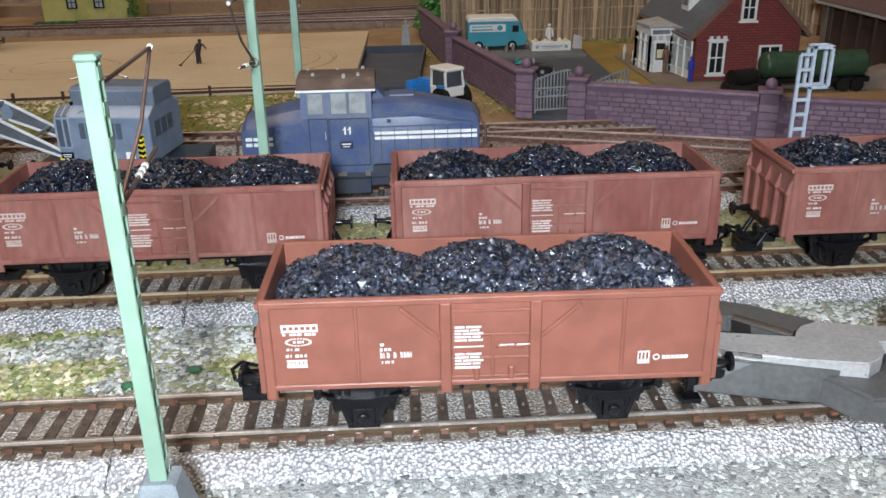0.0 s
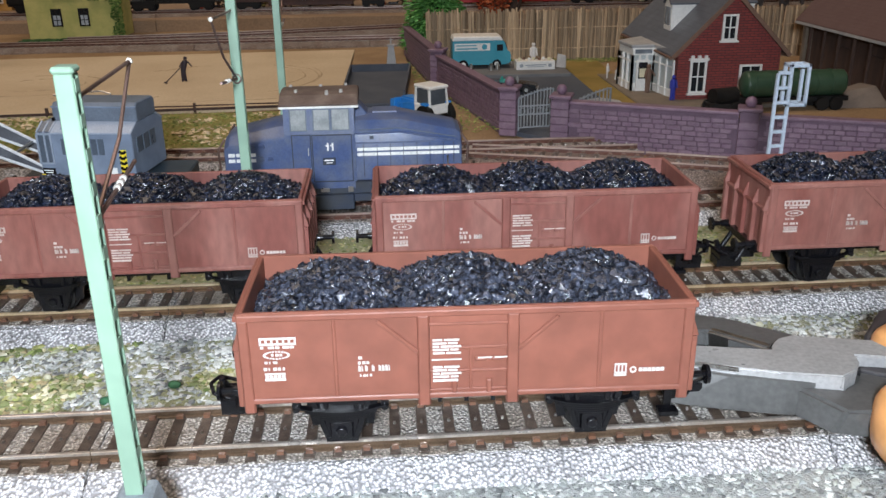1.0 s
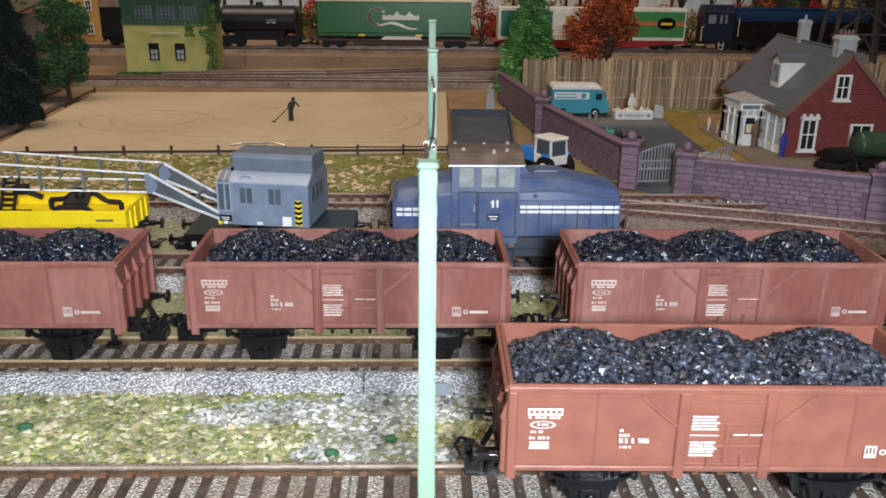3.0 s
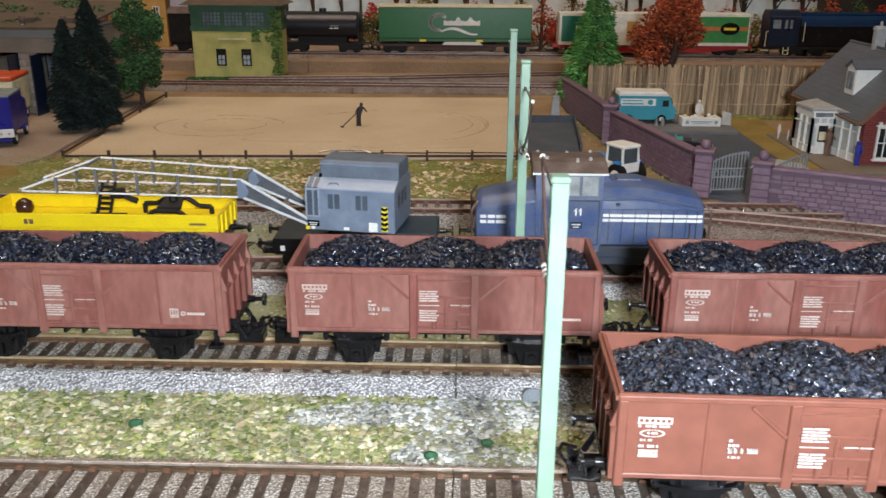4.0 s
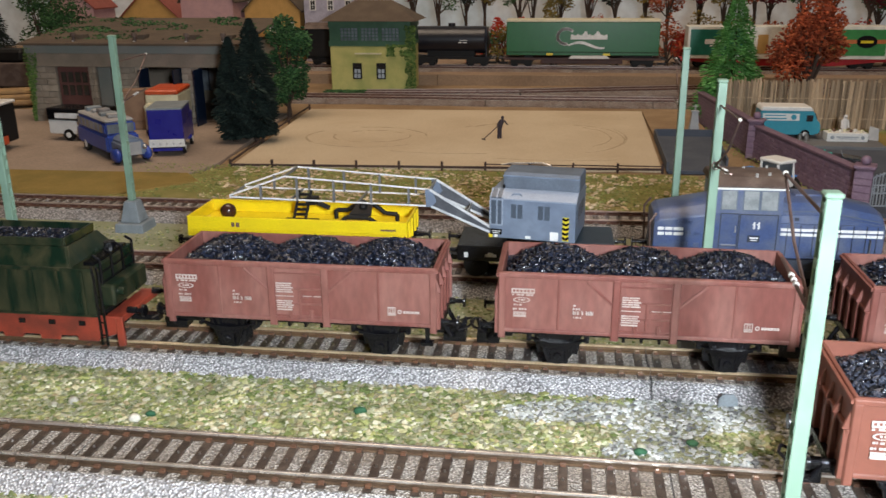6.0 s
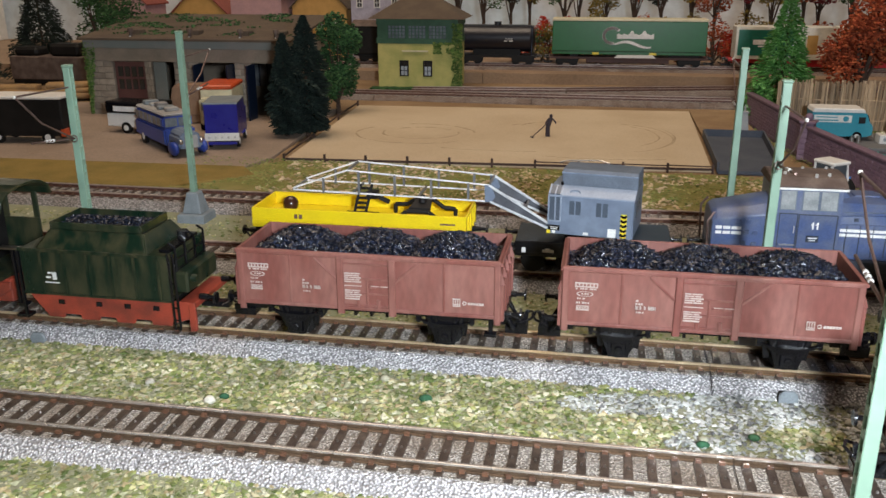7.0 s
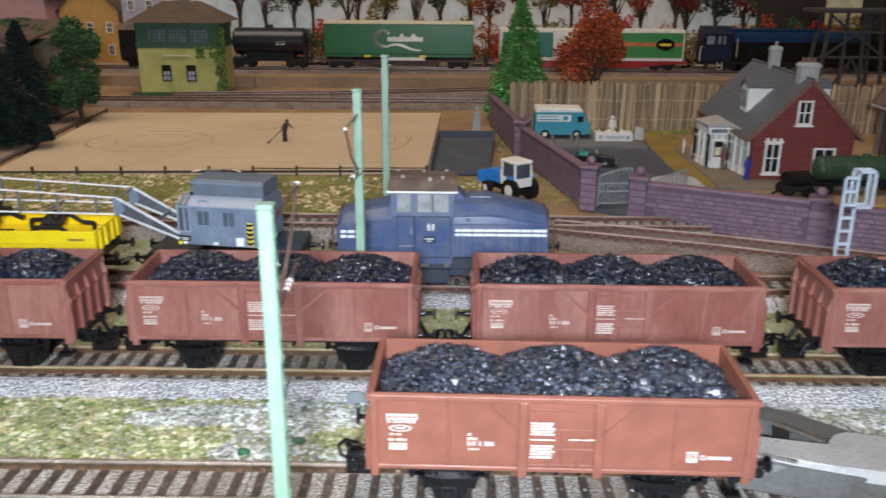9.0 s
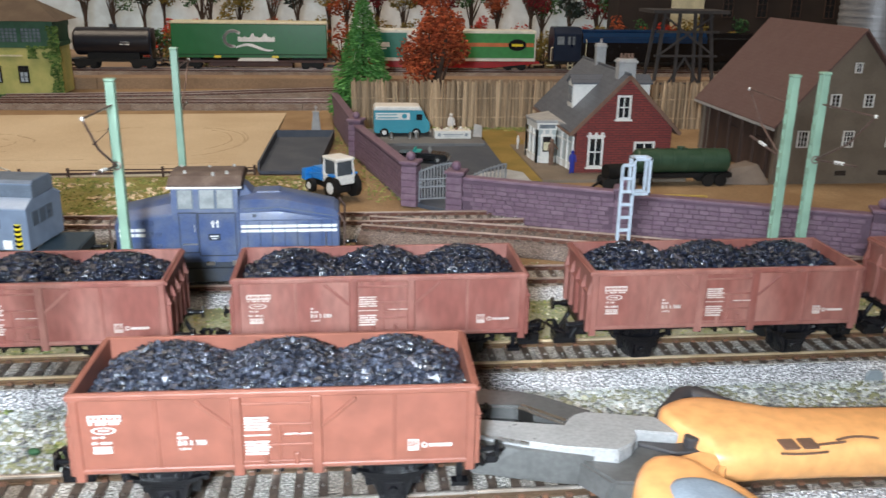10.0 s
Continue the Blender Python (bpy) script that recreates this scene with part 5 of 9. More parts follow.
for x0, x1 in ((-0.0100, -0.0078), (-0.0072, -0.0050), (0.0018, 0.0040), (0.0046, 0.0068)):
    part("side_window", Geo().box(x0, x1, -hw - 0.0002, -hw + 0.0004, 0.0290, 0.0352), CRANE_PANE, house, "grey-blue window pane")
for y0, y1 in ((-0.0110, -0.0060), (-0.0050, 0.0000), (0.0010, 0.0060)):
    part("end_window", Geo().box(0.0177, 0.0183, y0, y1, 0.0290, 0.0350), CRANE_PANE, house)
for x0, x1, z0, z1 in ((-0.0195, -0.0136, 0.0252, 0.0258), (-0.0195, -0.0136, 0.0366, 0.0373), (-0.0196, -0.0189, 0.0258, 0.0366), (-0.0166, -0.0160, 0.0258, 0.0366), (-0.0142, -0.0136, 0.0258, 0.0366)):
    part("cab_frame", Geo().box(x0, x1, -hw - 0.0005, -hw + 0.0002, z0, z1), CRANE_PALE, house)
part("cab_glass", Geo().box(-0.0190, -0.0140, -hw - 0.0001, -hw + 0.0003, 0.0257, 0.0368), CRANE_PANE, house, "dark cab window")
part("roof_light", Geo().hexa([(-0.0188, -hw + 0.0004, 0.0374), (-0.0142, -hw + 0.0004, 0.0374), (-0.0142, -0.0098, 0.0402), (-0.0188, -0.0098, 0.0402), (-0.0188, -hw + 0.0002, 0.0378), (-0.0142, -hw + 0.0002, 0.0378), (-0.0142, -0.0100, 0.0406), (-0.0188, -0.0100, 0.0406)]), CRANE_PANE, house, "sloping cab window")
for x in (-0.0192, -0.0165, -0.0140):
    part("roof_light_bar", Geo().bar((x, -hw, 0.0377), (x, -0.0095, 0.0407), 0.0006, 0.0006), CRANE_PALE, house)
part("lamp_lug", Geo().box(-0.0150, -0.0140, -0.0100, -0.0090, 0.0408, 0.0422), BLACK, house)
part("grab_arch", Geo().wire([(-0.0105, -0.0135, 0.0384), (-0.0095, -0.0128, 0.0394), (-0.0065, -0.0128, 0.0394), (-0.0055, -0.0135, 0.0384)], 0.0003), CRANE_GREY, house)
part("maker_disc", Geo().tube((-0.0166, -hw - 0.0004, 0.0206), (-0.0166, -hw + 0.0001, 0.0206), 0.0008, n=12), WHITE, house, "small white disc")
part("name_plate", Geo().box(-0.0190, -0.0140, -hw - 0.0004, -hw + 0.0002, 0.0212, 0.0236), BLACK, house, "small dark plate with white print")
part("plate_print", Geo().box(-0.0184, -0.0146, -hw - 0.0006, -hw - 0.0004, 0.0226, 0.0229).box(-0.0180, -0.0150, -hw - 0.0006, -hw - 0.0004, 0.0218, 0.0221), WHITE, house)
part("white_panel", Geo().box(0.0072, 0.0108, -hw - 0.0003, -hw + 0.0002, 0.0202, 0.0240).box(-0.0035, -0.0012, -hw - 0.0003, -hw + 0.0002, 0.0202, 0.0214), WHITE, house)
HAZARD = material("warning_yellow", (0.75, 0.6, 0.02), rough=0.4, bump=0)
stripe = part("warning_stripe", Geo().box(0.0126, 0.0152, -hw - 0.0004, -hw + 0.0002, 0.0205, 0.0310), HAZARD, house, "yellow and black warning chevrons")
part("corner_stripe", Geo().box(-0.0197, -0.0182, -hw - 0.0004, -hw + 0.0002, 0.0196, 0.0212), HAZARD, house, "yellow warning corner")
g = Geo()
for i in range(5):
    z = 0.0212 + i * 0.0021
    g.bar((0.0126, -hw - 0.0005, z + 0.0010), (0.0139, -hw - 0.0005, z), 0.0003, 0.0010, up=(0, 0, 1))
    g.bar((0.0139, -hw - 0.0005, z), (0.0152, -hw - 0.0005, z + 0.0010), 0.0003, 0.0010, up=(0, 0, 1))
part("chevron_band", g, BLACK, stripe)
part("roof_wire", Geo().wire([(-0.016, 0.002, 0.0490), (-0.012, 0.004, 0.0494), (0.002, 0.004, 0.0498), (0.006, 0.002, 0.0490)], 0.0004), STEEL, t)
g = Geo().box(-0.034, 0.034, -0.0120, 0.0120, 0.0080, 0.0130).tube((0, 0, 0.013), (0, 0, 0.0196), 0.0125, n=24).box(-0.034, -0.012, -0.0145, 0.0145, 0.0105, 0.0160)
part("chassis", g, BLACK, t, "black six-wheeled crane chassis", bevel=0.0003)
g = Geo().box(-0.0308, -0.0290, -0.0149, -0.0143, 0.0108, 0.0130).box(-0.0215, -0.0165, -0.0149, -0.0143, 0.0112, 0.0124).box(-0.0202, -0.0180, -0.0149, -0.0143, 0.0124, 0.0130)
DARK_TEAL = material("dark_teal_paint", (0.018, 0.034, 0.050), (0.026, 0.044, 0.060), rough=0.4, bump=0.05)
part("rear_platform", Geo().box(0.0170, 0.0345, -0.0130, 0.0130, 0.0132, 0.0186), DARK_TEAL, t, "dark teal counterweight platform", bevel=0.0006)
part("chassis_print", g, WHITE, t, "small white prints")
for x in (-0.026, -0.010, 0.010, 0.026):
    for s in (-1, 1):
        part("wheel", wheel_geo(x, s, 0.0052), BLACK_MATT, t, smooth=30)
for x in (-0.034, 0.034):
    buffers(t, x, 0.0125)
# jib: a cranked boom of two lattice sides
JIB_DARK = material("jib_dull_grey", (0.16, 0.17, 0.18), (0.22, 0.22, 0.22), rough=0.45, metal=0.4, bump=0.05)
ROOT_DARK = material("jib_root_grey", (0.060, 0.064, 0.075), (0.10, 0.105, 0.12), rough=0.4, s1=150, bump=0.05)
FLANGE = material("worn_flange", (0.72, 0.74, 0.76), (0.55, 0.57, 0.60), rough=0.35, metal=0.2, bump=0.05)
JIB = [(-0.0170, 0.0219), (-0.0465, 0.0397), (-0.1125, 0.0440), (-0.1390, 0.0345)]      # upper chord
LOW = [(-0.0170, 0.0200), (-0.0460, 0.0322), (-0.1390, 0.0338)]
for yy in (-0.0095, 0.0095):
    g = Geo()
    for pts in (JIB[1:], LOW[1:]):
        for a, b in zip(pts, pts[1:]):
            g.bar((a[0], yy, a[1]), (b[0], yy, b[1]), 0.0008, 0.0006, up=(0, 1, 0))
    chord = part("jib_chord", g, SILVER, t, "bright silver boom chord", bevel=0.0002)
    for a, b in ((JIB[0], JIB[1]), (LOW[0], LOW[1])):
        part("jib_flange", Geo().bar((a[0], yy - 0.0003, a[1]), (b[0], yy - 0.0003, b[1]), 0.0011, 0.0009, up=(0, 1, 0)), FLANGE, t, "bright worn flange", bevel=0.0002)
    part("knuckle", Geo().prism([(-0.0482, 0.0320), (-0.0456, 0.0319), (-0.0436, 0.0345), (-0.0456, 0.0398), (-0.0486, 0.0399)], "y", yy - 0.0006, yy + 0.0006), CRANE_GREY, t, "grey knuckle plate")
    for i in range(5):
        x = -0.0560 - i * 0.0170
        top = np.interp(-x, [0.0465, 0.1125, 0.1390], [0.0397, 0.0440, 0.0345])
        part("jib_upright", Geo().bar((x, yy, 0.0328), (x, yy, top), 0.0010, 0.0010, up=(0, 1, 0)), JIB_DARK, chord, "dull grey upright")
    g = Geo().hexa([(-0.0170, yy - 0.0004, 0.0200), (-0.0170, yy - 0.0004, 0.0219), (-0.0465, yy - 0.0004, 0.0397), (-0.0465, yy - 0.0004, 0.0322), (-0.0170, yy + 0.0004, 0.0200), (-0.0170, yy + 0.0004, 0.0219), (-0.0465, yy + 0.0004, 0.0397), (-0.0465, yy + 0.0004, 0.0322)])
    part("jib_root", g, ROOT_DARK, t, "grey cranked boom root")
for x, z in ((-0.0465, 0.0395), (-0.1125, 0.0438), (-0.1388, 0.0340), (-0.0300, 0.0290), (-0.0790, 0.0330), (-0.1100, 0.0334)):
    part("jib_crosspiece", Geo().bar((x, -0.0095, z), (x, 0.0095, z), 0.0009, 0.0009), JIB_DARK, t)

# ---- the yellow low wagon with the crane's tackle ----
t = thing("low_wagon", "bright yellow low-sided wagon carrying black crane tackle", "railway wagon", pose(-0.2285, LOCO_Y, RT))
g = Geo()
lx, ly, zb, zt, th = 0.0510, 0.0152, 0.0165, 0.0258, 0.0010
part("floor_plate", Geo().box(-lx, lx, -ly, ly, zb, zb + 0.0035), CHROME_YELLOW, t)
for a in (-ly, ly - th):
    part("side_wall", Geo().box(-lx, lx, a, a + th, zb + 0.0035, zt), CHROME_YELLOW, t, bevel=0.00022)
for a in (-lx, lx - th):
    part("end_wall", Geo().box(a, a + th, -ly + th, ly - th, zb + 0.0035, zt), CHROME_YELLOW, t, bevel=0.00022)
g = Geo()
for yy in (-0.010, -0.004, 0.004, 0.010):
    g.box(lx, lx + 0.0008, yy - 0.0008, yy + 0.0008, zb, zt - 0.001)
part("end_ribs", g, CHROME_YELLOW, t)
g = Geo().box(-0.030, -0.0285, -ly - 0.0002, -ly + 0.0001, zt - 0.0045, zt - 0.0024).box(-0.0278, -0.0262, -ly - 0.0002, -ly + 0.0001, zt - 0.0045, zt - 0.0024).box(0.0390, 0.0460, -ly - 0.0002, -ly + 0.0001, zt - 0.0042, zt - 0.0034)
part("print", g, FIG_BROWN, t, "small dark prints")
part("underframe", Geo().box(-lx, lx, -0.0125, 0.0125, 0.0115, zb).box(-0.012, 0.012, -0.010, 0.010, 0.0050, 0.0115), BLACK, t, bevel=0.0003)
for x in (-0.034, 0.034):
    for s in (-1, 1):
        part("wheel", wheel_geo(x, s, 0.0055), BLACK_MATT, t, smooth=30)
    part("axle_guard", Geo().prism([(x - 0.010, 0.0120), (x + 0.010, 0.0120), (x + 0.004, 0.0045), (x - 0.004, 0.0045)], "y", -0.0132, -0.0120), BLACK, t)
for x in (-lx, lx):
    buffers(t, x, 0.0130)
base = RT + zb + 0.0035


def tackle(name, label, geo, smooth=0.0, mat=None):
    return tagged(part(name, geo, mat or BLACK_MATT, smooth=smooth, bevel=0.0 if smooth else 0.0002), label, "crane tackle", group="tackle on the yellow wagon")


BROWN_BALL = material("brown_plastic", (0.05, 0.02, 0.012), rough=0.2, bump=0)
tackle("hook_ball", "dark brown glossy hook ball lying in a yellow wagon", Geo().ball((-0.2660, 0.3530, base + 0.0038), 0.0038, 16, 10).tube((-0.2730, 0.3500, base + 0.0008), (-0.2680, 0.3520, base + 0.0008), 0.0007), 60, BROWN_BALL)
g = Geo().box(-0.2385, -0.2225, 0.3460, 0.3555, base, base + 0.0010)
for x in (-0.2335, -0.2280):
    g.bar((x, 0.3500, base + 0.0008), (x + 0.0030, 0.3530, base + 0.0152), 0.0012, 0.0012, up=(0, 1, 0))
for i in range(6):
    u = (i + 0.8) / 6.6
    g.bar((-0.2335 + 0.0030 * u, 0.3500 + 0.003 * u, base + 0.0150 * u), (-0.2280 + 0.0030 * u, 0.3500 + 0.003 * u, base + 0.0150 * u), 0.0010, 0.0012)
g.box(-0.2275, -0.2222, 0.3510, 0.3560, base + 0.0085, base + 0.0120).bar((-0.2235, 0.3540, base + 0.0095), (-0.2175, 0.3560, base + 0.0060), 0.0020, 0.0020)
tackle("ladder_bracket", "black ladder-like bracket standing in a yellow wagon", g)
g = Geo()
g.wire([(-0.2190, 0.3440, base + 0.0010), (-0.2110, 0.3440, base + 0.0012), (-0.2070, 0.3450, base + 0.0050), (-0.1965, 0.3450, base + 0.0050), (-0.1905, 0.3440, base + 0.0012), (-0.1830, 0.3440, base + 0.0010)], 0.0011, n=8)
g.wire([(-0.2145, 0.3560, base + 0.0010), (-0.2145, 0.3560, base + 0.0052), (-0.2085, 0.3560, base + 0.0054), (-0.2045, 0.3550, base + 0.0082), (-0.1955, 0.3550, base + 0.0082), (-0.1910, 0.3560, base + 0.0044), (-0.1855, 0.3560, base + 0.0040), (-0.1855, 0.3560, base + 0.0008)], 0.0011, n=8)
g.hexa([(-0.2062, 0.3470, base + 0.0050), (-0.1958, 0.3470, base + 0.0050), (-0.1966, 0.3545, base + 0.0080), (-0.2040, 0.3545, base + 0.0080), (-0.2062, 0.3470, base + 0.0062), (-0.1958, 0.3470, base + 0.0062), (-0.1966, 0.3545, base + 0.0092), (-0.2040, 0.3545, base + 0.0092)])
g.tube((-0.2005, 0.3520, base + 0.0080), (-0.2005, 0.3520, base + 0.0112), 0.0021, 0.0014, n=10)
tackle("lifting_yoke", "black crane lifting yoke lying in a yellow wagon", g)

# ---- the steam locomotive's cab and tender, at the train's head ----
t = thing("tender", "weathered dark green tender with a red frame, half filled with coal", "tender", pose(-0.3085, TRAIN_Y, RT))
tx, ty = 0.0310, 0.0158
body = part("tank", Geo().box(-tx, tx, -ty, ty, 0.0120, 0.0305), TENDER_GREEN, t, bevel=0.0006)
g = Geo()
for i in range(6):
    x = -0.022 + i * 0.0098
    g.box(x - 0.0005, x + 0.0005, -ty - 0.0006, -ty + 0.0002, 0.0125, 0.0300)
g.box(-tx, tx, -ty - 0.0006, -ty + 0.0003, 0.0296, 0.0308).box(-tx, tx, -ty - 0.0004, -ty + 0.0002, 0.0120, 0.0128)
part("panel_ribs", g, TENDER_GREEN, body)
g = Geo().box(-0.0205, -0.0185, -ty - 0.0004, -ty + 0.0001, 0.0190, 0.0196).box(-0.0195, -0.0170, -ty - 0.0004, -ty + 0.0001, 0.0208, 0.0214).box(-0.0175, -0.0160, -ty - 0.0004, -ty + 0.0001, 0.0184, 0.0214).box(-0.0210, -0.0150, -ty - 0.0004, -ty + 0.0001, 0.0170, 0.0174)
part("print", g, WHITE, body, "small white prints")
g = Geo()
for s in (-1, 1):
    g.hexa([(-0.024, s * ty * 0.98, 0.0305), (0.022, s * ty * 0.98, 0.0305), (0.022, s * (ty - 0.0010), 0.0305), (-0.024, s * (ty - 0.0010), 0.0305),
            (-0.020, s * 0.0105, 0.0370), (0.019, s * 0.0105, 0.0370), (0.019, s * 0.0093, 0.0370), (-0.020, s * 0.0093, 0.0370)])
for x0, x1 in ((-0.0240, -0.0200), (0.0220, 0.0190)):
    g.hexa([(x0, -ty * 0.98, 0.0305), (x0, ty * 0.98, 0.0305), (x0 + 0.001, ty * 0.98, 0.0305), (x0 + 0.001, -ty * 0.98, 0.0305),
            (x1, -0.0105, 0.0370), (x1, 0.0105, 0.0370), (x1 + 0.001, 0.0105, 0.0370), (x1 + 0.001, -0.0105, 0.0370)])
part("bunker", g, TENDER_GREEN, t, bevel=0.0002)
for box in ((-0.019, 0.0178, -0.0103, -0.0095), (-0.019, 0.0178, 0.0095, 0.0103), (0.0180, 0.0188, -0.0103, 0.0103), (-0.0198, -0.0190, -0.0103, 0.0103)):
    part("coal_board", Geo().box(*box, 0.0370, 0.0400), TENDER_GREEN, t, bevel=0.0002)
g = Geo().box(0.026, 0.0300, -0.012, 0.012, 0.0305, 0.0318).tube((0.0275, 0.005, 0.0318), (0.0275, 0.005, 0.0345), 0.0022, n=12)
for yy in (-0.0120, -0.004, 0.004, 0.0120):
    g.wire([(0.0305, yy, 0.0180), (0.0325, yy, 0.0200), (0.0325, yy, 0.0330), (0.0300, yy, 0.0345)], 0.0005)
for z in (0.020, 0.024, 0.028):
    g.bar((0.0325, -0.012, z), (0.0325, 0.012, z), 0.0006, 0.0006)
part("rear_ladder", g, BLACK, t, "black rear ladder and rails")
part("corner_ladder", Geo().wire([(0.0318, -0.0160, 0.0010), (0.0318, -0.0163, 0.0280), (0.0306, -0.0150, 0.0312)], 0.0005).wire([(0.0338, -0.0160, 0.0010), (0.0338, -0.0163, 0.0280), (0.0326, -0.0150, 0.0312)], 0.0005).bar((0.0318, -0.0161, 0.0050), (0.0338, -0.0161, 0.0050), 0.0005, 0.0005).bar((0.0318, -0.0161, 0.0100), (0.0338, -0.0161, 0.0100), 0.0005, 0.0005).bar((0.0318, -0.0161, 0.0150), (0.0338, -0.0161, 0.0150), 0.0005, 0.0005).bar((0.0318, -0.0161, 0.0200), (0.0338, -0.0161, 0.0200), 0.0005, 0.0005), BLACK, t, "thin black corner ladder")
part("front_step", Geo().box(-0.0360, -0.0318, -0.0152, -0.0120, 0.0060, 0.0072).box(-0.0350, -0.0340, -0.0150, -0.0140, 0.0072, 0.0290).box(-0.0365, -0.0312, -0.0152, -0.0110, 0.0012, 0.0024).box(-0.0330, -0.0320, -0.0150, -0.0140, 0.0012, 0.0290), BLACK, t, "black steps and handrail posts")
part("fall_plate", Geo().box(-0.0405, -0.0305, -0.0152, -0.0118, 0.0292, 0.0300), STEEL, t, "bright worn footplate edge", bevel=0.0002)
part("tail_lamp", Geo().tube((0.0370, -0.0090, 0.0200), (0.0392, -0.0090, 0.0200), 0.0016, n=12), TENDER_GREEN, t, smooth=40)
part("rear_box", Geo().box(0.0310, 0.0370, -0.0130, 0.0130, 0.0150, 0.0235), TENDER_GREEN, t, bevel=0.0008)
frame_geo = Geo().prism([(-0.030, 0.0120), (0.0400, 0.0120), (0.0400, 0.0060), (0.0330, 0.0036), (0.0300, 0.0030), (0.0295, 0.0016), (0.0215, 0.0016), (0.0210, 0.0034), (0.0145, 0.0034), (0.0140, 0.0016), (0.0065, 0.0016), (0.0060, 0.0034), (-0.0005, 0.0034), (-0.0010, 0.0018), (-0.0085, 0.0018), (-0.0090, 0.0036), (-0.0155, 0.0036), (-0.0160, 0.0020), (-0.0225, 0.0020), (-0.0245, 0.0048), (-0.0275, 0.0085)], "y", -0.0148, -0.0136)
frame_geo.box(0.0372, 0.0400, -0.0152, -0.0136, 0.0004, 0.0119)
frame_geo.box(0.0330, 0.0400, -0.0145, 0.0145, 0.0095, 0.0120)
part("frame", frame_geo, TENDER_RED, t, "bright red frame", bevel=0.0003)
g = Geo()
for x in (-0.016, 0.0, 0.012, 0.024):
    g.box(x - 0.0012, x + 0.0012, -0.0153, -0.0147, 0.0080, 0.0098)
part("axle_boxes", g, BLACK, t)
for x in (-0.022, -0.006, 0.010, 0.026):
    for s in (-1, 1):
        part("wheel", wheel_geo(x, s, 0.0050), BLACK_MATT, t, smooth=30)
buffers(t, 0.0400, 0.0130)
rr = np.random.default_rng(9)
k = 700
px, py = rr.uniform(-0.0185, 0.0172, k), rr.uniform(-0.0088, 0.0088, k)
v, f = chips(rr, np.stack([px, py, 0.0372 + 0.0016 * (1 - (py / 0.0095) ** 2) + rr.uniform(-0.0006, 0.0003, k)], 1), 0.0009, 0.0016, 0.8)
me = fast_mesh("coal_load", v, f)
me.materials.append(COAL)
c = tagged(new("coal_load", me), "small heap of black coal in a tender", "coal", "coal loads", "stuff")
c.matrix_basis = pose(-0.3085, TRAIN_Y, RT)
part("coal_bed", Geo().box(-0.019, 0.0175, -0.0092, 0.0092, 0.0350, 0.0376), COAL_BED, t)

t = thing("steam_locomotive", "weathered dark green steam locomotive with an open cab and red wheels", "locomotive", pose(-0.3610, TRAIN_Y, RT))
g = Geo()
roofline = [(-0.0165, 0.0448), (-0.0150, 0.0482), (-0.0105, 0.0510), (-0.004, 0.0522), (0.004, 0.0522), (0.0105, 0.0510), (0.0150, 0.0482), (0.0165, 0.0448)]
inner = [(y * 0.95, z - 0.0010) for y, z in reversed(roofline)]
part("cab_roof", Geo().prism(roofline + inner, "x", -0.022, 0.0170), TENDER_GREEN, t, "sooty green arched cab roof", bevel=0.0002)
g = Geo()
for s in (-1, 1):
    y = s * 0.0158
    g.box(-0.022, -0.018, y - 0.0005, y + 0.0005, 0.0150, 0.0448).box(-0.022, 0.010, y - 0.0005, y + 0.0005, 0.0150, 0.0330).box(-0.008, -0.004, y - 0.0005, y + 0.0005, 0.0330, 0.0448)
    g.box(0.0075, 0.0100, y - 0.0005, y + 0.0005, 0.0330, 0.0448)
g.box(-0.0225, -0.0215, -0.0158, 0.0158, 0.0150, 0.0505)
part("cab", g, TENDER_GREEN, t, bevel=0.0002)
g = Geo().tube((-0.120, 0, 0.0350), (-0.022, 0, 0.0350), 0.0125, n=28)
part("boiler", g, BLACK_MATT, t, "sooty black boiler", smooth=40)
part("running_board", Geo().box(-0.120, 0.010, -0.0165, 0.0165, 0.0150, 0.0165), TENDER_GREEN, t)
part("frame", Geo().box(-0.120, 0.012, -0.0110, 0.0110, 0.0055, 0.0150).prism([(-0.004, 0.0150), (0.0145, 0.0150), (0.0145, 0.0120), (0.006, 0.0070), (-0.004, 0.0070)], "y", -0.0145, -0.0130), TENDER_RED, t, "red frame", bevel=0.0003)
# a black block put in for the shade inside the open cab
part("footplate_backhead", Geo().box(-0.0214, -0.0060, -0.0148, 0.0148, 0.0166, 0.0430), BLACK_MATT, t)
for x in (-0.020, -0.045, -0.070, -0.095):
    for s in (-1, 1):
        part("driving_wheel", wheel_geo(x, s, 0.0080, 0.0112 if s < 0 else 0.0073), TENDER_RED, t, "red spoked driving wheel", smooth=30)
        part("tyre", Geo().tube((x, s * 0.0113, 0.0080), (x, s * 0.0119, 0.0080), 0.0083, n=28), STEEL, t)

# ---- the walled yard with gate, van and stall ----
rb = random.Random(5)
sheet("farm_yard", [(0.066, 0.497), (0.092, 0.472), (0.150, 0.452), (0.158, 0.560), (0.158, 0.690), (0.030, 0.745), (0.026, 0.700)], 0.0006, TARMAC, "dark grey paved farm yard behind a wall")
sheet("van_stand", [(0.033, 0.675), (0.138, 0.672), (0.140, 0.735), (0.034, 0.742)], 0.0030, PAVING, "raised grey paved stand for a sales van", thick=0.004)
sheet("yard_path", [(0.140, 0.550), (0.168, 0.548), (0.176, 0.745), (0.142, 0.745)], 0.0012, OCHRE, "ochre grass strip beside a terrace")
PALE_PAVING = material("pale_paving", (0.40, 0.41, 0.42), (0.32, 0.33, 0.34), rough=0.7, s1=60, bump=0.2)
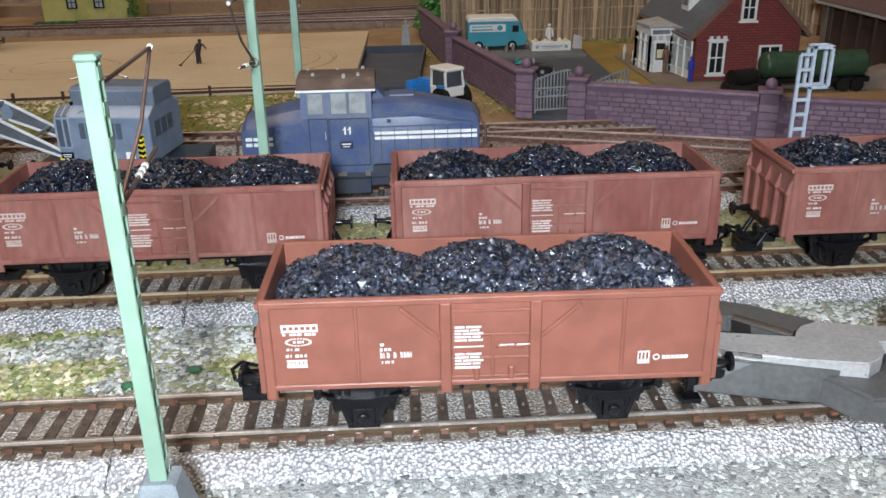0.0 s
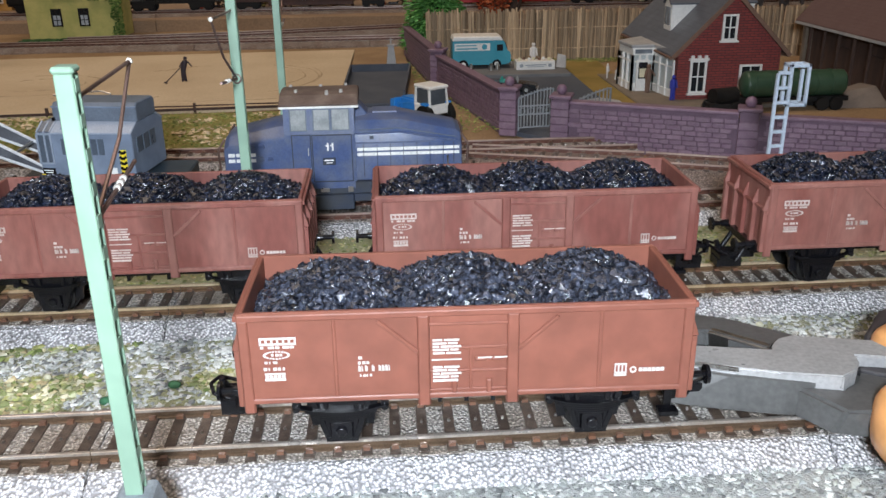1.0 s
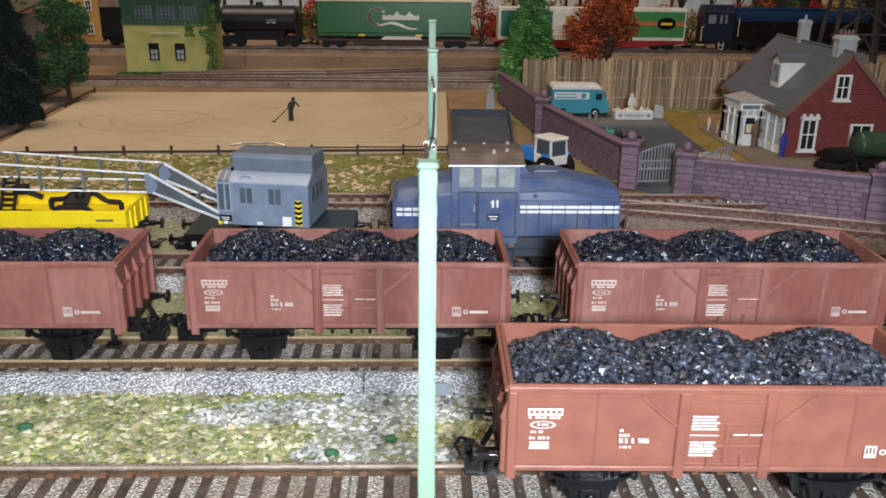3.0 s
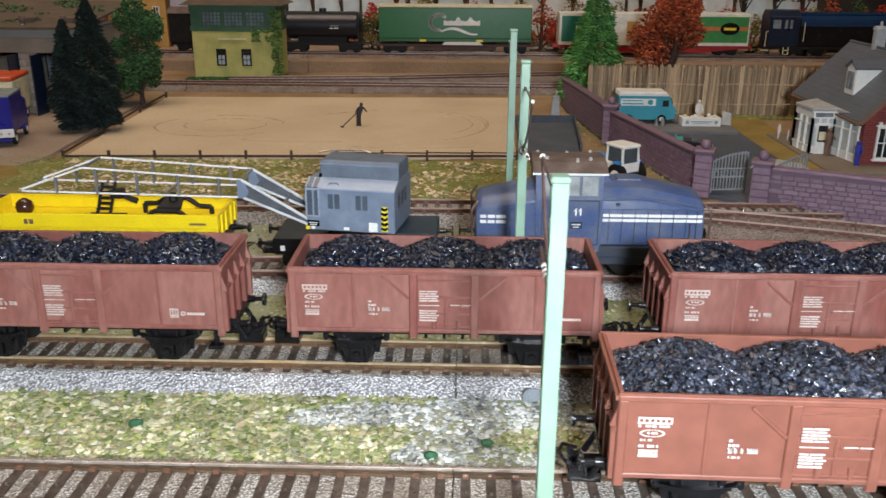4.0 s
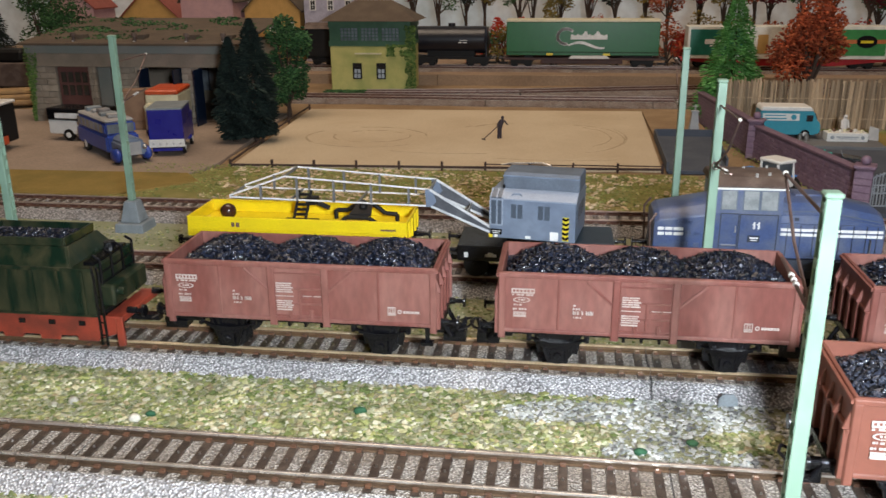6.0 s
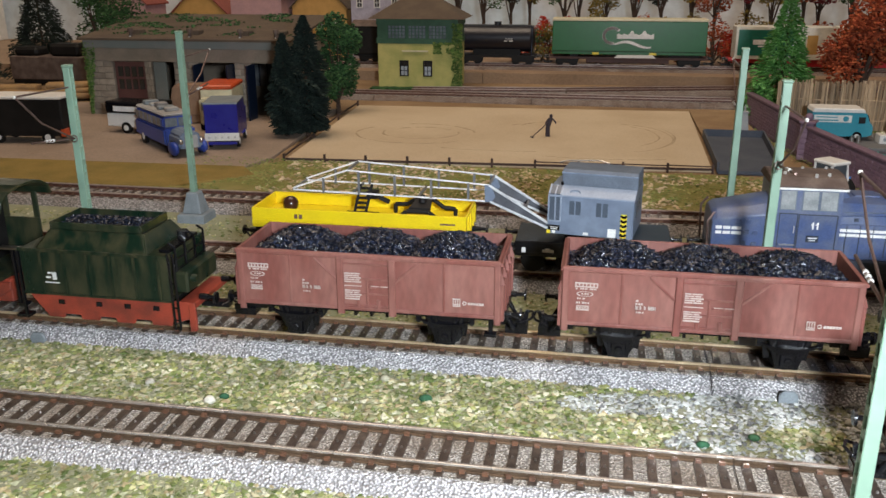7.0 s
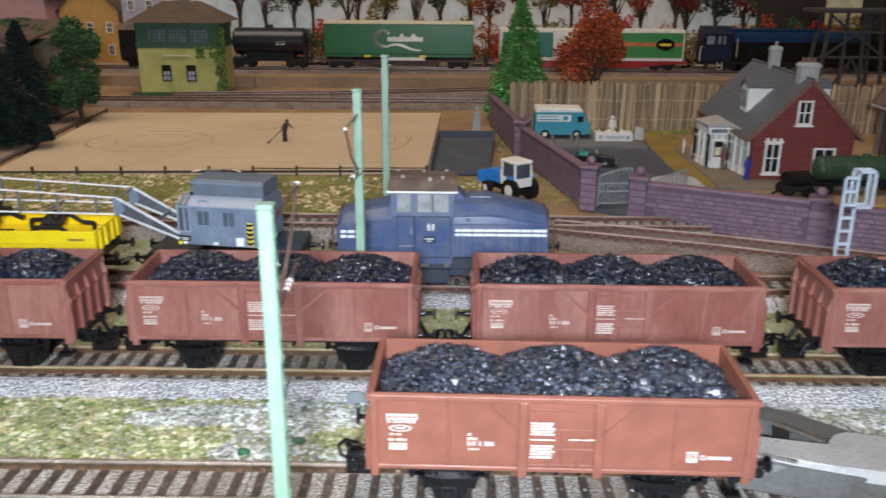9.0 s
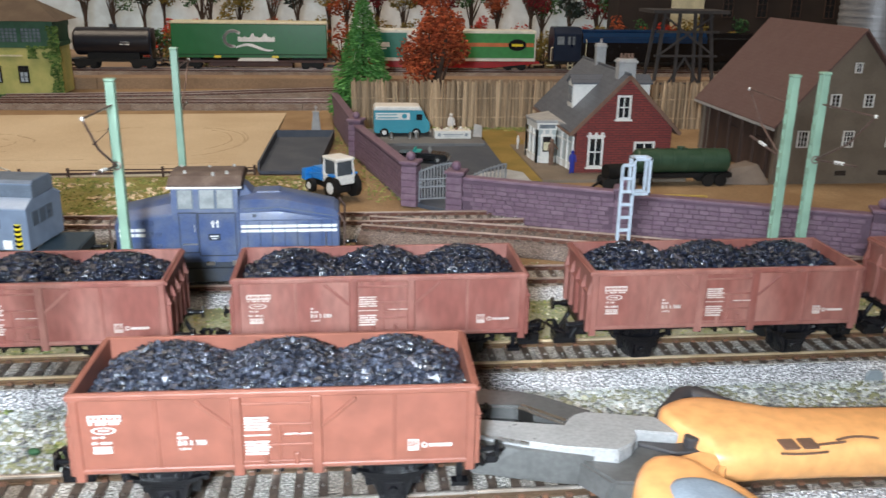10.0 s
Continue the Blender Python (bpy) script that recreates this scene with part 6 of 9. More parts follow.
sheet("pale_path", [(0.112, 0.560), (0.120, 0.572), (0.139, 0.584), (0.150, 0.572), (0.151, 0.525), (0.140, 0.520)], 0.0016, PALE_PAVING, "pale grey path inside a yard gate")
sheet("field_earth", [(0.150, 0.452), (0.45, 0.33), (0.75, 0.33), (0.75, 0.75), (0.158, 0.757), (0.158, 0.56)], 0.0001, EARTH, "trodden brown earth round two houses")

BLOCKS = []
for w, h in ((0.0062, 0.0024), (0.0048, 0.0023), (0.0074, 0.0025), (0.0056, 0.0024)):
    me = Geo().box(-w / 2, w / 2, -0.0026 - rb.uniform(0, 0.0003), 0.0026, -h / 2, h / 2).mesh("stone_block", bevel=0.0003)
    me.materials.append(PURPLE_BLOCK)
    BLOCKS.append((w, me))


def stone_wall(p, q, height, label, far=False):
    """A garden wall of single blocks on a mortar core, with a coping; local x runs from p to q."""
    d = Vector(q) - Vector(p)
    t = thing("garden_wall", label, "wall", pose(p[0], p[1], 0, 0, 0, math.degrees(math.atan2(d.y, d.x))), "yard walls")
    n = d.length
    part("mortar_core", Geo().box(0, n, -0.0022, 0.0022, -0.002, height - 0.0012), PURPLE_JOINT, t)
    part("coping", Geo().box(0, n, -0.0033, 0.0033, height - 0.0016, height), PURPLE_BLOCK, t, "flat purple-grey coping", bevel=0.0003)
    rows = int((height - 0.0018) / 0.0026)
    for r in range(rows):
        x = -rb.uniform(0, 0.004)
        while x < n:
            w, me = BLOCKS[rb.randrange(4)]
            c = x + w / 2
            if 0.002 < c < n - 0.002:
                b = part("stone_block", me, PURPLE_BLOCK, t)
                b.location = (c, 0, 0.0012 + r * 0.0026)
            x += w + 0.0004
    return t


def pillar(x, y, height, rz=0):
    t = thing("gate_pillar", "purple stone pillar topped with a ball", "pillar", pose(x, y, 0, 0, 0, rz), "wall pillars")
    g = Geo()
    for i in range(int(height / 0.0042)):
        g.box(-0.0050, 0.0050, -0.0050, 0.0050, -0.001 + i * 0.0042, 0.0029 + i * 0.0042)
    part("shaft", g, PURPLE_BLOCK, t, bevel=0.0004)
    part("core", Geo().box(-0.0046, 0.0046, -0.0046, 0.0046, -0.001, height), PURPLE_JOINT, t)
    part("cap", Geo().box(-0.0060, 0.0060, -0.0060, 0.0060, height, height + 0.0020), PURPLE_BLOCK, t, bevel=0.0005)
    part("ball", Geo().ball((0, 0, height + 0.0044), 0.0029, 14, 9), PURPLE_BLOCK, t, smooth=60)


stone_wall((0.0620, 0.5020), (0.0330, 0.640), 0.0245, "weathered purple stone wall along a farm yard")
stone_wall((0.0318, 0.646), (0.0140, 0.800), 0.0265, "weathered purple stone wall ending at a reed fence")
stone_wall((0.0930, 0.4660), (0.1720, 0.4285), 0.0245, "weathered purple stone wall beside a siding")
stone_wall((0.1810, 0.4245), (0.2920, 0.3795), 0.0235, "weathered purple stone wall beside a siding")
stone_wall((0.3010, 0.3760), (0.4200, 0.330), 0.0235, "weathered purple stone wall beside a siding")
for x, y, h in ((0.0640, 0.4970, 0.0255), (0.0885, 0.4690, 0.0255), (0.1765, 0.4265, 0.0250), (0.2965, 0.3780, 0.0245), (0.0325, 0.6430, 0.0265)):
    pillar(x, y, h, -22)


def gate(p, q, label):
    d = Vector(q) - Vector(p)
    n = d.length
    t = thing("iron_gate", label, "gate", pose(p[0], p[1], 0, 0, 0, math.degrees(math.atan2(d.y, d.x))), "gate leaves")
    f = Geo()
    for z in (0.0025, 0.0100, 0.0150):
        f.box(0, n, -0.0004, 0.0004, z, z + 0.0008)
    f.box(0, 0.0008, -0.0005, 0.0005, 0.001, 0.0205).box(n - 0.0008, n, -0.0005, 0.0005, 0.001, 0.0250)
    for i in range(10):
        a, b = i / 10, (i + 1) / 10
        f.bar((n * a, 0, 0.0200 + 0.0048 * math.sin(a * math.pi / 2)), (n * b, 0, 0.0200 + 0.0048 * math.sin(b * math.pi / 2)), 0.0008, 0.0008)
    part("gate_frame", f, IRON, t)
    k = 11
    for i in range(1, k):
        x = n * i / k
        part("gate_bar", Geo().box(x - 0.0003, x + 0.0003, -0.0003, 0.0003, 0.0025, 0.0212 + 0.0046 * math.sin(i / k * math.pi / 2)), IRON, t)
    s = Geo()
    for i in range(4):
        c = n * (i + 0.5) / 4
        s.wire([(c + 0.0018 * math.cos(a), 0, 0.0125 + 0.0018 * math.sin(a)) for a in [j * math.pi / 4 for j in range(9)]], 0.0003, n=4)
    part("scrollwork", s, IRON, t)


gate((0.0688, 0.4960), (0.0900, 0.4990), "grey wrought-iron gate leaf, half open beside a stone pillar")
gate((0.0930, 0.4730), (0.1230, 0.4960), "grey wrought-iron gate leaf, swung fully open behind a wall")

# reed fence
t = thing("reed_fence", "tall fence of dry brown reeds tied with wire", "fence", pose(0, 0, 0), "")
STICKS = []
for i in range(6):
    h, a = 0.0400 + 0.0045 * rb.random(), rb.uniform(-0.0008, 0.0008)
    g = Geo()
    g.tube((0, 0, -0.003), (a, rb.uniform(-0.0005, 0.0005), h), 0.00105, 0.0008, n=7)
    g.tube((0.0011, 0.0006, -0.003), (0.0011 + a, 0.0006, h * rb.uniform(0.9, 1.0)), 0.0009, 0.0007, n=6)
    me = g.mesh("reed", smooth=60)
    me.materials.append(REED)
    STICKS.append(me)
x = 0.0300
while x < 0.3650:
    s = part("reed", STICKS[rb.randrange(6)], REED, t)
    s.matrix_basis = pose(x, 0.757 - 0.05 * max(0, x - 0.19) + rb.uniform(-0.0012, 0.0012), rb.uniform(-0.001, 0.001), rb.uniform(-2, 2), rb.uniform(-1.6, 1.6), rb.uniform(0, 20))
    x += rb.uniform(0.00115, 0.0015)
g = Geo()
for z in (0.0105, 0.0275):
    pts = [(0.029 + i * 0.012, 0.7555 - 0.05 * max(0, 0.029 + i * 0.012 - 0.19), z + rb.uniform(-0.0006, 0.0006)) for i in range(29)]
    g.wire(pts, 0.0004, n=5)
part("binding_wire", g, REED, t, "thin horizontal binding")

# the turquoise sales van
t = thing("sales_van", "turquoise delivery van with a white roof and signboard", "van", pose(0.0480, 0.7120, 0.0030))
L, H = 0.0470, 0.0245
g = Geo().prism([(0, 0.0030), (0.0420, 0.0030), (L, 0.0045), (L, 0.0120), (0.0440, 0.0150), (0.0415, H - 0.0035), (0.0395, H - 0.0010), (0.0, H - 0.0010)], "y", -0.0105, 0.0105)
body = part("body", g, TURQUOISE, t, bevel=0.0008, segments=2)
part("roof", Geo().prism([(-0.0005, H - 0.0025), (0.0405, H - 0.0025), (0.0385, H + 0.0010), (0.0010, H + 0.0012)], "y", -0.0110, 0.0110), WHITE_TRIM, t, "white roof", bevel=0.0007)
part("sign", Geo().box(0.0015, 0.0300, -0.0109, -0.0104, 0.0145, 0.0202), WHITE_TRIM, body, "white signboard with blue print")
g = Geo().box(0.0030, 0.0190, -0.0112, -0.0109, 0.0182, 0.0190).box(0.0030, 0.0200, -0.0112, -0.0109, 0.0156, 0.0166)
g.tube((0.0255, -0.0112, 0.0174), (0.0255, -0.0109, 0.0174), 0.0022, n=14)
part("sign_print", g, TURQUOISE, body)
for y in (-0.0106, 0.0103):
    part("side_window", Geo().box(0.0355, 0.0405, y, y + 0.0004, 0.0140, 0.0190), DARK_GLASS, body)
part("windscreen", Geo().hexa([(0.0441, -0.0090, 0.0155), (0.0445, -0.0090, 0.0155), (0.0445, 0.0090, 0.0155), (0.0441, 0.0090, 0.0155), (0.0421, -0.0088, 0.0205), (0.0425, -0.0088, 0.0205), (0.0425, 0.0088, 0.0205), (0.0421, 0.0088, 0.0205)]), DARK_GLASS, body)
for x in (0.0085, 0.0355):
    for s in (-1, 1):
        w = part("wheel", Geo().tube((x, s * 0.0088, 0.0036), (x, s * 0.0108, 0.0036), 0.0037, n=18), BLACK, t, smooth=35)
        part("hub_cap", Geo().tube((x, s * 0.0108, 0.0036), (x, s * 0.0111, 0.0036), 0.0019, n=12), WHITE_TRIM, w)
part("bumper", Geo().box(L, L + 0.0008, -0.0100, 0.0100, 0.0035, 0.0050), STEEL, t)

# open car parked in the yard
t = thing("open_car", "low black open car with turquoise seats parked in a yard", "car", pose(0.0815, 0.6150, 0.0008, 0, 0, -14) @ Matrix.Scale(0.80, 4))
body = part("body", Geo().prism([(-0.0240, 0.0022), (0.0240, 0.0022), (0.0246, 0.0062), (0.0225, 0.0082), (0.0080, 0.0090), (-0.0090, 0.0090), (-0.0215, 0.0084), (-0.0246, 0.0066)], "y", -0.0090, 0.0090), BLACK, t, bevel=0.0010, segments=2)
part("cockpit", Geo().box(-0.0085, 0.0070, -0.0072, 0.0072, 0.0086, 0.0094), FIG_DARK, body)
for y in (-0.0038, 0.0038):
    part("seat", Geo().box(-0.0070, -0.0010, y - 0.0028, y + 0.0028, 0.0090, 0.0104).box(-0.0084, -0.0066, y - 0.0028, y + 0.0028, 0.0090, 0.0126), SEAT_TURQUOISE, t, "turquoise seat", bevel=0.0004)
part("windscreen", Geo().hexa([(0.0076, -0.0074, 0.0090), (0.0080, -0.0074, 0.0090), (0.0080, 0.0074, 0.0090), (0.0076, 0.0074, 0.0090), (0.0056, -0.0070, 0.0136), (0.0060, -0.0070, 0.0136), (0.0060, 0.0070, 0.0136), (0.0056, 0.0070, 0.0136)]), GLASS, t)
for x in (-0.0150, 0.0155):
    for sy in (-1, 1):
        w = part("wheel", Geo().tube((x, sy * 0.0074, 0.0034), (x, sy * 0.0094, 0.0034), 0.0034, n=16), BLACK_MATT, t, smooth=35)
        part("hub_cap", Geo().tube((x, sy * 0.0094, 0.0034), (x, sy * 0.0097, 0.0034), 0.0016, n=10), STEEL, w)
part("bumper", Geo().box(0.0246, 0.0254, -0.0085, 0.0085, 0.0034, 0.0046), STEEL, t)

# market stall
t = thing("market_stall", "white market stall table with goods on show", "stall", pose(0.0980, 0.6920, 0.0030))
part("counter", Geo().box(0, 0.0310, -0.0010, 0.0120, 0.0000, 0.0068), WHITE_TRIM, t, bevel=0.0003)
part("sign_print", Geo().box(0.0070, 0.0240, -0.0013, -0.0010, 0.0034, 0.0042).box(0.0090, 0.0220, -0.0013, -0.0010, 0.0022, 0.0027).tube((0.0040, -0.0013, 0.0034), (0.0040, -0.001, 0.0034), 0.0015, n=10).tube((0.0270, -0.0013, 0.0034), (0.0270, -0.001, 0.0034), 0.0015, n=10), IRON, t, "small grey print")
for i in range(7):
    x = 0.003 + i * 0.004
    part("goods", Geo().ball((x, 0.004 + 0.003 * (i % 2), 0.0078), 0.0014, 7, 5), (CREAM, FIG_BROWN, WHITE_TRIM)[i % 3], t)
t = thing("folding_board", "pale grey folding display board on a stand", "board", pose(0.1320, 0.7010, 0.0030, 0, 0, -25))
part("panel", Geo().hexa([(0, -0.0006, 0), (0.008, -0.0006, 0), (0.008, 0.0006, 0), (0, 0.0006, 0), (0, 0.003, 0.0105), (0.007, 0.003, 0.009), (0.007, 0.0042, 0.009), (0, 0.0042, 0.0105)]), STONE, t, bevel=0.0002)
part("prop", Geo().bar((0.004, 0.007, 0.0), (0.004, 0.0036, 0.009), 0.0006, 0.0006), STONE, t)
for x in (0.0620, 0.0780, 0.0830):
    tagged(part("milk_churn", Geo().tube((x, 0.6935, 0.003), (x, 0.6935, 0.0068), 0.0019, 0.0019, n=10).tube((x, 0.6935, 0.0068), (x, 0.6935, 0.0085), 0.0012, n=10), STEEL, smooth=40), "small dull metal milk churn by a van", "churn", "milk churns")


def figure(name, x, y, z, h, mat, label, arms=0.0, bend=0.0, rz=0):
    """A plain model figure: one rounded shape."""
    g = Geo()
    g.tube((-0.0010, 0, 0), (-0.0006, 0, h * 0.46), h * 0.050, h * 0.065, n=8).tube((0.0012, 0.0004, 0), (0.0006, 0, h * 0.46), h * 0.050, h * 0.065, n=8)
    g.tube((0, 0, h * 0.44), (bend, 0, h * 0.80), h * 0.105, h * 0.115, n=10).ball((bend, 0, h * 0.80), h * 0.11, 10, 6, (1, 0.8, 0.5))
    g.ball((bend * 1.2, 0, h * 0.92), h * 0.078, 10, 7)
    for s in (-1, 1):
        g.tube((bend + s * h * 0.11, 0, h * 0.78), (bend + s * h * (0.14 + arms), -h * 0.10, h * (0.50 + arms)), h * 0.036, h * 0.03, n=6)
    ob = part(name, g, mat, smooth=50)
    ob.matrix_basis = pose(x, y, z, 0, 0, rz)
    return tagged(ob, label, "figurine", "model figures")


figure("figurine", 0.1130, 0.7010, 0.0030, 0.0200, FIG_WHITE, "tiny white-clad model figure behind a market stall")
figure("figurine", 0.1745, 0.5920, 0.0025, 0.0195, FIG_BROWN, "tiny model figure standing on a terrace", 0.08, rz=20)
figure("figurine", 0.1830, 0.5640, 0.0025, 0.0165, FIG_BLUE, "tiny model figure in a blue coat beside a house")
figure("figurine", 0.1610, 0.6500, 0.0025, 0.0110, FIG_WHITE, "tiny white model figure at a terrace's edge", rz=60)
figure("figurine", 0.1660, 0.6420, 0.0025, 0.0090, FIG_WHITE, "tiny white model figure at a terrace's edge")

# ---- brick house ----
t = thing("brick_house", "small red brick house with a slate roof and white windows", "house", pose(0.1855, 0.5660, 0.0))
HW, HD, EZ, RZ = 0.0690, 0.118, 0.0350, 0.0700
sheet("terrace", [(0.1585, 0.5450), (0.2600, 0.5450), (0.2600, 0.6000), (0.2000, 0.6700), (0.1585, 0.6700)], 0.0024, TERRACE, "brown paved terrace round a brick house")
walls = part("house_wall", Geo().prism([(0, 0), (HW, 0), (HW, EZ), (HW / 2, RZ), (0, EZ)], "y", 0, HD), RED_BRICK, t)
for s, x0, x1 in ((-1, -0.0050, HW / 2), (1, HW + 0.0050, HW / 2)):
    slope = (RZ - EZ) / (HW / 2)
    z0 = EZ - 0.0050 * slope
    g = Geo().hexa([(x0, -0.0030, z0), (x1, -0.0030, RZ), (x1, HD + 0.003, RZ), (x0, HD + 0.003, z0), (x0, -0.0030, z0 + 0.0016), (x1, -0.0030, RZ + 0.0016), (x1, HD + 0.003, RZ + 0.0016), (x0, HD + 0.003, z0 + 0.0016)])
    roof = part("roof_slope", g, SLATE, t, "grey slate roof slope")
    part("barge_board", Geo().bar((x0, -0.0034, z0 + 0.0002), (x1, -0.0034, RZ + 0.0002), 0.0010, 0.0026, up=(0, 0, 1)), FIG_BROWN, roof, "brown barge board")
    part("gutter", Geo().tube((x0 - 0.0004, -0.002, z0), (x0 - 0.0004, HD + 0.002, z0), 0.0009, n=8), FIG_BROWN, roof)
part("ridge", Geo().tube((HW / 2, -0.003, RZ + 0.0016), (HW / 2, HD + 0.003, RZ + 0.0016), 0.0010, n=8), SLATE, t)


def house_window(parent, x0, x1, z0, z1, y=0.0, bars=2, rows=2, keystone=False, mat=None, sill=True, trim=0.0011):
    win = part("window", Geo().box(x0, x1, y - 0.0004, y + 0.0006, z0, z1), DARK_GLASS, parent, "dark pane in a white frame")
    f = Geo()
    w = trim
    for a, b, c, e in ((x0 - w, x0 + 0.0004, z0, z1), (x1 - 0.0004, x1 + w, z0, z1), (x0 - w, x1 + w, z1 - 0.0002, z1 + w), (x0 - w, x1 + w, z0 - w, z0 + 0.0002)):
        f.box(a, b, y - 0.0012, y + 0.0004, c, e)
    for i in range(1, bars):
        c = x0 + (x1 - x0) * i / bars
        f.box(c - 0.36 * w, c + 0.36 * w, y - 0.0009, y + 0.0002, z0, z1)
    for i in range(1, rows):
        c = z0 + (z1 - z0) * i / rows
        f.box(x0, x1, y - 0.0008, y + 0.0002, c - 0.36 * w, c + 0.36 * w)
    part("window_frame", f, mat or WHITE_TRIM, win)
    if sill:
        part("window_sill", Geo().box(x0 - 0.0022, x1 + 0.0022, y - 0.0022, y + 0.0002, z0 - 0.0022, z0 - 0.0011), mat or WHITE_TRIM, win)
    if keystone:
        k = Geo()
        for i in range(3):
            c = x0 + (x1 - x0) * (i + 0.0) / 2
            k.box(c - 0.0010, c + 0.0010, y - 0.0016, y + 0.0002, z1 + w, z1 + w + 0.0030)
        k.box(x0 - 0.0022, x1 + 0.0022, y - 0.0014, y + 0.0002, z1 + w - 0.0002, z1 + w + 0.0012)
        part("lintel", k, mat or WHITE_TRIM, win)


house_window(walls, 0.0285, 0.0365, 0.0415, 0.0560)
house_window(walls, 0.0095, 0.0185, 0.0075, 0.0270, rows=2, keystone=True)
house_window(walls, 0.0430, 0.0560, 0.0075, 0.0235, keystone=False)
# dormer
DY0, DY1 = 0.0370, 0.0520
dorm = part("dormer", Geo().prism([(0.0055, 0.0425), (0.0055, 0.0600), (0.0262, 0.0600), (0.0262, 0.0590)], "y", DY0, DY1), WHITE_TRIM, t, "white dormer")
part("dormer_roof", Geo().prism([(DY0 - 0.0012, 0.0600), ((DY0 + DY1) / 2, 0.0655), (DY1 + 0.0012, 0.0600), (DY1 + 0.0012, 0.0610), ((DY0 + DY1) / 2, 0.0666), (DY0 - 0.0012, 0.0610)], "x", 0.0040, 0.0305), SLATE, dorm)
part("dormer_gable", Geo().prism([(DY0, 0.0600), (DY1, 0.0600), ((DY0 + DY1) / 2, 0.0652)], "x", 0.0054, 0.0064), WHITE_TRIM, dorm)
for y in (DY0 + 0.0022, DY0 + 0.0082):
    part("dormer_pane", Geo().box(0.0049, 0.0056, y, y + 0.0045, 0.0460, 0.0580), GLASS, dorm)
rear = part("dormer", Geo().prism([(HW - 0.0055, 0.0425), (HW - 0.0055, 0.0600), (HW - 0.0262, 0.0600), (HW - 0.0262, 0.0590)], "y", DY0, DY1), WHITE_TRIM, t, "white dormer")
part("dormer_roof", Geo().prism([(DY0 - 0.0012, 0.0600), ((DY0 + DY1) / 2, 0.0655), (DY1 + 0.0012, 0.0600), (DY1 + 0.0012, 0.0610), ((DY0 + DY1) / 2, 0.0666), (DY0 - 0.0012, 0.0610)], "x", HW - 0.0305, HW - 0.0040), SLATE, rear)
# chimneys
for x, y, w, z0, z1, pots in ((0.0360, 0.0130, 0.0062, 0.058, 0.0810, 4), (0.0360, 0.0780, 0.0038, 0.066, 0.0860, 1)):
    c = part("chimney", Geo().box(x - w, x + w, y - w * 0.7, y + w * 0.7, z0, z1).box(x - w * 1.15, x + w * 1.15, y - w * 0.82, y + w * 0.82, z1 - 0.0030, z1 - 0.0012), STONE, t, "pale grey rendered chimney", bevel=0.0003)
    for i in range(pots):
        px = x + (i - (pots - 1) / 2) * 0.0026
        part("chimney_pot", Geo().tube((px, y, z1), (px, y, z1 + 0.0034), 0.0011, 0.0009, n=8), STONE if pots == 1 else FIG_BROWN, c, smooth=40)
# glazed bay and door on the long side
bay = [(-0.0005, 0.0060), (-0.0055, 0.0340), (-0.0205, 0.0340), (-0.0230, 0.0600), (-0.0005, 0.0800)]
BAY_PANE = material("pale_bay_glass", (0.42, 0.46, 0.46), (0.34, 0.38, 0.38), rough=0.3, bump=0, spec=0.5)
part("bay_roof", Geo().prism([(x - (0.0012 if x < -0.006 else 0), y) for x, y in bay], "z", 0.0318, 0.0340), STONE, t, "grey flat bay roof", bevel=0.0003)
part("bay_base", Geo().prism(bay, "z", 0.0, 0.0072), WHITE_TRIM, t)
part("bay_glass", Geo().prism([(x * 0.94, y) for x, y in bay], "z", 0.0072, 0.0268), BAY_PANE, t, "pale bay glazing")
part("bay_fascia", Geo().prism(bay, "z", 0.0268, 0.0318), WHITE_TRIM, t, "white fascia with a pale blue sign")
g = Geo()
for (x0, y0), (x1, y1) in zip(bay, bay[1:]):
    for k in range(4):
        a = k / 3
        x, y = x0 + (x1 - x0) * a, y0 + (y1 - y0) * a
        g.box(x - 0.0008, x + 0.0008, y - 0.0008, y + 0.0008, 0.0, 0.0270)
    for z in (0.0072, 0.0225):
        g.bar((x0, y0, z), (x1, y1, z), 0.0014, 0.0009)
part("bay_mullion", g, WHITE_TRIM, t, "white glazing bars")
door = part("door", Geo().box(-0.0178, -0.0088, 0.0322, 0.0340, 0.0004, 0.0238), WHITE_TRIM, t, "white glazed shop door", bevel=0.0002)
part("door_pane", Geo().box(-0.0164, -0.0102, 0.0318, 0.0323, 0.0110, 0.0222), DARK_GLASS, door)
part("door_notice", Geo().box(-0.0158, -0.0110, 0.0315, 0.0319, 0.0120, 0.0180), CREAM, door)
part("shop_sign", Geo().box(-0.0190, -0.0072, 0.0334, 0.0341, 0.0280, 0.0308), GLASS, t, "pale blue shop sign")

# ---- tank trailer, handcart frame, heap ----
t = thing("tank_trailer", "olive green ribbed tank trailer on black wheels", "trailer", pose(0.2120, 0.5400, 0))
g = Geo().tube((0.010, 0, 0.0165), (0.0720, 0, 0.0165), 0.0082, n=24).ball((0.010, 0, 0.0165), 0.0082, 20, 10, (0.4, 1, 1)).ball((0.0720, 0, 0.0165), 0.0082, 20, 10, (0.35, 1, 1))
tank = part("tank", g, TANK_GREEN, t, smooth=40)
for x in (0.0140, 0.0240, 0.0340, 0.0440, 0.0540, 0.0640):
    part("hoop", Geo().tube((x - 0.0006, 0, 0.0165), (x + 0.0006, 0, 0.0165), 0.0086, n=24), TANK_GREEN, tank, smooth=40)
part("frame", Geo().box(0.004, 0.0760, -0.0055, 0.0055, 0.0055, 0.0085).bar((-0.010, 0, 0.0055), (0.006, 0, 0.0070), 0.0016, 0.0014), BLACK_MATT, t)
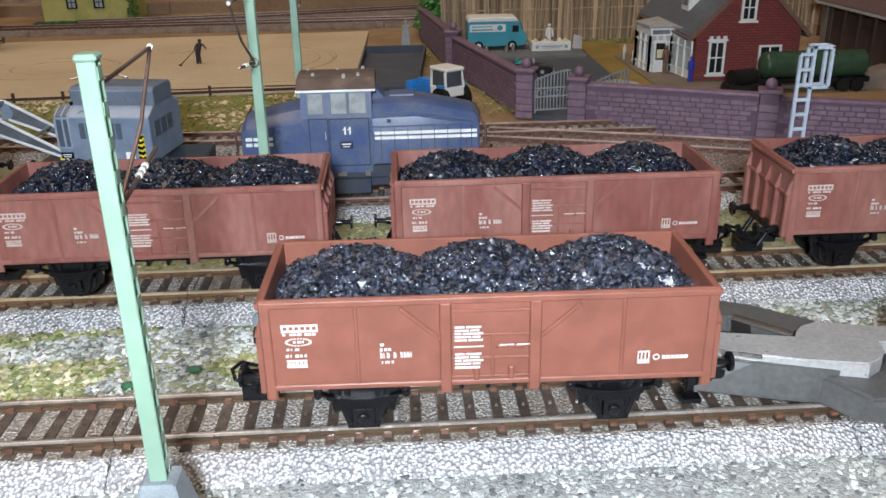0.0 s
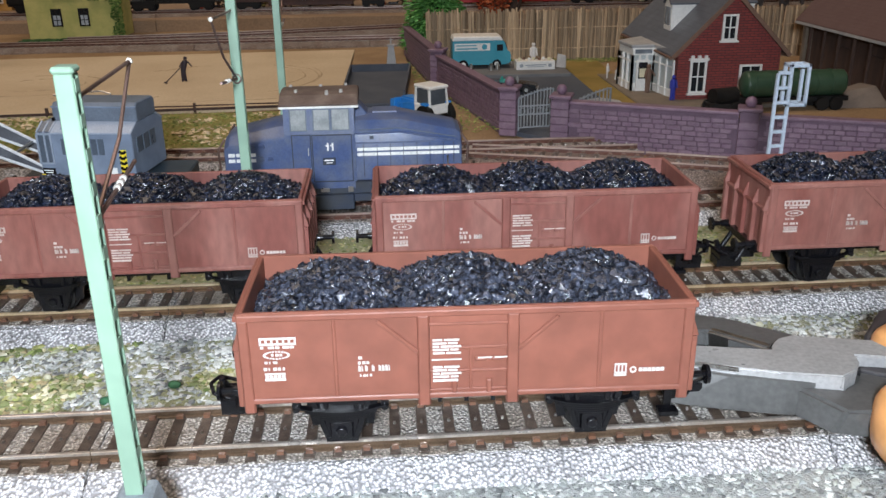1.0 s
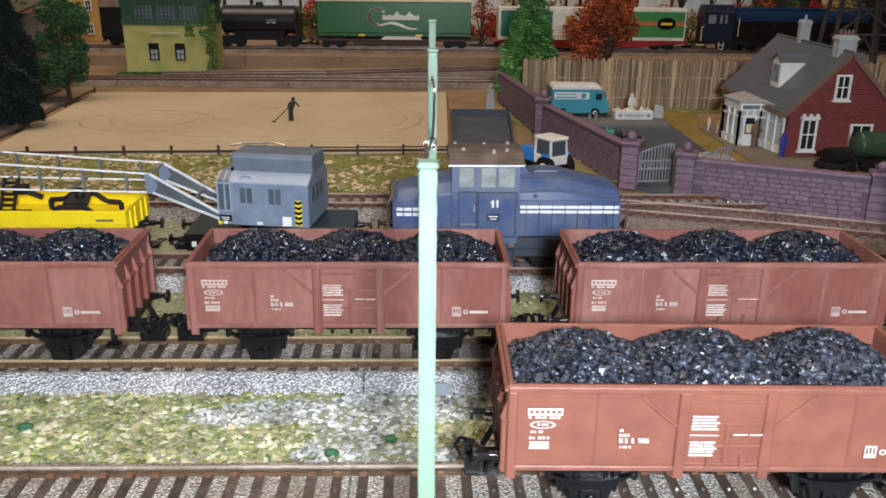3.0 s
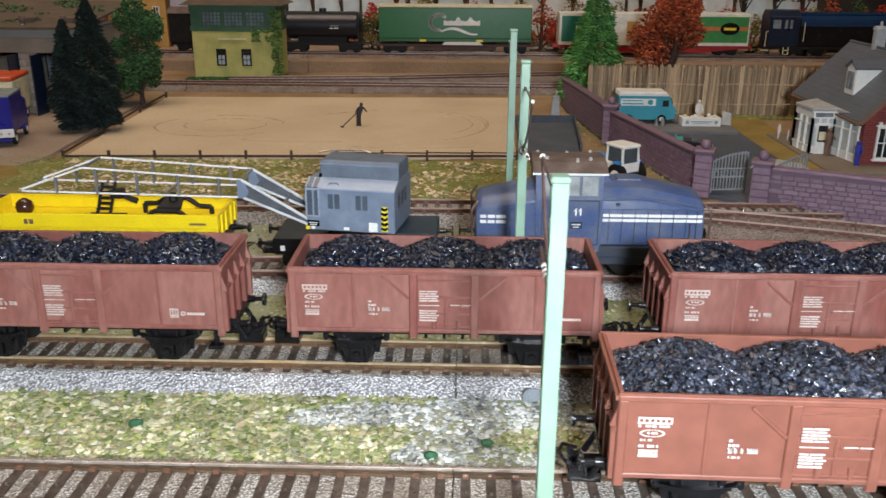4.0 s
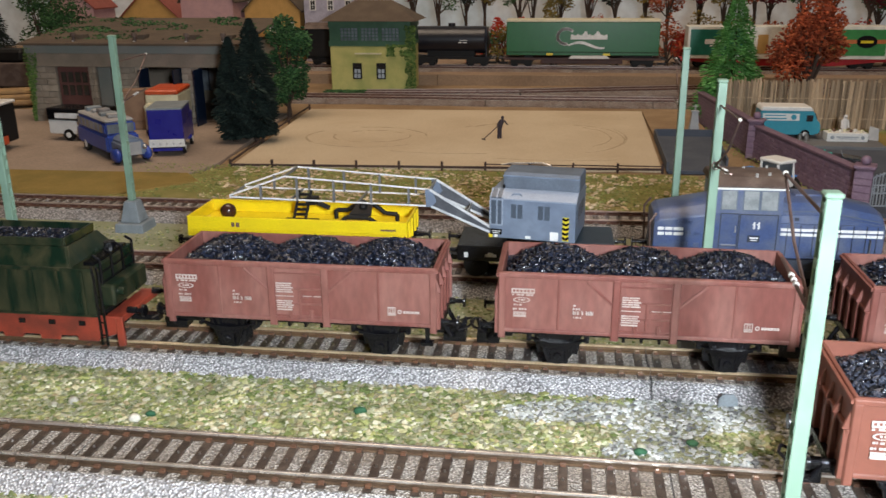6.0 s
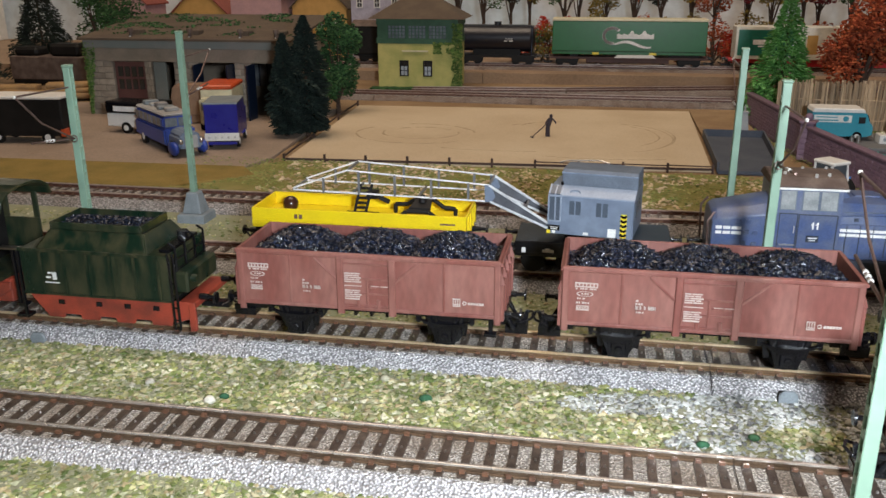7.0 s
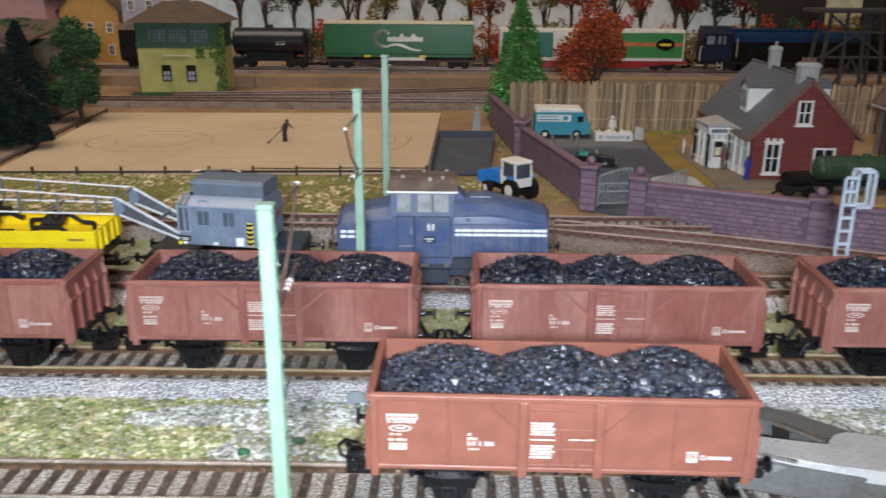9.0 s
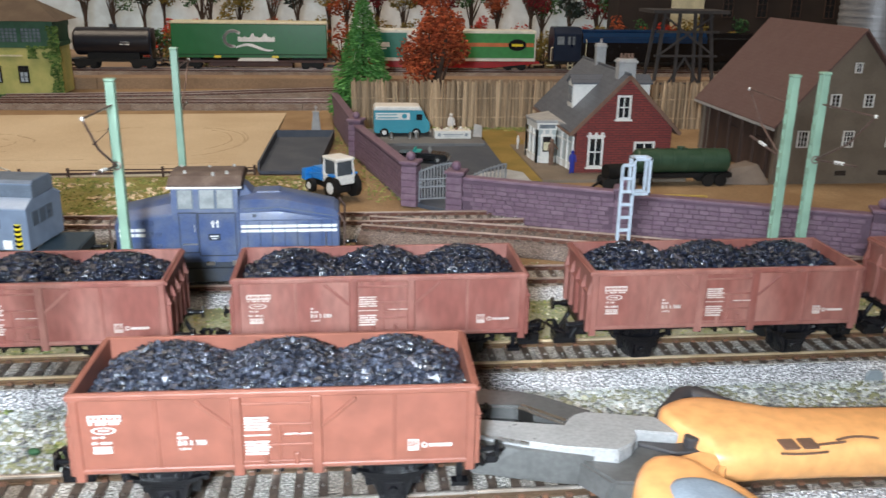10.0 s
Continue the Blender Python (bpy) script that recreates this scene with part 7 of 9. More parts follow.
for x in (0.014, 0.058, 0.067):
    for s in (-1, 1):
        part("wheel", Geo().tube((x, s * 0.0060, 0.0042), (x, s * 0.0088, 0.0042), 0.0042, n=18), BLACK_MATT, t, smooth=35)
part("manhole", Geo().tube((0.040, 0, 0.0245), (0.040, 0, 0.0262), 0.0026, n=12), TANK_GREEN, t, smooth=40)
t = thing("farm_engine", "dark rusty farm engine standing before a tank trailer", "machine", pose(0.2010, 0.5300, 0))
part("boiler", Geo().tube((-0.004, 0, 0.0110), (0.012, 0.004, 0.0110), 0.0052, n=16), BLACK_MATT, t, smooth=40)
part("chassis", Geo().box(-0.006, 0.014, -0.004, 0.008, 0.0035, 0.0070), BLACK_MATT, t, bevel=0.0004)
for x, y in ((-0.003, -0.005), (-0.003, 0.008), (0.010, -0.004), (0.010, 0.010)):
    part("wheel", Geo().tube((x, y - 0.001, 0.0040), (x, y + 0.001, 0.0040), 0.0040, n=14), BLACK_MATT, t, smooth=35)
part("drawbar", Geo().bar((-0.006, 0, 0.0050), (-0.018, -0.008, 0.0010), 0.0012, 0.0012), BLACK_MATT, t)
YELLOW_WOOD = material("yellow_wood", (0.40, 0.27, 0.07), rough=0.6)
t = thing("wooden_frame", "small yellow wooden hurdle lying on the earth", "frame", pose(0.2220, 0.4850, 0, 0, 0, -8))
for a, b in (((0, 0, 0.0008), (0.026, 0, 0.0008)), ((0, 0.014, 0.0008), (0.026, 0.014, 0.0008)), ((0, 0, 0.0065), (0.026, 0, 0.0065)), ((0, 0, 0), (0, 0, 0.007)), ((0.026, 0, 0), (0.026, 0, 0.007)), ((0, 0, 0.0065), (0.004, 0.014, 0.0008)), ((0.013, 0, 0), (0.013, 0, 0.007)), ((0.026, 0, 0.0008), (0.044, -0.008, 0.0008))):
    part("rail", Geo().bar(a, b, 0.0010, 0.0010, up=(0.1, 0.9, 0.3)), YELLOW_WOOD, t)
g = Geo()
v, f = chips(np.random.default_rng(21), np.array([(0.210 + 0.012 * math.cos(i * 2.4) * (i / 60), 0.478 + 0.010 * math.sin(i * 2.4) * (i / 60), 0.0006 + 0.0028 * (1 - i / 60)) for i in range(60)]), 0.002, 0.004)
me = fast_mesh("stone_heap", v, f)
me.materials.append(STONE)
tagged(new("stone_heap", me), "small heap of grey rubble stones", "rubble", kind="stuff")

# ---- the large barn-like house ----
t = thing("barn", "large barn with a steep brown tiled roof and small windows", "barn", pose(0.3170, 0.5350, 0))
BW, BD, BE, BR = 0.1020, 0.130, 0.0448, 0.1040
part("barn_wall", Geo().prism([(0.0, 0), (BW, 0), (BW, BE), (BW / 2, BR - 0.001), (0.0, BE)], "y", 0, 0.004).box(BW - 0.004, BW, 0.004, BD, 0, BE).box(0, BW, BD - 0.004, BD, 0, BE), BARN_WALL, t, "grey-brown rendered walls")
part("timber_wall", Geo().box(0.0060, 0.0090, 0.004, BD - 0.004, 0, BE), DARK_WOOD, t, "dark timber wall under the eaves")
for i in range(6):
    y = 0.012 + i * 0.021
    part("eaves_post", Geo().box(-0.0012, 0.0006, y - 0.0009, y + 0.0009, 0, BE - 0.002), DARK_WOOD, t)
for y0 in (0.02, 0.062):
    part("barn_door", Geo().box(0.0050, 0.0062, y0, y0 + 0.026, 0.0005, 0.0270), DARK_WOOD, t)
for s, x0 in ((-1, -0.0050), (1, BW + 0.0050)):
    slope = (BR - BE) / (BW / 2)
    z0 = BE - 0.0050 * slope
    g = Geo().hexa([(x0, -0.0045, z0), (BW / 2, -0.0045, BR), (BW / 2, BD + 0.004, BR), (x0, BD + 0.004, z0), (x0, -0.0045, z0 + 0.0018), (BW / 2, -0.0045, BR + 0.0018), (BW / 2, BD + 0.004, BR + 0.0018), (x0, BD + 0.004, z0 + 0.0018)])
    r = part("roof_slope", g, BARN_ROOF, t, "steep brown tiled roof slope")
    part("eaves_board", Geo().bar((x0, -0.004, z0), (x0, BD + 0.004, z0), 0.0014, 0.0018), STONE, r, "pale eaves board")
for x0, z0, w, h, b, r in ((0.0150, 0.0265, 0.0070, 0.0105, 3, 3), (0.0480, 0.0265, 0.0070, 0.0105, 3, 3), (0.0800, 0.0265, 0.0070, 0.0105, 3, 3), (0.0350, 0.0540, 0.0062, 0.0080, 2, 3), (0.0590, 0.0540, 0.0062, 0.0080, 2, 3), (0.0490, 0.0770, 0.0040, 0.0060, 2, 2)):
    house_window(t, x0, x0 + w, z0, z0 + h, bars=b, rows=r, sill=False, mat=WHITE_TRIM, trim=0.0005)
for x0 in (0.0460, 0.0780):
    part("cellar_window", Geo().box(x0, x0 + 0.0080, -0.0004, 0.0004, 0.0060, 0.0095), DARK_GLASS, t)
SHEETING = material("brown_sheeting", (0.13, 0.10, 0.08), (0.17, 0.135, 0.11), rough=0.8, s1=60, bump=0.3)
t = thing("tarpaulin_heap", "brown sheeted heap beside a barn", "heap", pose(0.3000, 0.5480, 0))
g = Geo().hexa([(-0.018, -0.012, 0), (0.016, -0.016, 0), (0.014, 0.020, 0), (-0.014, 0.018, 0), (-0.008, -0.004, 0.0100), (0.010, -0.006, 0.0130), (0.009, 0.012, 0.0120), (-0.004, 0.010, 0.0090)])
part("sheet", g, SHEETING, t, bevel=0.0006)

# ---- the sand arena ----
sheet("sand_arena", [(-0.352, 0.574), (-0.040, 0.590), (-0.034, 0.843), (-0.366, 0.828)], 0.0004, SAND, "levelled pale sand riding arena")
g = Geo()
marks = [(-0.275, 0.690, 0.052, 0.045, 2.6, 5.6), (-0.275, 0.690, 0.050, 0.043, 0.2, 1.9), (-0.272, 0.692, 0.033, 0.026, 3.0, 6.6), (-0.272, 0.692, 0.031, 0.025, 0.7, 2.4),
         (-0.105, 0.700, 0.045, 0.060, -1.3, 1.5), (-0.105, 0.705, 0.034, 0.046, -1.0, 1.2), (-0.108, 0.705, 0.050, 0.066, -0.7, 0.6), (-0.150, 0.735, 0.040, 0.030, 1.7, 2.9),
         (-0.155, 0.725, 0.046, 0.036, 1.8, 2.7), (-0.200, 0.640, 0.050, 0.012, 3.6, 5.4), (-0.120, 0.625, 0.060, 0.014, 3.9, 5.7)]
for cx, cy, rx, ry, a0, a1 in marks:
    n = 40
    pts = []
    for i in range(n + 1):
        u = a0 + (a1 - a0) * i / n
        wob = 1 + 0.05 * noise.noise(Vector((u * 2.3, cx * 90, cy * 70)))
        pts.append((cx + rx * wob * math.cos(u), cy + ry * wob * math.sin(u), 0.00005 + 0.0004 * noise.noise(Vector((u * 6, cx * 50, 3)))))
    g.wire([(px, py, pz - 0.0010) for px, py, pz in pts], 0.0016, n=7)
SAND_DARK = material("raked_sand", (0.40, 0.31, 0.20), rough=0.9, s1=40, bump=0.3, spec=0.2)
tagged(part("hoof_tracks", g, SAND_DARK), "faint raked rings trodden in the sand", "tracks", kind="stuff")
t = thing("arena_fence", "low dark wooden fence along a sand arena", "fence", pose(0, 0, 0))
fence_line = [(-0.352 + i * 0.0312, 0.571 + i * 0.0016) for i in range(11)]
for x, y in fence_line:
    part("post", Geo().box(x - 0.0008, x + 0.0008, y - 0.0008, y + 0.0008, -0.003, 0.0050), DARK_WOOD, t)
for a, b in list(zip(fence_line, fence_line[1:]))[6:]:
    part("rail", Geo().bar((a[0], a[1], 0.0034), (b[0], b[1], 0.0030), 0.0006, 0.0008), DARK_WOOD, t)
side = [(-0.352, 0.571), (-0.358, 0.660), (-0.364, 0.750), (-0.367, 0.828)]
for a, b in zip(side, side[1:]):
    part("rail", Geo().bar((a[0], a[1], 0.0030), (b[0], b[1], 0.0030), 0.0009, 0.0014), DARK_WOOD, t)
    part("post", Geo().box(b[0] - 0.0008, b[0] + 0.0008, b[1] - 0.0008, b[1] + 0.0008, -0.003, 0.0050), DARK_WOOD, t)
part("kick_board", Geo().bar((-0.352, 0.5725, 0.0006), (-0.040, 0.5885, 0.0006), 0.0010, 0.0016), DARK_WOOD, t)
f = figure("figurine", -0.1630, 0.6920, 0.0004, 0.0190, FIG_DARK, "tiny dark model figure with a rake on the sand", 0.10, 0.002, 15)
t = thing("rake", "tiny dark rake held over the sand", "rake", pose(-0.1635, 0.6900, 0.0004))
part("handle", Geo().bar((-0.012, -0.006, 0.0006), (0.001, 0.0, 0.0125), 0.0006, 0.0006), FIG_DARK, t)
part("head", Geo().bar((-0.0135, -0.0040, 0.0006), (-0.0105, -0.0080, 0.0006), 0.0007, 0.0009), FIG_DARK, t)

cover("verge_rocks", 3400, -0.340, 0.000, 0.478, 0.566, 0.0014, 0.0046, ROCK_MIX, "crumbly brown rocks and dry tufts on a bank", lambda a, b: noise.noise(Vector((a * 25, b * 40, 5))) > -0.12, z=0.0)
sheet("verge_bank", [(-0.42, 0.474), (0.0, 0.474), (-0.02, 0.574), (-0.352, 0.568)], 0.0001, GRASS_SOIL, "mossy green bank beside a sand arena")
cover("verge_moss", 12000, -0.420, 0.000, 0.472, 0.573, 0.0008, 0.0024, VERGE_MIX, "green flock along a bank", lambda a, b: noise.noise(Vector((a * 25, b * 40, 5))) < 0.1 or b > 0.545, z=-0.0004)
cover("wall_foot_grass", 2500, -0.006, 0.060, 0.500, 0.800, 0.0008, 0.0024, VERGE_MIX, "green flock at a wall's foot", lambda a, b: abs(a - (0.052 - (b - 0.5) * 0.135)) < 0.014, z=-0.0004)
cover("fence_foot_grass", 2500, 0.030, 0.300, 0.735, 0.757, 0.0008, 0.0026, VERGE_MIX, "green flock at a reed fence's foot", z=0.0004)
sheet("ochre_strip", [(-0.95, 0.478), (-0.40, 0.478), (-0.355, 0.520), (-0.372, 0.543), (-0.95, 0.530)], 0.0010, OCHRE, "ochre grass strip beside a track")
sheet("depot_yard", [(-1.0, 0.531), (-0.372, 0.544), (-0.364, 0.58), (-0.380, 0.80), (-1.0, 0.80)], 0.0006, DEPOT_YARD, "dusty brown paved depot yard")
sheet("coal_pit", [(-0.037, 0.585), (0.006, 0.585), (0.014, 0.712), (-0.034, 0.712)], 0.0012, TARMAC, "dark coal yard floor between low walls")
t = thing("coal_bunker", "low dark sleeper-walled coal bunker", "bunker", pose(0, 0, 0))
for a, b in (((-0.037, 0.585), (-0.034, 0.712)), ((-0.034, 0.712), (0.014, 0.712)), ((0.014, 0.712), (0.006, 0.600))):
    part("side_board", Geo().bar((*a, 0.0035), (*b, 0.0035), 0.0014, 0.0070), TARMAC, t)
sheet("wayside_earth", [(-0.034, 0.714), (0.014, 0.714), (0.012, 0.84), (-0.034, 0.843)], 0.0008, EARTH, "rusty brown wayside earth")
t = thing("stone_monument", "small grey stone obelisk on a stepped plinth", "monument", pose(-0.0010, 0.7220, 0.0008))
part("plinth", Geo().box(-0.006, 0.006, -0.005, 0.005, 0, 0.0030), STONE, t, bevel=0.0004)
part("shaft", Geo().hexa([(-0.0042, -0.0036, 0.003), (0.0042, -0.0036, 0.003), (0.0042, 0.0036, 0.003), (-0.0042, 0.0036, 0.003), (-0.0024, -0.0022, 0.0190), (0.0024, -0.0022, 0.0190), (0.0024, 0.0022, 0.0190), (-0.0024, 0.0022, 0.0190)]), STONE, t, bevel=0.0004)
part("cap", Geo().box(-0.0030, 0.0030, -0.0028, 0.0028, 0.0190, 0.0205).tube((0, 0, 0.0205), (0, 0, 0.0260), 0.0008, 0.0004, n=6).bar((-0.0022, 0, 0.0240), (0.0022, 0, 0.0240), 0.0006, 0.0006), STONE, t, bevel=0.0001)

# ---- tractor ----
t = thing("tractor", "blue farm tractor with a white cab and front loader", "tractor", pose(0.0172, 0.5200, 0.0, 0, 0, -56) @ Matrix.Scale(1.06, 4))
part("bonnet", Geo().box(-0.0200, -0.0020, -0.0042, 0.0042, 0.0070, 0.0150), TRACTOR_BLUE, t, bevel=0.0010, segments=2)
part("chassis", Geo().box(-0.0180, 0.0120, -0.0036, 0.0036, 0.0040, 0.0075), BLACK_MATT, t, bevel=0.0003)
TRACTOR_PANE = material("tractor_pane", (0.07, 0.08, 0.09), rough=0.45, bump=0, spec=0.3)
cab = part("cab_frame", Geo().box(-0.0028, 0.0120, -0.0068, 0.0068, 0.0085, 0.0140), WHITE_TRIM, t, bevel=0.0006)
g = Geo()
for x in (-0.0022, 0.0112):
    for y in (-0.0062, 0.0062):
        g.bar((x, y, 0.0128), (x * 0.9, y * 0.92, 0.0225), 0.0011, 0.0011, up=(0, 1, 0))
part("cab_pillar", g, WHITE_TRIM, cab)
part("cab_roof", Geo().box(-0.0036, 0.0122, -0.0066, 0.0066, 0.0225, 0.0245), WHITE_TRIM, cab, "white cab roof", bevel=0.0007)
part("cab_glass", Geo().box(-0.0018, 0.0106, -0.0056, 0.0056, 0.0138, 0.0225), TRACTOR_PANE, cab)
part("loader_bucket", Geo().prism([(-0.0262, 0.0060), (-0.0215, 0.0060), (-0.0210, 0.0140), (-0.0255, 0.0128)], "y", -0.0075, 0.0075), TRACTOR_BLUE, t, bevel=0.0004)
part("loader_arm", Geo().bar((-0.0235, -0.0055, 0.0100), (-0.0040, -0.0055, 0.0130), 0.0010, 0.0012).bar((-0.0235, 0.0055, 0.0100), (-0.0040, 0.0055, 0.0130), 0.0010, 0.0012), TRACTOR_BLUE, t)
for x, r in ((-0.0150, 0.0042), (0.0085, 0.0070)):
    for s in (-1, 1):
        w = part("wheel", Geo().tube((x, s * 0.0058, r), (x, s * 0.0090, r), r, n=20), BLACK_MATT, t, smooth=35)
        part("rim", Geo().tube((x, s * 0.0090, r), (x, s * 0.0093, r), r * 0.5, n=14), WHITE_TRIM, w)
g = Geo().box(0.0060, 0.0110, -0.0090, -0.0050, 0.0140, 0.0150).box(0.0060, 0.0110, 0.0050, 0.0090, 0.0140, 0.0150)
part("mudguard", g, TRACTOR_BLUE, t)

# ---- locomotive depot ----
t = thing("engine_shed", "old masonry engine shed with open bays and a mossy roof", "engine shed", pose(-0.6070, 0.7350, 0))
SW, SD = 0.2010, 0.120
piers = [(0.0, 0.0250), (0.0580, 0.0650), (0.0880, 0.1130), (0.1490, 0.1650), (0.1960, SW)]
for x0, x1 in piers:
    pier = part("pier", Geo().box(x0 + 0.0005, x1 - 0.0005, 0.0006, 0.010, 0, 0.0520), DEPOT_WALL, t)
    for i in range(9):
        cut = x0 + (x1 - x0) * (0.36 if i % 2 else 0.62)
        for p0, p1 in ((x0, cut - 0.0002), (cut + 0.0002, x1)):
            part("stone_block", Geo().box(p0, p1, -0.0004, 0.0020, i * 0.00578 + 0.0002, i * 0.00578 + 0.0055), DEPOT_STONE, pier, bevel=0.0003)
beam = part("beam", Geo().box(-0.001, SW + 0.001, -0.0010, 0.0105, 0.0520, 0.0640), DEPOT_WALL, t)
part("cornice", Geo().box(-0.002, SW + 0.002, -0.0030, 0.0100, 0.0640, 0.0715), DEPOT_BEAM, t, "grey-green concrete cornice", bevel=0.0005)
part("shed_wall", Geo().box(0, 0.004, 0.010, SD, 0, 0.0700).box(SW - 0.004, SW, 0.010, SD, 0, 0.0700).box(0.004, SW - 0.004, SD - 0.004, SD, 0, 0.0700), DEPOT_WALL, t)
part("shed_floor", Geo().box(0.004, SW - 0.004, 0.010, SD - 0.004, 0.0004, 0.0012), DEPOT_YARD, t)
roof = part("roof", Geo().hexa([(-0.006, -0.006, 0.0715), (SW + 0.006, -0.006, 0.0715), (SW + 0.006, SD + 0.004, 0.0860), (-0.006, SD + 0.004, 0.0860), (-0.006, -0.006, 0.0735), (SW + 0.006, -0.006, 0.0735), (SW + 0.006, SD + 0.004, 0.0885), (-0.006, SD + 0.004, 0.0885)]), BROWN_ROOF, t, "brown felted roof")
d = part("bay_door", Geo().box(0.0255, 0.0575, 0.0030, 0.0045, 0.0004, 0.0510), DOOR_RED, t, "closed dull red shed door")
g = Geo()
for r in range(2):
    for c in range(4):
        g.box(0.0285 + c * 0.0070, 0.0335 + c * 0.0070, 0.0024, 0.0032, 0.0250 + r * 0.0120, 0.0345 + r * 0.0120)
part("door_panes", g, DARK_GLASS, d)
part("bay_door", Geo().box(0.0655, 0.0780, 0.0030, 0.0045, 0.0004, 0.0510), DEPOT_BEAM, t, "half-closed grey shed door")
for x0, x1 in ((0.1140, 0.1480), (0.1660, 0.1950)):
    w = part("rear_window", Geo().box(x0 + 0.003, x1 - 0.003, SD - 0.0060, SD - 0.0045, 0.0150, 0.0480), GLASS, t, "pale grimy window")
    f = Geo()
    for i in range(4):
        c = x0 + 0.003 + (x1 - x0 - 0.006) * i / 3
        f.box(c - 0.0006, c + 0.0006, SD - 0.0068, SD - 0.0060, 0.0150, 0.0480)
    part("glazing_bar", f, NAVY, w)
    for xx in (x0, x1 - 0.0012):
        part("door_leaf", Geo().box(xx, xx + 0.0012, -0.0150, 0.0040, 0.0004, 0.0510), NAVY, t, "dark blue folded door leaf")
for x in (0.045, 0.105, 0.155, 0.190):
    v = part("roof_vent", Geo().box(x - 0.005, x + 0.005, 0.012, 0.024, 0.0735, 0.0800), BROWN_ROOF, roof, bevel=0.0005)
    part("vent_pipe", Geo().tube((x, 0.004, 0.0735), (x, 0.004, 0.0790), 0.0022, 0.0012, n=10).tube((x, 0.004, 0.0790), (x, 0.004, 0.0822), 0.0030, 0.0024, n=10), LOCO_ROOF, roof, smooth=40)
    part("vent_tip", Geo().tube((x, 0.0035, 0.0736), (x, 0.0035, 0.0752), 0.0017, 0.0015, n=8), WHITE_TRIM, roof, "pale pipe stub")
r2 = np.random.default_rng(31)
k = 2600
mx, my = r2.uniform(-0.004, 0.200, k), r2.uniform(0.012, 0.122, k)
keep = np.array([noise.noise(Vector((a * 30, b * 40, 2))) > 0.05 + (0.15 if a > 0.09 else -0.1) for a, b in zip(mx, my)])
v, f = chips(r2, np.stack([mx[keep] - 0.607, my[keep] + 0.735, 0.0745 + (my[keep]) * 0.121], 1), 0.0012, 0.0034)
me = fast_mesh("roof_moss", v, f)
me.materials.append(LEAF_MID)
tagged(new("roof_moss", me), "patches of moss and weeds on a shed roof", "moss", kind="stuff")
k = 4200
my, mz = r2.uniform(-0.004, 0.05, k), r2.uniform(0, 0.070, k)
v, f = chips(r2, np.stack([-0.6085 + r2.uniform(-0.002, 0.012, k) * (mz / 0.07), 0.7330 + my * 0.3, mz], 1), 0.0012, 0.0030)
me = fast_mesh("ivy", v, f)
me.materials.append(LEAF_IVY)
tagged(new("ivy", me), "green ivy climbing a shed corner", "ivy", kind="stuff")


def wheels(t, xs, half, r, mat=None):
    for x in xs:
        for s in (-1, 1):
            w = part("wheel", Geo().tube((x, s * (half - 0.0022), r), (x, s * half, r), r, n=16), BLACK_MATT, t, smooth=35)
            part("hub_cap", Geo().tube((x, s * half, r), (x, s * (half + 0.0003), r), r * 0.5, n=10), mat or WHITE_TRIM, w)


t = thing("sales_trailer", "small white trailer with a black top and white lettering bar", "trailer", pose(-0.5130, 0.6560, 0.0006, 0, 0, -6) @ Matrix.Scale(1.36, 4))
part("body", Geo().box(-0.0200, 0.0180, -0.0080, 0.0080, 0.0040, 0.0125), WHITE_TRIM, t, bevel=0.0006)
top = part("top", Geo().box(-0.0205, 0.0185, -0.0085, 0.0085, 0.0125, 0.0200), BLACK, t, "glossy black top", bevel=0.0008)
part("name_bar", Geo().box(-0.0140, 0.0100, -0.0089, -0.0085, 0.0140, 0.0172), WHITE, top, "white lettering reduced to a bar")
wheels(t, (-0.006,), 0.0085, 0.0036)
part("drawbar", Geo().bar((0.018, 0, 0.0045), (0.027, 0, 0.0040), 0.0010, 0.0010), BLACK, t)

TARPAULIN_GREY = material("grey_bundle", (0.20, 0.19, 0.20), (0.30, 0.29, 0.28), rough=0.8, s1=200, bump=0.3)
t = thing("old_coach", "blue old-fashioned motor coach with a long grey bonnet", "coach", pose(-0.4525, 0.5946, 0.0006, 0, 0, -43) @ Matrix.Scale(1.25, 4))
part("body", Geo().box(-0.0420, 0.0130, -0.0100, 0.0100, 0.0045, 0.0150), COACH_BLUE, t, bevel=0.0012, segments=2)
part("upper_body", Geo().box(-0.0415, 0.0110, -0.0095, 0.0095, 0.0150, 0.0220), COACH_BLUE, t, bevel=0.0012, segments=2)
part("roof", Geo().box(-0.0410, 0.0105, -0.0090, 0.0090, 0.0220, 0.0240), STONE, t, "pale grey roof with a load", bevel=0.0010)
for i, (x, w, h) in enumerate(((-0.034, 0.0050, 0.0028), (-0.026, 0.0040, 0.0020), (-0.018, 0.0060, 0.0032), (-0.008, 0.0045, 0.0022), (0.002, 0.0040, 0.0026))):
    part("roof_load", Geo().box(x - w / 2, x + w / 2, -0.0055 + 0.0012 * (i % 3), 0.0040 + 0.0010 * (i % 2), 0.0238, 0.0240 + h), (MAST_BASE, STONE, TARPAULIN_GREY)[i % 3], t, bevel=0.0006)
for i in range(6):
    part("side_window", Geo().box(-0.0395 + i * 0.0080, -0.0330 + i * 0.0080, -0.0097, -0.0094, 0.0160, 0.0210), GLASS, t)
part("windscreen", Geo().box(0.0109, 0.0113, -0.0080, -0.0004, 0.0158, 0.0212).box(0.0109, 0.0113, 0.0004, 0.0080, 0.0158, 0.0212), GLASS, t, "split windscreen")
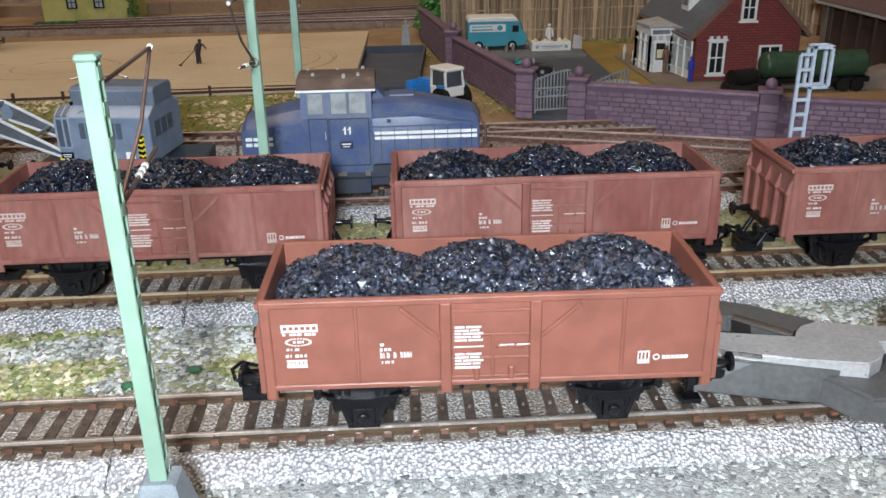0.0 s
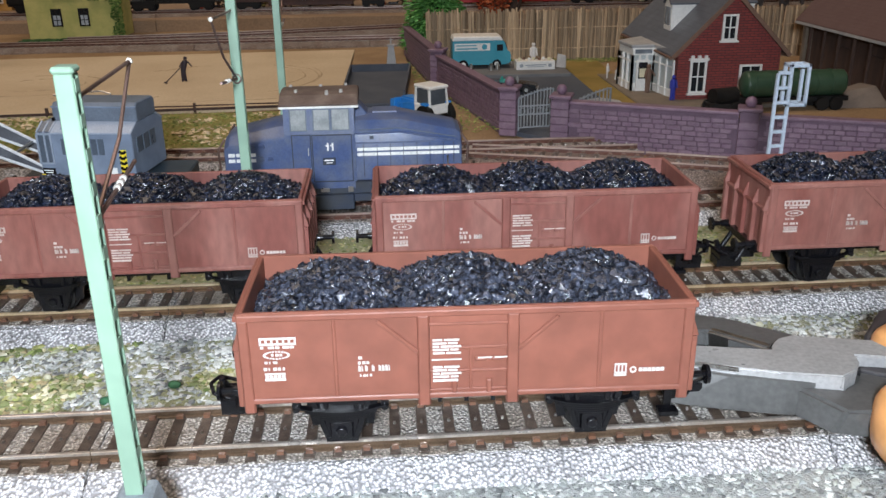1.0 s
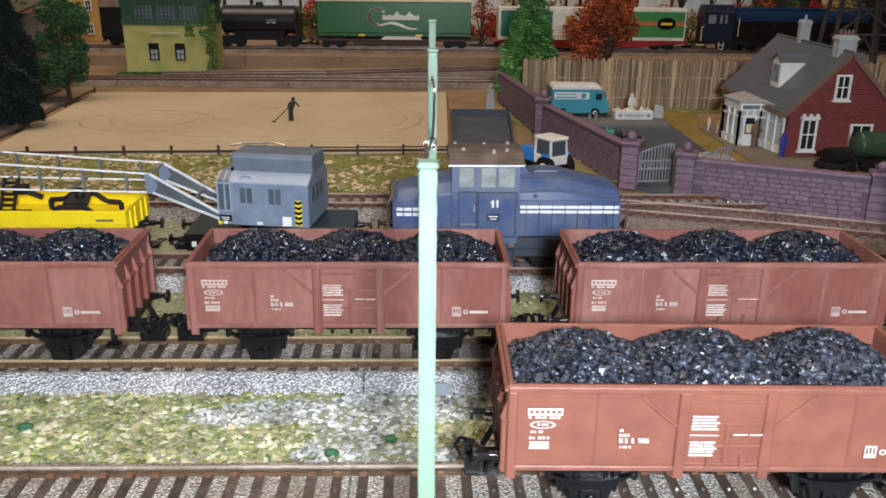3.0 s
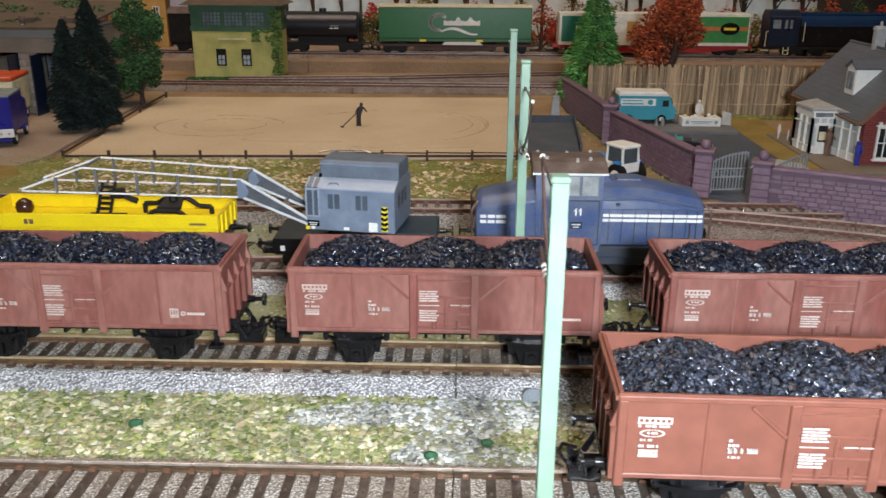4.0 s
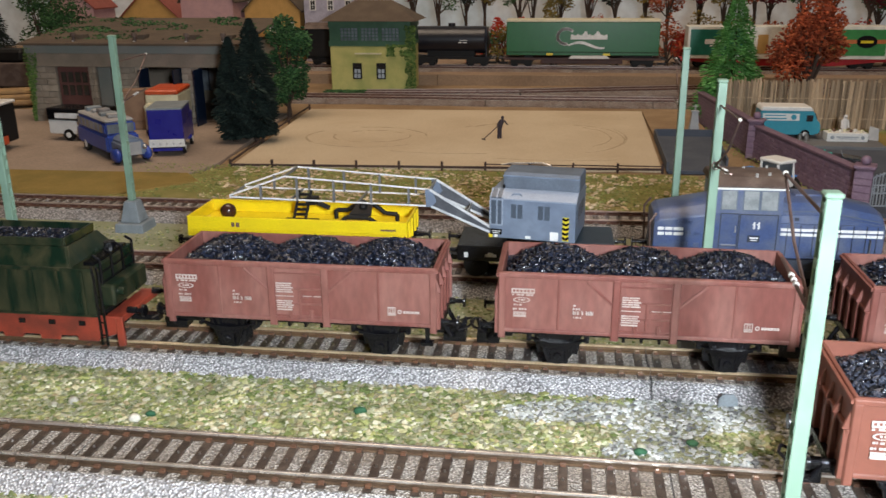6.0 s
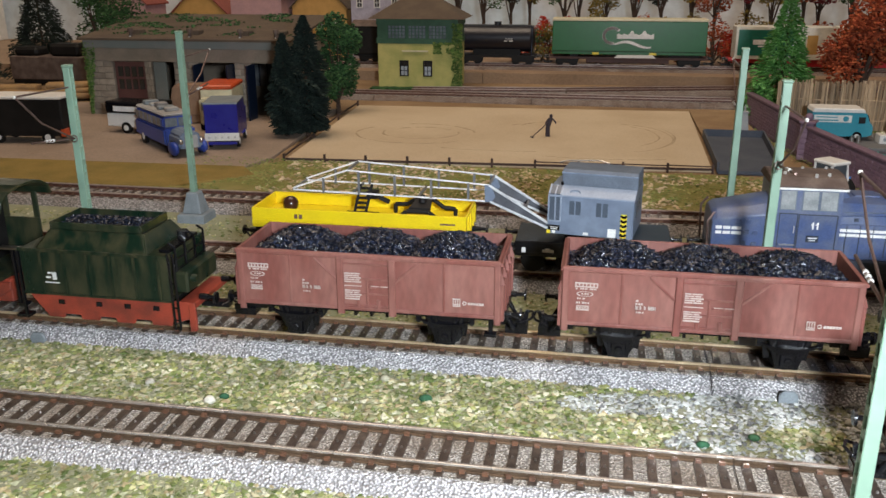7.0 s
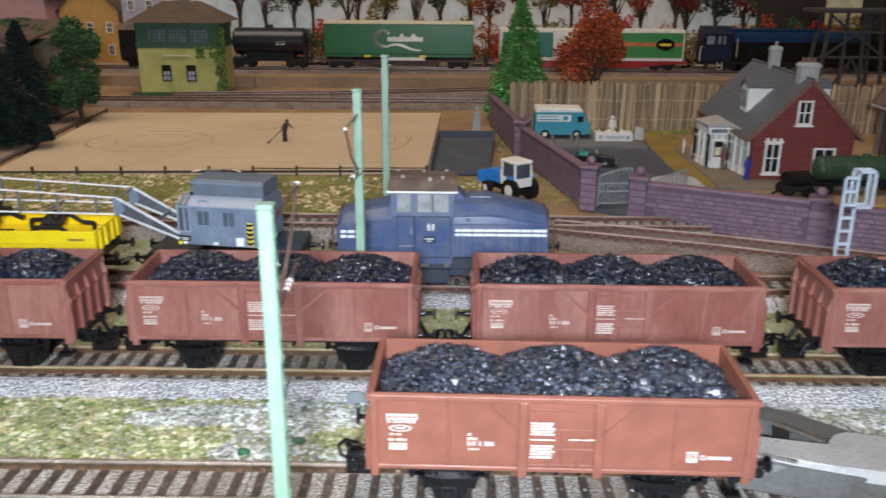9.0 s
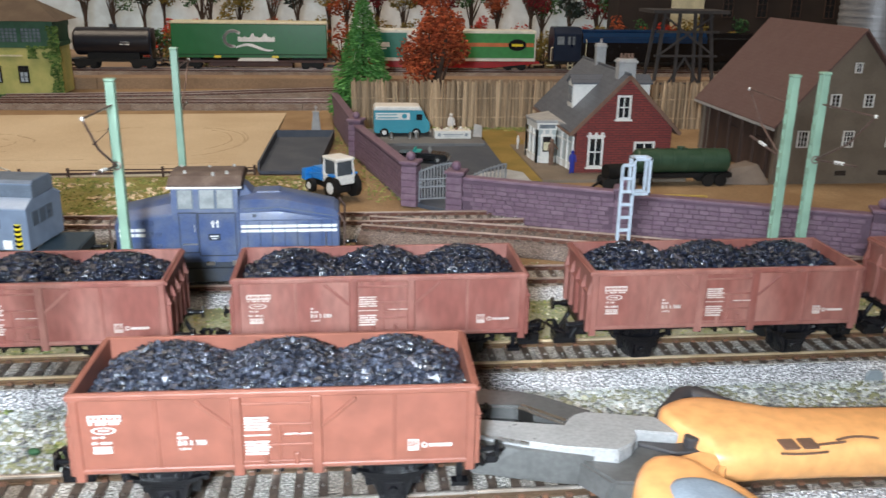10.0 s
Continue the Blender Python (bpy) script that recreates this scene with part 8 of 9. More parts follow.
part("bonnet", Geo().prism([(-0.0075, 0.0050), (0.0075, 0.0050), (0.0070, 0.0125), (0.0030, 0.0155), (-0.0030, 0.0155), (-0.0070, 0.0125)], "x", 0.0110, 0.0310), CRANE_GREY, t, "rounded blue-grey bonnet", bevel=0.0012, segments=2)
part("grille", Geo().box(0.0308, 0.0316, -0.0040, 0.0040, 0.0055, 0.0130), STONE, t)
for y in (-0.0090, 0.0090):
    part("mudguard", Geo().ball((0.0245, y, 0.0050), 0.0055, 12, 8, (1.3, 0.5, 0.8)), COACH_BLUE, t, smooth=60)
    part("headlight", Geo().ball((0.0310, y * 0.7, 0.0095), 0.0015, 8, 6), STEEL, t, smooth=60)
wheels(t, (-0.0280, 0.0240), 0.0098, 0.0048)

t = thing("box_lorry", "deep blue box lorry with a white tail board", "lorry", pose(-0.4160, 0.6120, 0.0006, 0, 0, 105))
part("cargo_box", Geo().box(-0.0160, 0.0220, -0.0130, 0.0130, 0.0100, 0.0360), TRUCK_BLUE, t, bevel=0.0006)
part("cargo_roof", Geo().box(-0.0162, 0.0222, -0.0132, 0.0132, 0.0355, 0.0368), MAST_BASE, t, "grey roof")
part("tail_board", Geo().box(-0.0172, -0.0158, -0.0134, 0.0134, 0.0070, 0.0130), WHITE_TRIM, t, "white tail board with small lamps", bevel=0.0003)
g = Geo()
for y in (-0.0100, -0.0050, 0.0, 0.0050, 0.0100):
    g.tube((-0.0176, y, 0.0098), (-0.0172, y, 0.0098), 0.0008, n=8)
part("tail_lamps", g, STEEL, t)
part("bumper", Geo().box(-0.0170, -0.0156, -0.0110, 0.0110, 0.0040, 0.0062), TRUCK_BLUE, t)
part("cab", Geo().box(0.0240, 0.0380, -0.0120, 0.0120, 0.0050, 0.0280), TRUCK_BLUE, t, bevel=0.0012, segments=2)
part("chassis", Geo().box(-0.0150, 0.0370, -0.0060, 0.0060, 0.0045, 0.0100), BLACK_MATT, t)
wheels(t, (-0.0060, 0.0300), 0.0120, 0.0046)

t = thing("box_lorry", "cream box lorry with an orange-red roof in a shed doorway", "lorry", pose(-0.4560, 0.6920, 0.0006, 0, 0, -80))
part("cargo_box", Geo().box(-0.0350, 0.0100, -0.0140, 0.0140, 0.0080, 0.0340), CREAM, t, bevel=0.0008)
part("cargo_roof", Geo().box(-0.0352, 0.0102, -0.0142, 0.0142, 0.0340, 0.0380), TRUCK_RED, t, "orange-red tarpaulin roof", bevel=0.0012)
cab = part("cab", Geo().box(0.0110, 0.0240, -0.0120, 0.0120, 0.0050, 0.0280), CREAM, t, bevel=0.0015, segments=2)
part("windscreen", Geo().box(0.0238, 0.0242, -0.0100, 0.0100, 0.0180, 0.0250), GLASS, cab)
wheels(t, (-0.0230, 0.0170), 0.0125, 0.0046)

t = thing("dark_wagon", "large sooty black van body with a white roof", "van", pose(-0.5860, 0.6050, 0.0006, 0, 0, 6))
part("body", Geo().box(-0.0330, 0.0360, -0.0130, 0.0130, 0.0060, 0.0360), BLACK_MATT, t, bevel=0.0008)
part("roof", Geo().box(-0.0340, 0.0370, -0.0140, 0.0140, 0.0360, 0.0385), WHITE_TRIM, t, "white roof", bevel=0.0008)
part("red_corner", Geo().box(0.0340, 0.0375, -0.0134, -0.0060, 0.0060, 0.0120), TRUCK_RED, t)
wheels(t, (-0.0200, 0.0220), 0.0130, 0.0052)

TARPAULIN = material("tan_tarpaulin", (0.26, 0.16, 0.10), (0.20, 0.12, 0.075), rough=0.85, s1=60, bump=0.4)
t = thing("covered_load", "tan tarpaulin over a load in a shed doorway", "covered load", pose(-0.4920, 0.7120, 0.0006, 0, 0, 8))
part("tarpaulin", Geo().hexa([(-0.020, -0.014, 0), (0.020, -0.014, 0), (0.020, 0.014, 0), (-0.020, 0.014, 0), (-0.0145, -0.010, 0.034), (0.0155, -0.010, 0.035), (0.0155, 0.010, 0.035), (-0.0145, 0.010, 0.034)]), TARPAULIN, t, bevel=0.0015, segments=2)
part("rope", Geo().bar((-0.0188, -0.0136, 0.008), (0.0188, -0.0136, 0.008), 0.0006, 0.0006), FIG_BROWN, t)

# ---- signal box ----
t = thing("signal_box", "mossy yellow signal box with a glazed green upper floor", "signal box", pose(-0.3790, 0.9620, 0))
BX, BY = 0.0935, 0.055
w = part("lower_wall", Geo().box(0, BX, 0, BY, 0, 0.0510), SIGNAL_YELLOW, t, bevel=0.0005)
part("upper_wall", Geo().box(-0.0010, BX + 0.001, -0.0010, BY + 0.001, 0.0510, 0.0565).box(-0.0010, BX + 0.001, -0.0010, BY + 0.001, 0.0715, 0.0790).box(0, 0.012, 0, BY, 0.0565, 0.0715).box(BX - 0.012, BX, 0, BY, 0.0565, 0.0715).box(0.012, BX - 0.012, BY - 0.002, BY, 0.0565, 0.0715), GREEN_FRAME, t, "weathered green upper storey")
for x0 in (0.0125, 0.0365, 0.0605):
    p = part("long_window", Geo().box(x0, x0 + 0.0205, 0.0010, 0.0018, 0.0565, 0.0715), GLASS, t, "pale many-paned window")
    g = Geo()
    for i in range(6):
        g.box(x0 + i * 0.0041 - 0.0004, x0 + i * 0.0041 + 0.0004, 0.0002, 0.0010, 0.0565, 0.0715)
    for z in (0.0565, 0.0602, 0.0640, 0.0677, 0.0711):
        g.box(x0, x0 + 0.0205, 0.0002, 0.0010, z, z + 0.0006)
    g.box(x0 - 0.0022, x0, -0.0008, 0.0015, 0.0560, 0.0720).box(x0 + 0.0205, x0 + 0.0218, -0.0008, 0.0015, 0.0560, 0.0720)
    part("glazing_bar", g, GREEN_FRAME, p)
for x0 in (0.0270, 0.0550):
    house_window(w, x0, x0 + 0.0085, 0.0150, 0.0310, bars=2, rows=3, sill=False, mat=BLACK_MATT)
    part("blind", Geo().box(x0 + 0.0006, x0 + 0.0080, -0.0006, -0.0003, 0.0150, 0.0260), BAY_PALE, w)
part("ledge", Geo().box(0.0290, 0.0600, -0.0020, 0.0005, 0.0420, 0.0436), CREAM, w)
part("roof", Geo().add([(-0.009, -0.009, 0.0790), (BX + 0.009, -0.009, 0.0790), (BX + 0.009, BY + 0.009, 0.0790), (-0.009, BY + 0.009, 0.0790), (0.025, BY / 2, 0.1010), (BX - 0.025, BY / 2, 0.1010)], [(3, 2, 1, 0), (0, 1, 5, 4), (1, 2, 5), (2, 3, 4, 5), (3, 0, 4)]), BROWN_ROOF, t, "brown hipped roof")
k = 3200
sx, sz = r2.uniform(0.066, 0.100, k), r2.uniform(0, 0.080, k)
keep = np.array([a > 0.0885 + 0.006 * noise.noise(Vector((a * 90, b * 90, 4))) or (0.040 < b < 0.053 and noise.noise(Vector((a * 120, b * 160, 0))) > 0.02 - (a - 0.066) * 9) for a, b in zip(sx, sz)]) & (sz < 0.074)
v, f = chips(r2, np.stack([sx[keep] - 0.379, 0.9610 - r2.uniform(0, 0.003, keep.sum()), sz[keep]], 1), 0.0012, 0.0036)
me = fast_mesh("ivy", v, f)
me.materials.append(LEAF_IVY)
tagged(new("ivy", me), "green ivy covering a signal box corner", "ivy", kind="stuff")
cover("bushes_foot", 900, -0.385, -0.275, 0.948, 0.962, 0.002, 0.006, LEAF_MID, "low weeds at a signal box's foot", z=0.0)

# ---- trees ----
def conifer(x, y, height, radius, mat, label, z=0.0, count=2600, seed=1, full=False):
    """Drooping needle sprays in whorls round a tapered trunk."""
    r = np.random.default_rng(seed)
    t = thing("conifer", label, "tree", pose(x, y, z), "trees")
    part("trunk", Geo().tube((0, 0, -0.002), (0, 0, height * 0.97), 0.0022, 0.0004, n=7), BARK, t)
    h = r.beta(1.0, 1.1 if full else 1.5, count)
    a = r.uniform(0, 2 * np.pi, count)
    lobes = 1 + (0.30 if full else 0.16) * np.sin(a * 5 + h * 31) + (0.18 if full else 0.10) * np.sin(a * 3 + h * 9 + 1.3)
    rad = radius * (np.minimum(1, (1 - h) * 1.7) ** 0.75 * np.minimum(1, 0.65 + h * 2.0) * 0.78 if full else (1 - h) ** 0.85) * lobes * r.uniform(0.55, 1.0, count) + 0.0006
    zc = height * (0.05 + 0.95 * h)
    ln, wd = 0.0050 * (0.55 + 0.75 * (1 - h)), 0.0013
    out = np.stack([np.cos(a), np.sin(a), -0.45 + 0.5 * h], 1)
    out /= np.linalg.norm(out, axis=1)[:, None]
    sidev = np.stack([-np.sin(a), np.cos(a), np.zeros(count)], 1)
    c = np.stack([np.cos(a) * rad, np.sin(a) * rad, zc], 1)
    up = np.cross(sidev, out) * 0.0005
    p0, p1, p2, p3 = c - out * ln[:, None] * 0.5, c + sidev * wd, c + out * ln[:, None] * 0.5, c - sidev * wd
    v = np.stack([p0, p1, p2, p3, c + up * 2], 1).reshape(-1, 3)
    f = []
    for i in range(count):
        k = 5 * i
        f += [(k, k + 1, k + 4), (k + 1, k + 2, k + 4), (k + 2, k + 3, k + 4), (k + 3, k, k + 4)]
    me = fast_mesh("crown", v, f)
    me.materials.append(mat)
    part("crown", me, mat, t)
    return t


def leafy(x, y, height, radius, mat, label, z=0.0, trunk=0.35, count=1500, seed=1, name="tree", size=(0.0020, 0.0042), lobes=9):
    """A branching tree: limbs carry uneven clumps of small leaves, with gaps between."""
    r = np.random.default_rng(seed)
    t = thing(name, label, "tree", pose(x, y, z), "trees")
    g = Geo().tube((0, 0, -0.002), (0, 0, height * trunk), radius * 0.10, radius * 0.07, n=7)
    centres = []
    for i in range(lobes):
        a = 2 * math.pi * i / lobes + r.uniform(-0.3, 0.3)
        q = r.uniform(0.30, 0.85)
        zc = height * (trunk + (1 - trunk) * r.uniform(0.12, 0.85))
        rr = radius * q * (1.15 - 0.6 * (zc / height))
        c = (rr * math.cos(a), rr * math.sin(a), zc)
        g.tube((0, 0, height * trunk * r.uniform(0.6, 1.0)), c, radius * 0.045, radius * 0.015, n=5)
        centres.append(c)
    centres.append((0, 0, height * 0.90))
    part("trunk", g, BARK, t, "dark trunk and limbs")
    w = np.array(centres)[r.integers(0, len(centres), count)]
    d = r.normal(size=(count, 3))
    d /= np.linalg.norm(d, axis=1)[:, None]
    p = w + d * (radius * 0.42 * r.uniform(0.5, 1.0, (count, 1)))
    v, f = chips(r, p, *size, flat=0.7)
    me = fast_mesh("crown", v, f)
    me.materials.append(mat)
    part("crown", me, mat, t)
    return t


conifer(0.0415, 0.8050, 0.1190, 0.0330, LEAF_GREEN, "bright green model conifer behind a reed fence", count=6000, seed=2)
leafy(0.1130, 0.8280, 0.1080, 0.0400, LEAF_RED, "rust-red autumn tree behind a reed fence", trunk=0.24, count=4200, seed=3, lobes=13, size=(0.0018, 0.0048))
conifer(-0.3640, 0.6640, 0.1000, 0.0205, LEAF_DARK, "dark green cypress beside an engine shed", count=6500, seed=5, full=True)
conifer(-0.3800, 0.6560, 0.0860, 0.0150, LEAF_DARK, "dark green cypress beside an engine shed", count=4500, seed=8, full=True)
leafy(-0.3760, 0.7900, 0.0960, 0.0270, LEAF_MID, "bushy green tree at an arena's corner", trunk=0.12, count=5200, seed=6, lobes=18)

# ---- tracks behind the arena ----
for k in range(-4, 2):
    track_section(pose(-0.02 + SECTION * k, 0.8950, 0.0), bed=ROADBED_OLD, rail=NICKEL_FAR, side=SIDING_SIDE, singles=False, label="weathered model railway track with brown ballast")
for p, q in (((-0.330, 0.925), (-0.160, 0.943)), ((-0.160, 0.943), (0.020, 0.985)), ((0.020, 0.985), (0.30, 1.015))):
    d = Vector(q) - Vector(p)
    track_section(pose(p[0], p[1], 0.0004, 0, 0, math.degrees(math.atan2(d.y, d.x))), length=d.length, bed=ROADBED_OLD, rail=NICKEL_FAR, side=SIDING_SIDE, singles=False, label="weathered model railway track with brown ballast")
LEDGE = material("ledge_brown", (0.30, 0.205, 0.13), (0.24, 0.16, 0.10), rough=0.85, s1=18, s2=500, bump=0.3)
sheet("raised_ledge", [(-0.265, 1.035), (1.25, 1.035), (1.25, 1.40), (-0.265, 1.40)], 0.0110, LEDGE, "raised brown ledge carrying the rear line", thick=0.014)
sheet("rear_ledge", [(-1.4, 1.035), (-0.2655, 1.035), (-0.2655, 1.40), (-1.4, 1.40)], 0.0105, LEDGE, "raised brown ledge carrying the rear line", thick=0.0135)
BACK_Y, BZ = 1.083, 0.0110
for k in range(-4, 5):
    track_section(pose(-0.1 + SECTION * k, BACK_Y, BZ), bed=ROADBED_OLD, rail=NICKEL_FAR, side=SIDING_SIDE, singles=False, label="weathered model railway track with brown ballast")
DR = BZ + RT


def bogie(t, x, r=0.0046):
    part("bogie", Geo().prism([(x - 0.014, 0.0085), (x + 0.014, 0.0085), (x + 0.011, 0.0035), (x - 0.011, 0.0035)], "y", -0.0128, -0.0112).prism([(x - 0.014, 0.0085), (x + 0.014, 0.0085), (x + 0.011, 0.0035), (x - 0.011, 0.0035)], "y", 0.0112, 0.0128).box(x - 0.004, x + 0.004, -0.0112, 0.0112, 0.0050, 0.0080), BLACK_MATT, t, "black bogie")
    for xx in (x - 0.0085, x + 0.0085):
        for s in (-1, 1):
            part("wheel", wheel_geo(xx, s, r), BLACK_MATT, t, smooth=30)


# curtain-sided trailer on a flat wagon
BROWN_FRAME = material("brown_wagon_frame", (0.075, 0.035, 0.028), (0.10, 0.05, 0.04), rough=0.6)
t = thing("container_wagon", "brown flat wagon carrying a dark green trailer with a white emblem", "railway wagon", pose(-0.0905, BACK_Y, DR), "rear goods train")
part("wagon_frame", Geo().box(-0.0960, 0.0960, -0.0130, 0.0130, 0.0085, 0.0115).box(-0.0500, 0.0500, -0.0120, 0.0120, 0.0040, 0.0085), BROWN_FRAME, t, bevel=0.0004)
body = part("trailer_body", Geo().box(-0.0925, 0.0925, -0.0165, 0.0165, 0.0145, 0.0545), CONTAINER_GREEN, t, "glossy dark green trailer box", bevel=0.0006)
part("roof_edge", Geo().box(-0.0930, 0.0930, -0.0170, 0.0170, 0.0545, 0.0572), CREAM, t, "cream roof edge", bevel=0.0004)
part("lower_rail", Geo().box(-0.0925, 0.0925, -0.0169, -0.0164, 0.0180, 0.0190), LEAF_MID, body)
g = Geo()                       # emblem: a hooked stroke, joined waves and a swash, all one piece
hook = [(-0.0195 + 0.0105 * math.cos(u), 0.0372 + 0.0092 * math.sin(u)) for u in [0.7 + k * 0.34 for k in range(13)]]
for p, q in zip(hook, hook[1:]):
    g.bar((p[0], -0.0167, p[1]), (q[0], -0.0167, q[1]), 0.0034, 0.0005, up=(0, 1, 0))
    g.tube((q[0], -0.01695, q[1]), (q[0], -0.01645, q[1]), 0.0017, n=8)
crest = [(-0.0140 + 0.0021 * k, 0.0392 + (0.0042 if k in (8, 9, 15, 16) else 0.0009 * math.sin(k * 1.9))) for k in range(22)]
g.prism([(-0.0140, 0.0338)] + [(0.0301, 0.0338)] + crest[::-1], "y", -0.01695, -0.01645)
for i in range(12):
    u, w = i / 12, (i + 1) / 12
    g.bar((-0.0165 + 0.044 * u, -0.0167, 0.0268 + 0.0034 * math.sin(u * 5.2)), (-0.0165 + 0.044 * w, -0.0167, 0.0268 + 0.0034 * math.sin(w * 5.2)), 0.0014 + 0.0020 * math.sin(w * 3.0), 0.0005, up=(0, 1, 0))
part("emblem", g, WHITE, body, "plain white emblem shape")
for x in (-0.0430, 0.0260):
    part("reflector", Geo().box(x, x + 0.0080, -0.0170, -0.0164, 0.0145, 0.0172), HAZARD, body, "small yellow panel")
part("pallet_box", Geo().prism([(-0.0120, 0.0145), (0.0300, 0.0145), (0.0340, 0.0108), (-0.0160, 0.0108)], "y", -0.0172, -0.0150), WHITE_TRIM, t, "white side locker")
part("landing_gear", Geo().box(-0.0700, -0.0600, -0.0120, 0.0120, 0.0115, 0.0145).box(0.0500, 0.0860, -0.0120, 0.0120, 0.0115, 0.0145), BLACK_MATT, t)
bogie(t, -0.0740)
bogie(t, 0.0740)
for x in (-0.0960, 0.0960):
    buffers(t, x, 0.0100)

t = thing("container_wagon", "red flat wagon carrying two white and green containers", "railway wagon", pose(0.1490, BACK_Y, DR), "rear goods train")
part("wagon_frame", Geo().prism([(-0.1200, 0.0115), (0.1200, 0.0115), (0.1200, 0.0085), (0.1050, 0.0080), (0.0600, 0.0035), (-0.0600, 0.0035), (-0.1050, 0.0080), (-0.1200, 0.0085)], "y", -0.0130, 0.0130), DECK_RED, t, "bright red deck frame", bevel=0.0004)
for x0, x1, panel in ((-0.1140, -0.0030, CONTAINER_TEAL), (0.0020, 0.1140, CONTAINER_LIGHT)):
    c = part("container", Geo().box(x0, x1, -0.0160, 0.0160, 0.0118, 0.0495), CONTAINER_WHITE, t, "white-edged container", bevel=0.0006)
    part("side_panel", Geo().box(x0 + 0.003, (x0 + x1) / 2 + (0.010 if panel is CONTAINER_TEAL else x1 / 2 - 0.003), -0.0164, -0.0159, 0.0160, 0.0460), panel, c, "green side panel")
    if panel is CONTAINER_TEAL:
        part("emblem", Geo().box(x0 + 0.020, x0 + 0.044, -0.0168, -0.0164, 0.0290, 0.0345).box(x0 + 0.026, x0 + 0.040, -0.0168, -0.0164, 0.0262, 0.0278), WHITE, c, "plain white emblem shape")
        part("badge", Geo().box(x1 - 0.030, x1 - 0.018, -0.0164, -0.0159, 0.0180, 0.0400), APRICOT, c, "orange-yellow badge shape")
    else:
        part("stripe", Geo().box(x0 + 0.003, x1 - 0.003, -0.0167, -0.0164, 0.0300, 0.0345), ORANGE_STRIPE, c, "salmon stripe")
        g = Geo().tube((x1 - 0.024, -0.0171, 0.0322), (x1 - 0.024, -0.0167, 0.0322), 0.0115, n=24)
        g.v = [(x1 - 0.024 + (a - x1 + 0.024), b, 0.0322 + (c2 - 0.0322) * 0.62) for a, b, c2 in g.v]
        part("emblem", g, BLACK, c, "plain dark oval emblem")
        part("emblem_shape", Geo().box(x1 - 0.031, x1 - 0.017, -0.0174, -0.0171, 0.0305, 0.0335), HAZARD, c)
bogie(t, -0.0900)
bogie(t, 0.0900)
for x in (-0.1200, 0.1200):
    buffers(t, x, 0.0100)

t = thing("tank_wagon", "black tank wagon with small white prints", "railway wagon", pose(-0.2530, BACK_Y, DR), "rear goods train")
part("barrel", Geo().tube((-0.0420, 0, 0.0320), (0.0420, 0, 0.0320), 0.0165, n=28).ball((0.0420, 0, 0.0320), 0.0165, 24, 10, (0.35, 1, 1)).ball((-0.0420, 0, 0.0320), 0.0165, 24, 10, (0.35, 1, 1)), TANK_BLACK, t, smooth=40)
part("end_plate", Geo().box(0.0440, 0.0452, -0.0140, 0.0140, 0.0115, 0.0470), NAVY, t, "blue end plate")
part("print", Geo().box(0.0100, 0.0140, -0.0168, -0.0164, 0.0290, 0.0300).box(0.0160, 0.0210, -0.0168, -0.0164, 0.0290, 0.0300).box(0.0110, 0.0210, -0.0168, -0.0164, 0.0320, 0.0324), WHITE, t)
part("frame", Geo().box(-0.0500, 0.0500, -0.0130, 0.0130, 0.0085, 0.0118).box(-0.030, 0.030, -0.010, 0.010, 0.0118, 0.0190), BLACK_MATT, t)
part("dome", Geo().tube((0, 0, 0.0480), (0, 0, 0.0520), 0.0045, n=14), TANK_BLACK, t, smooth=40)
bogie(t, -0.0330)
bogie(t, 0.0330)
for x in (-0.0500, 0.0500):
    buffers(t, x, 0.0100)
t = thing("covered_van", "sooty black covered wagon behind a signal box", "railway wagon", pose(-0.3800, BACK_Y, DR), "rear goods train")
part("body", Geo().box(-0.0600, 0.0560, -0.0150, 0.0150, 0.0110, 0.0460), BLACK_MATT, t, bevel=0.0008)
part("roof", Geo().prism([(-0.0158, 0.0455), (0.0158, 0.0455), (0.0120, 0.0500), (0.0040, 0.0525), (-0.0040, 0.0525), (-0.0120, 0.0500)], "x", -0.0610, 0.0570), LOCO_ROOF, t)
part("frame", Geo().box(-0.0600, 0.0560, -0.0120, 0.0120, 0.0080, 0.0110), BLACK_MATT, t)
bogie(t, -0.0400)
bogie(t, 0.0360)

CASING_BLUE = material("casing_blue", (0.008, 0.030, 0.085), (0.010, 0.036, 0.095), rough=0.2, bump=0.02, spec=0.7)
t = thing("diesel_locomotive", "dark navy diesel locomotive with pale lamps and yellow steps", "locomotive", pose(0.4180, BACK_Y, DR), "rear goods train")
part("hood", Geo().prism([(-0.0150, 0.0120), (0.0150, 0.0120), (0.0150, 0.0420), (0.0090, 0.0480), (-0.0090, 0.0480), (-0.0150, 0.0420)], "x", -0.1050, 0.1400), BLACK, t, bevel=0.0008)
cab = part("cab", Geo().prism([(-0.0162, 0.0120), (0.0162, 0.0120), (0.0162, 0.0470), (0.0100, 0.0540), (-0.0100, 0.0540), (-0.0162, 0.0470)], "x", -0.1320, -0.0960), NAVY, t, "navy driver's cab", bevel=0.0010)
for x0 in (-0.1280, -0.1140, -0.1080):
    part("cab_window", Geo().box(x0, x0 + (0.009 if x0 < -0.12 else 0.003), -0.0166, -0.0160, 0.0330, 0.0430), GLASS, cab)
part("blue_casing", Geo().prism([(-0.0154, 0.0345), (0.0154, 0.0345), (0.0154, 0.0425), (0.0094, 0.0486), (-0.0094, 0.0486), (-0.0154, 0.0425)], "x", -0.0955, 0.0700), CASING_BLUE, t, "glossy dark blue upper casing", bevel=0.0012, segments=2)
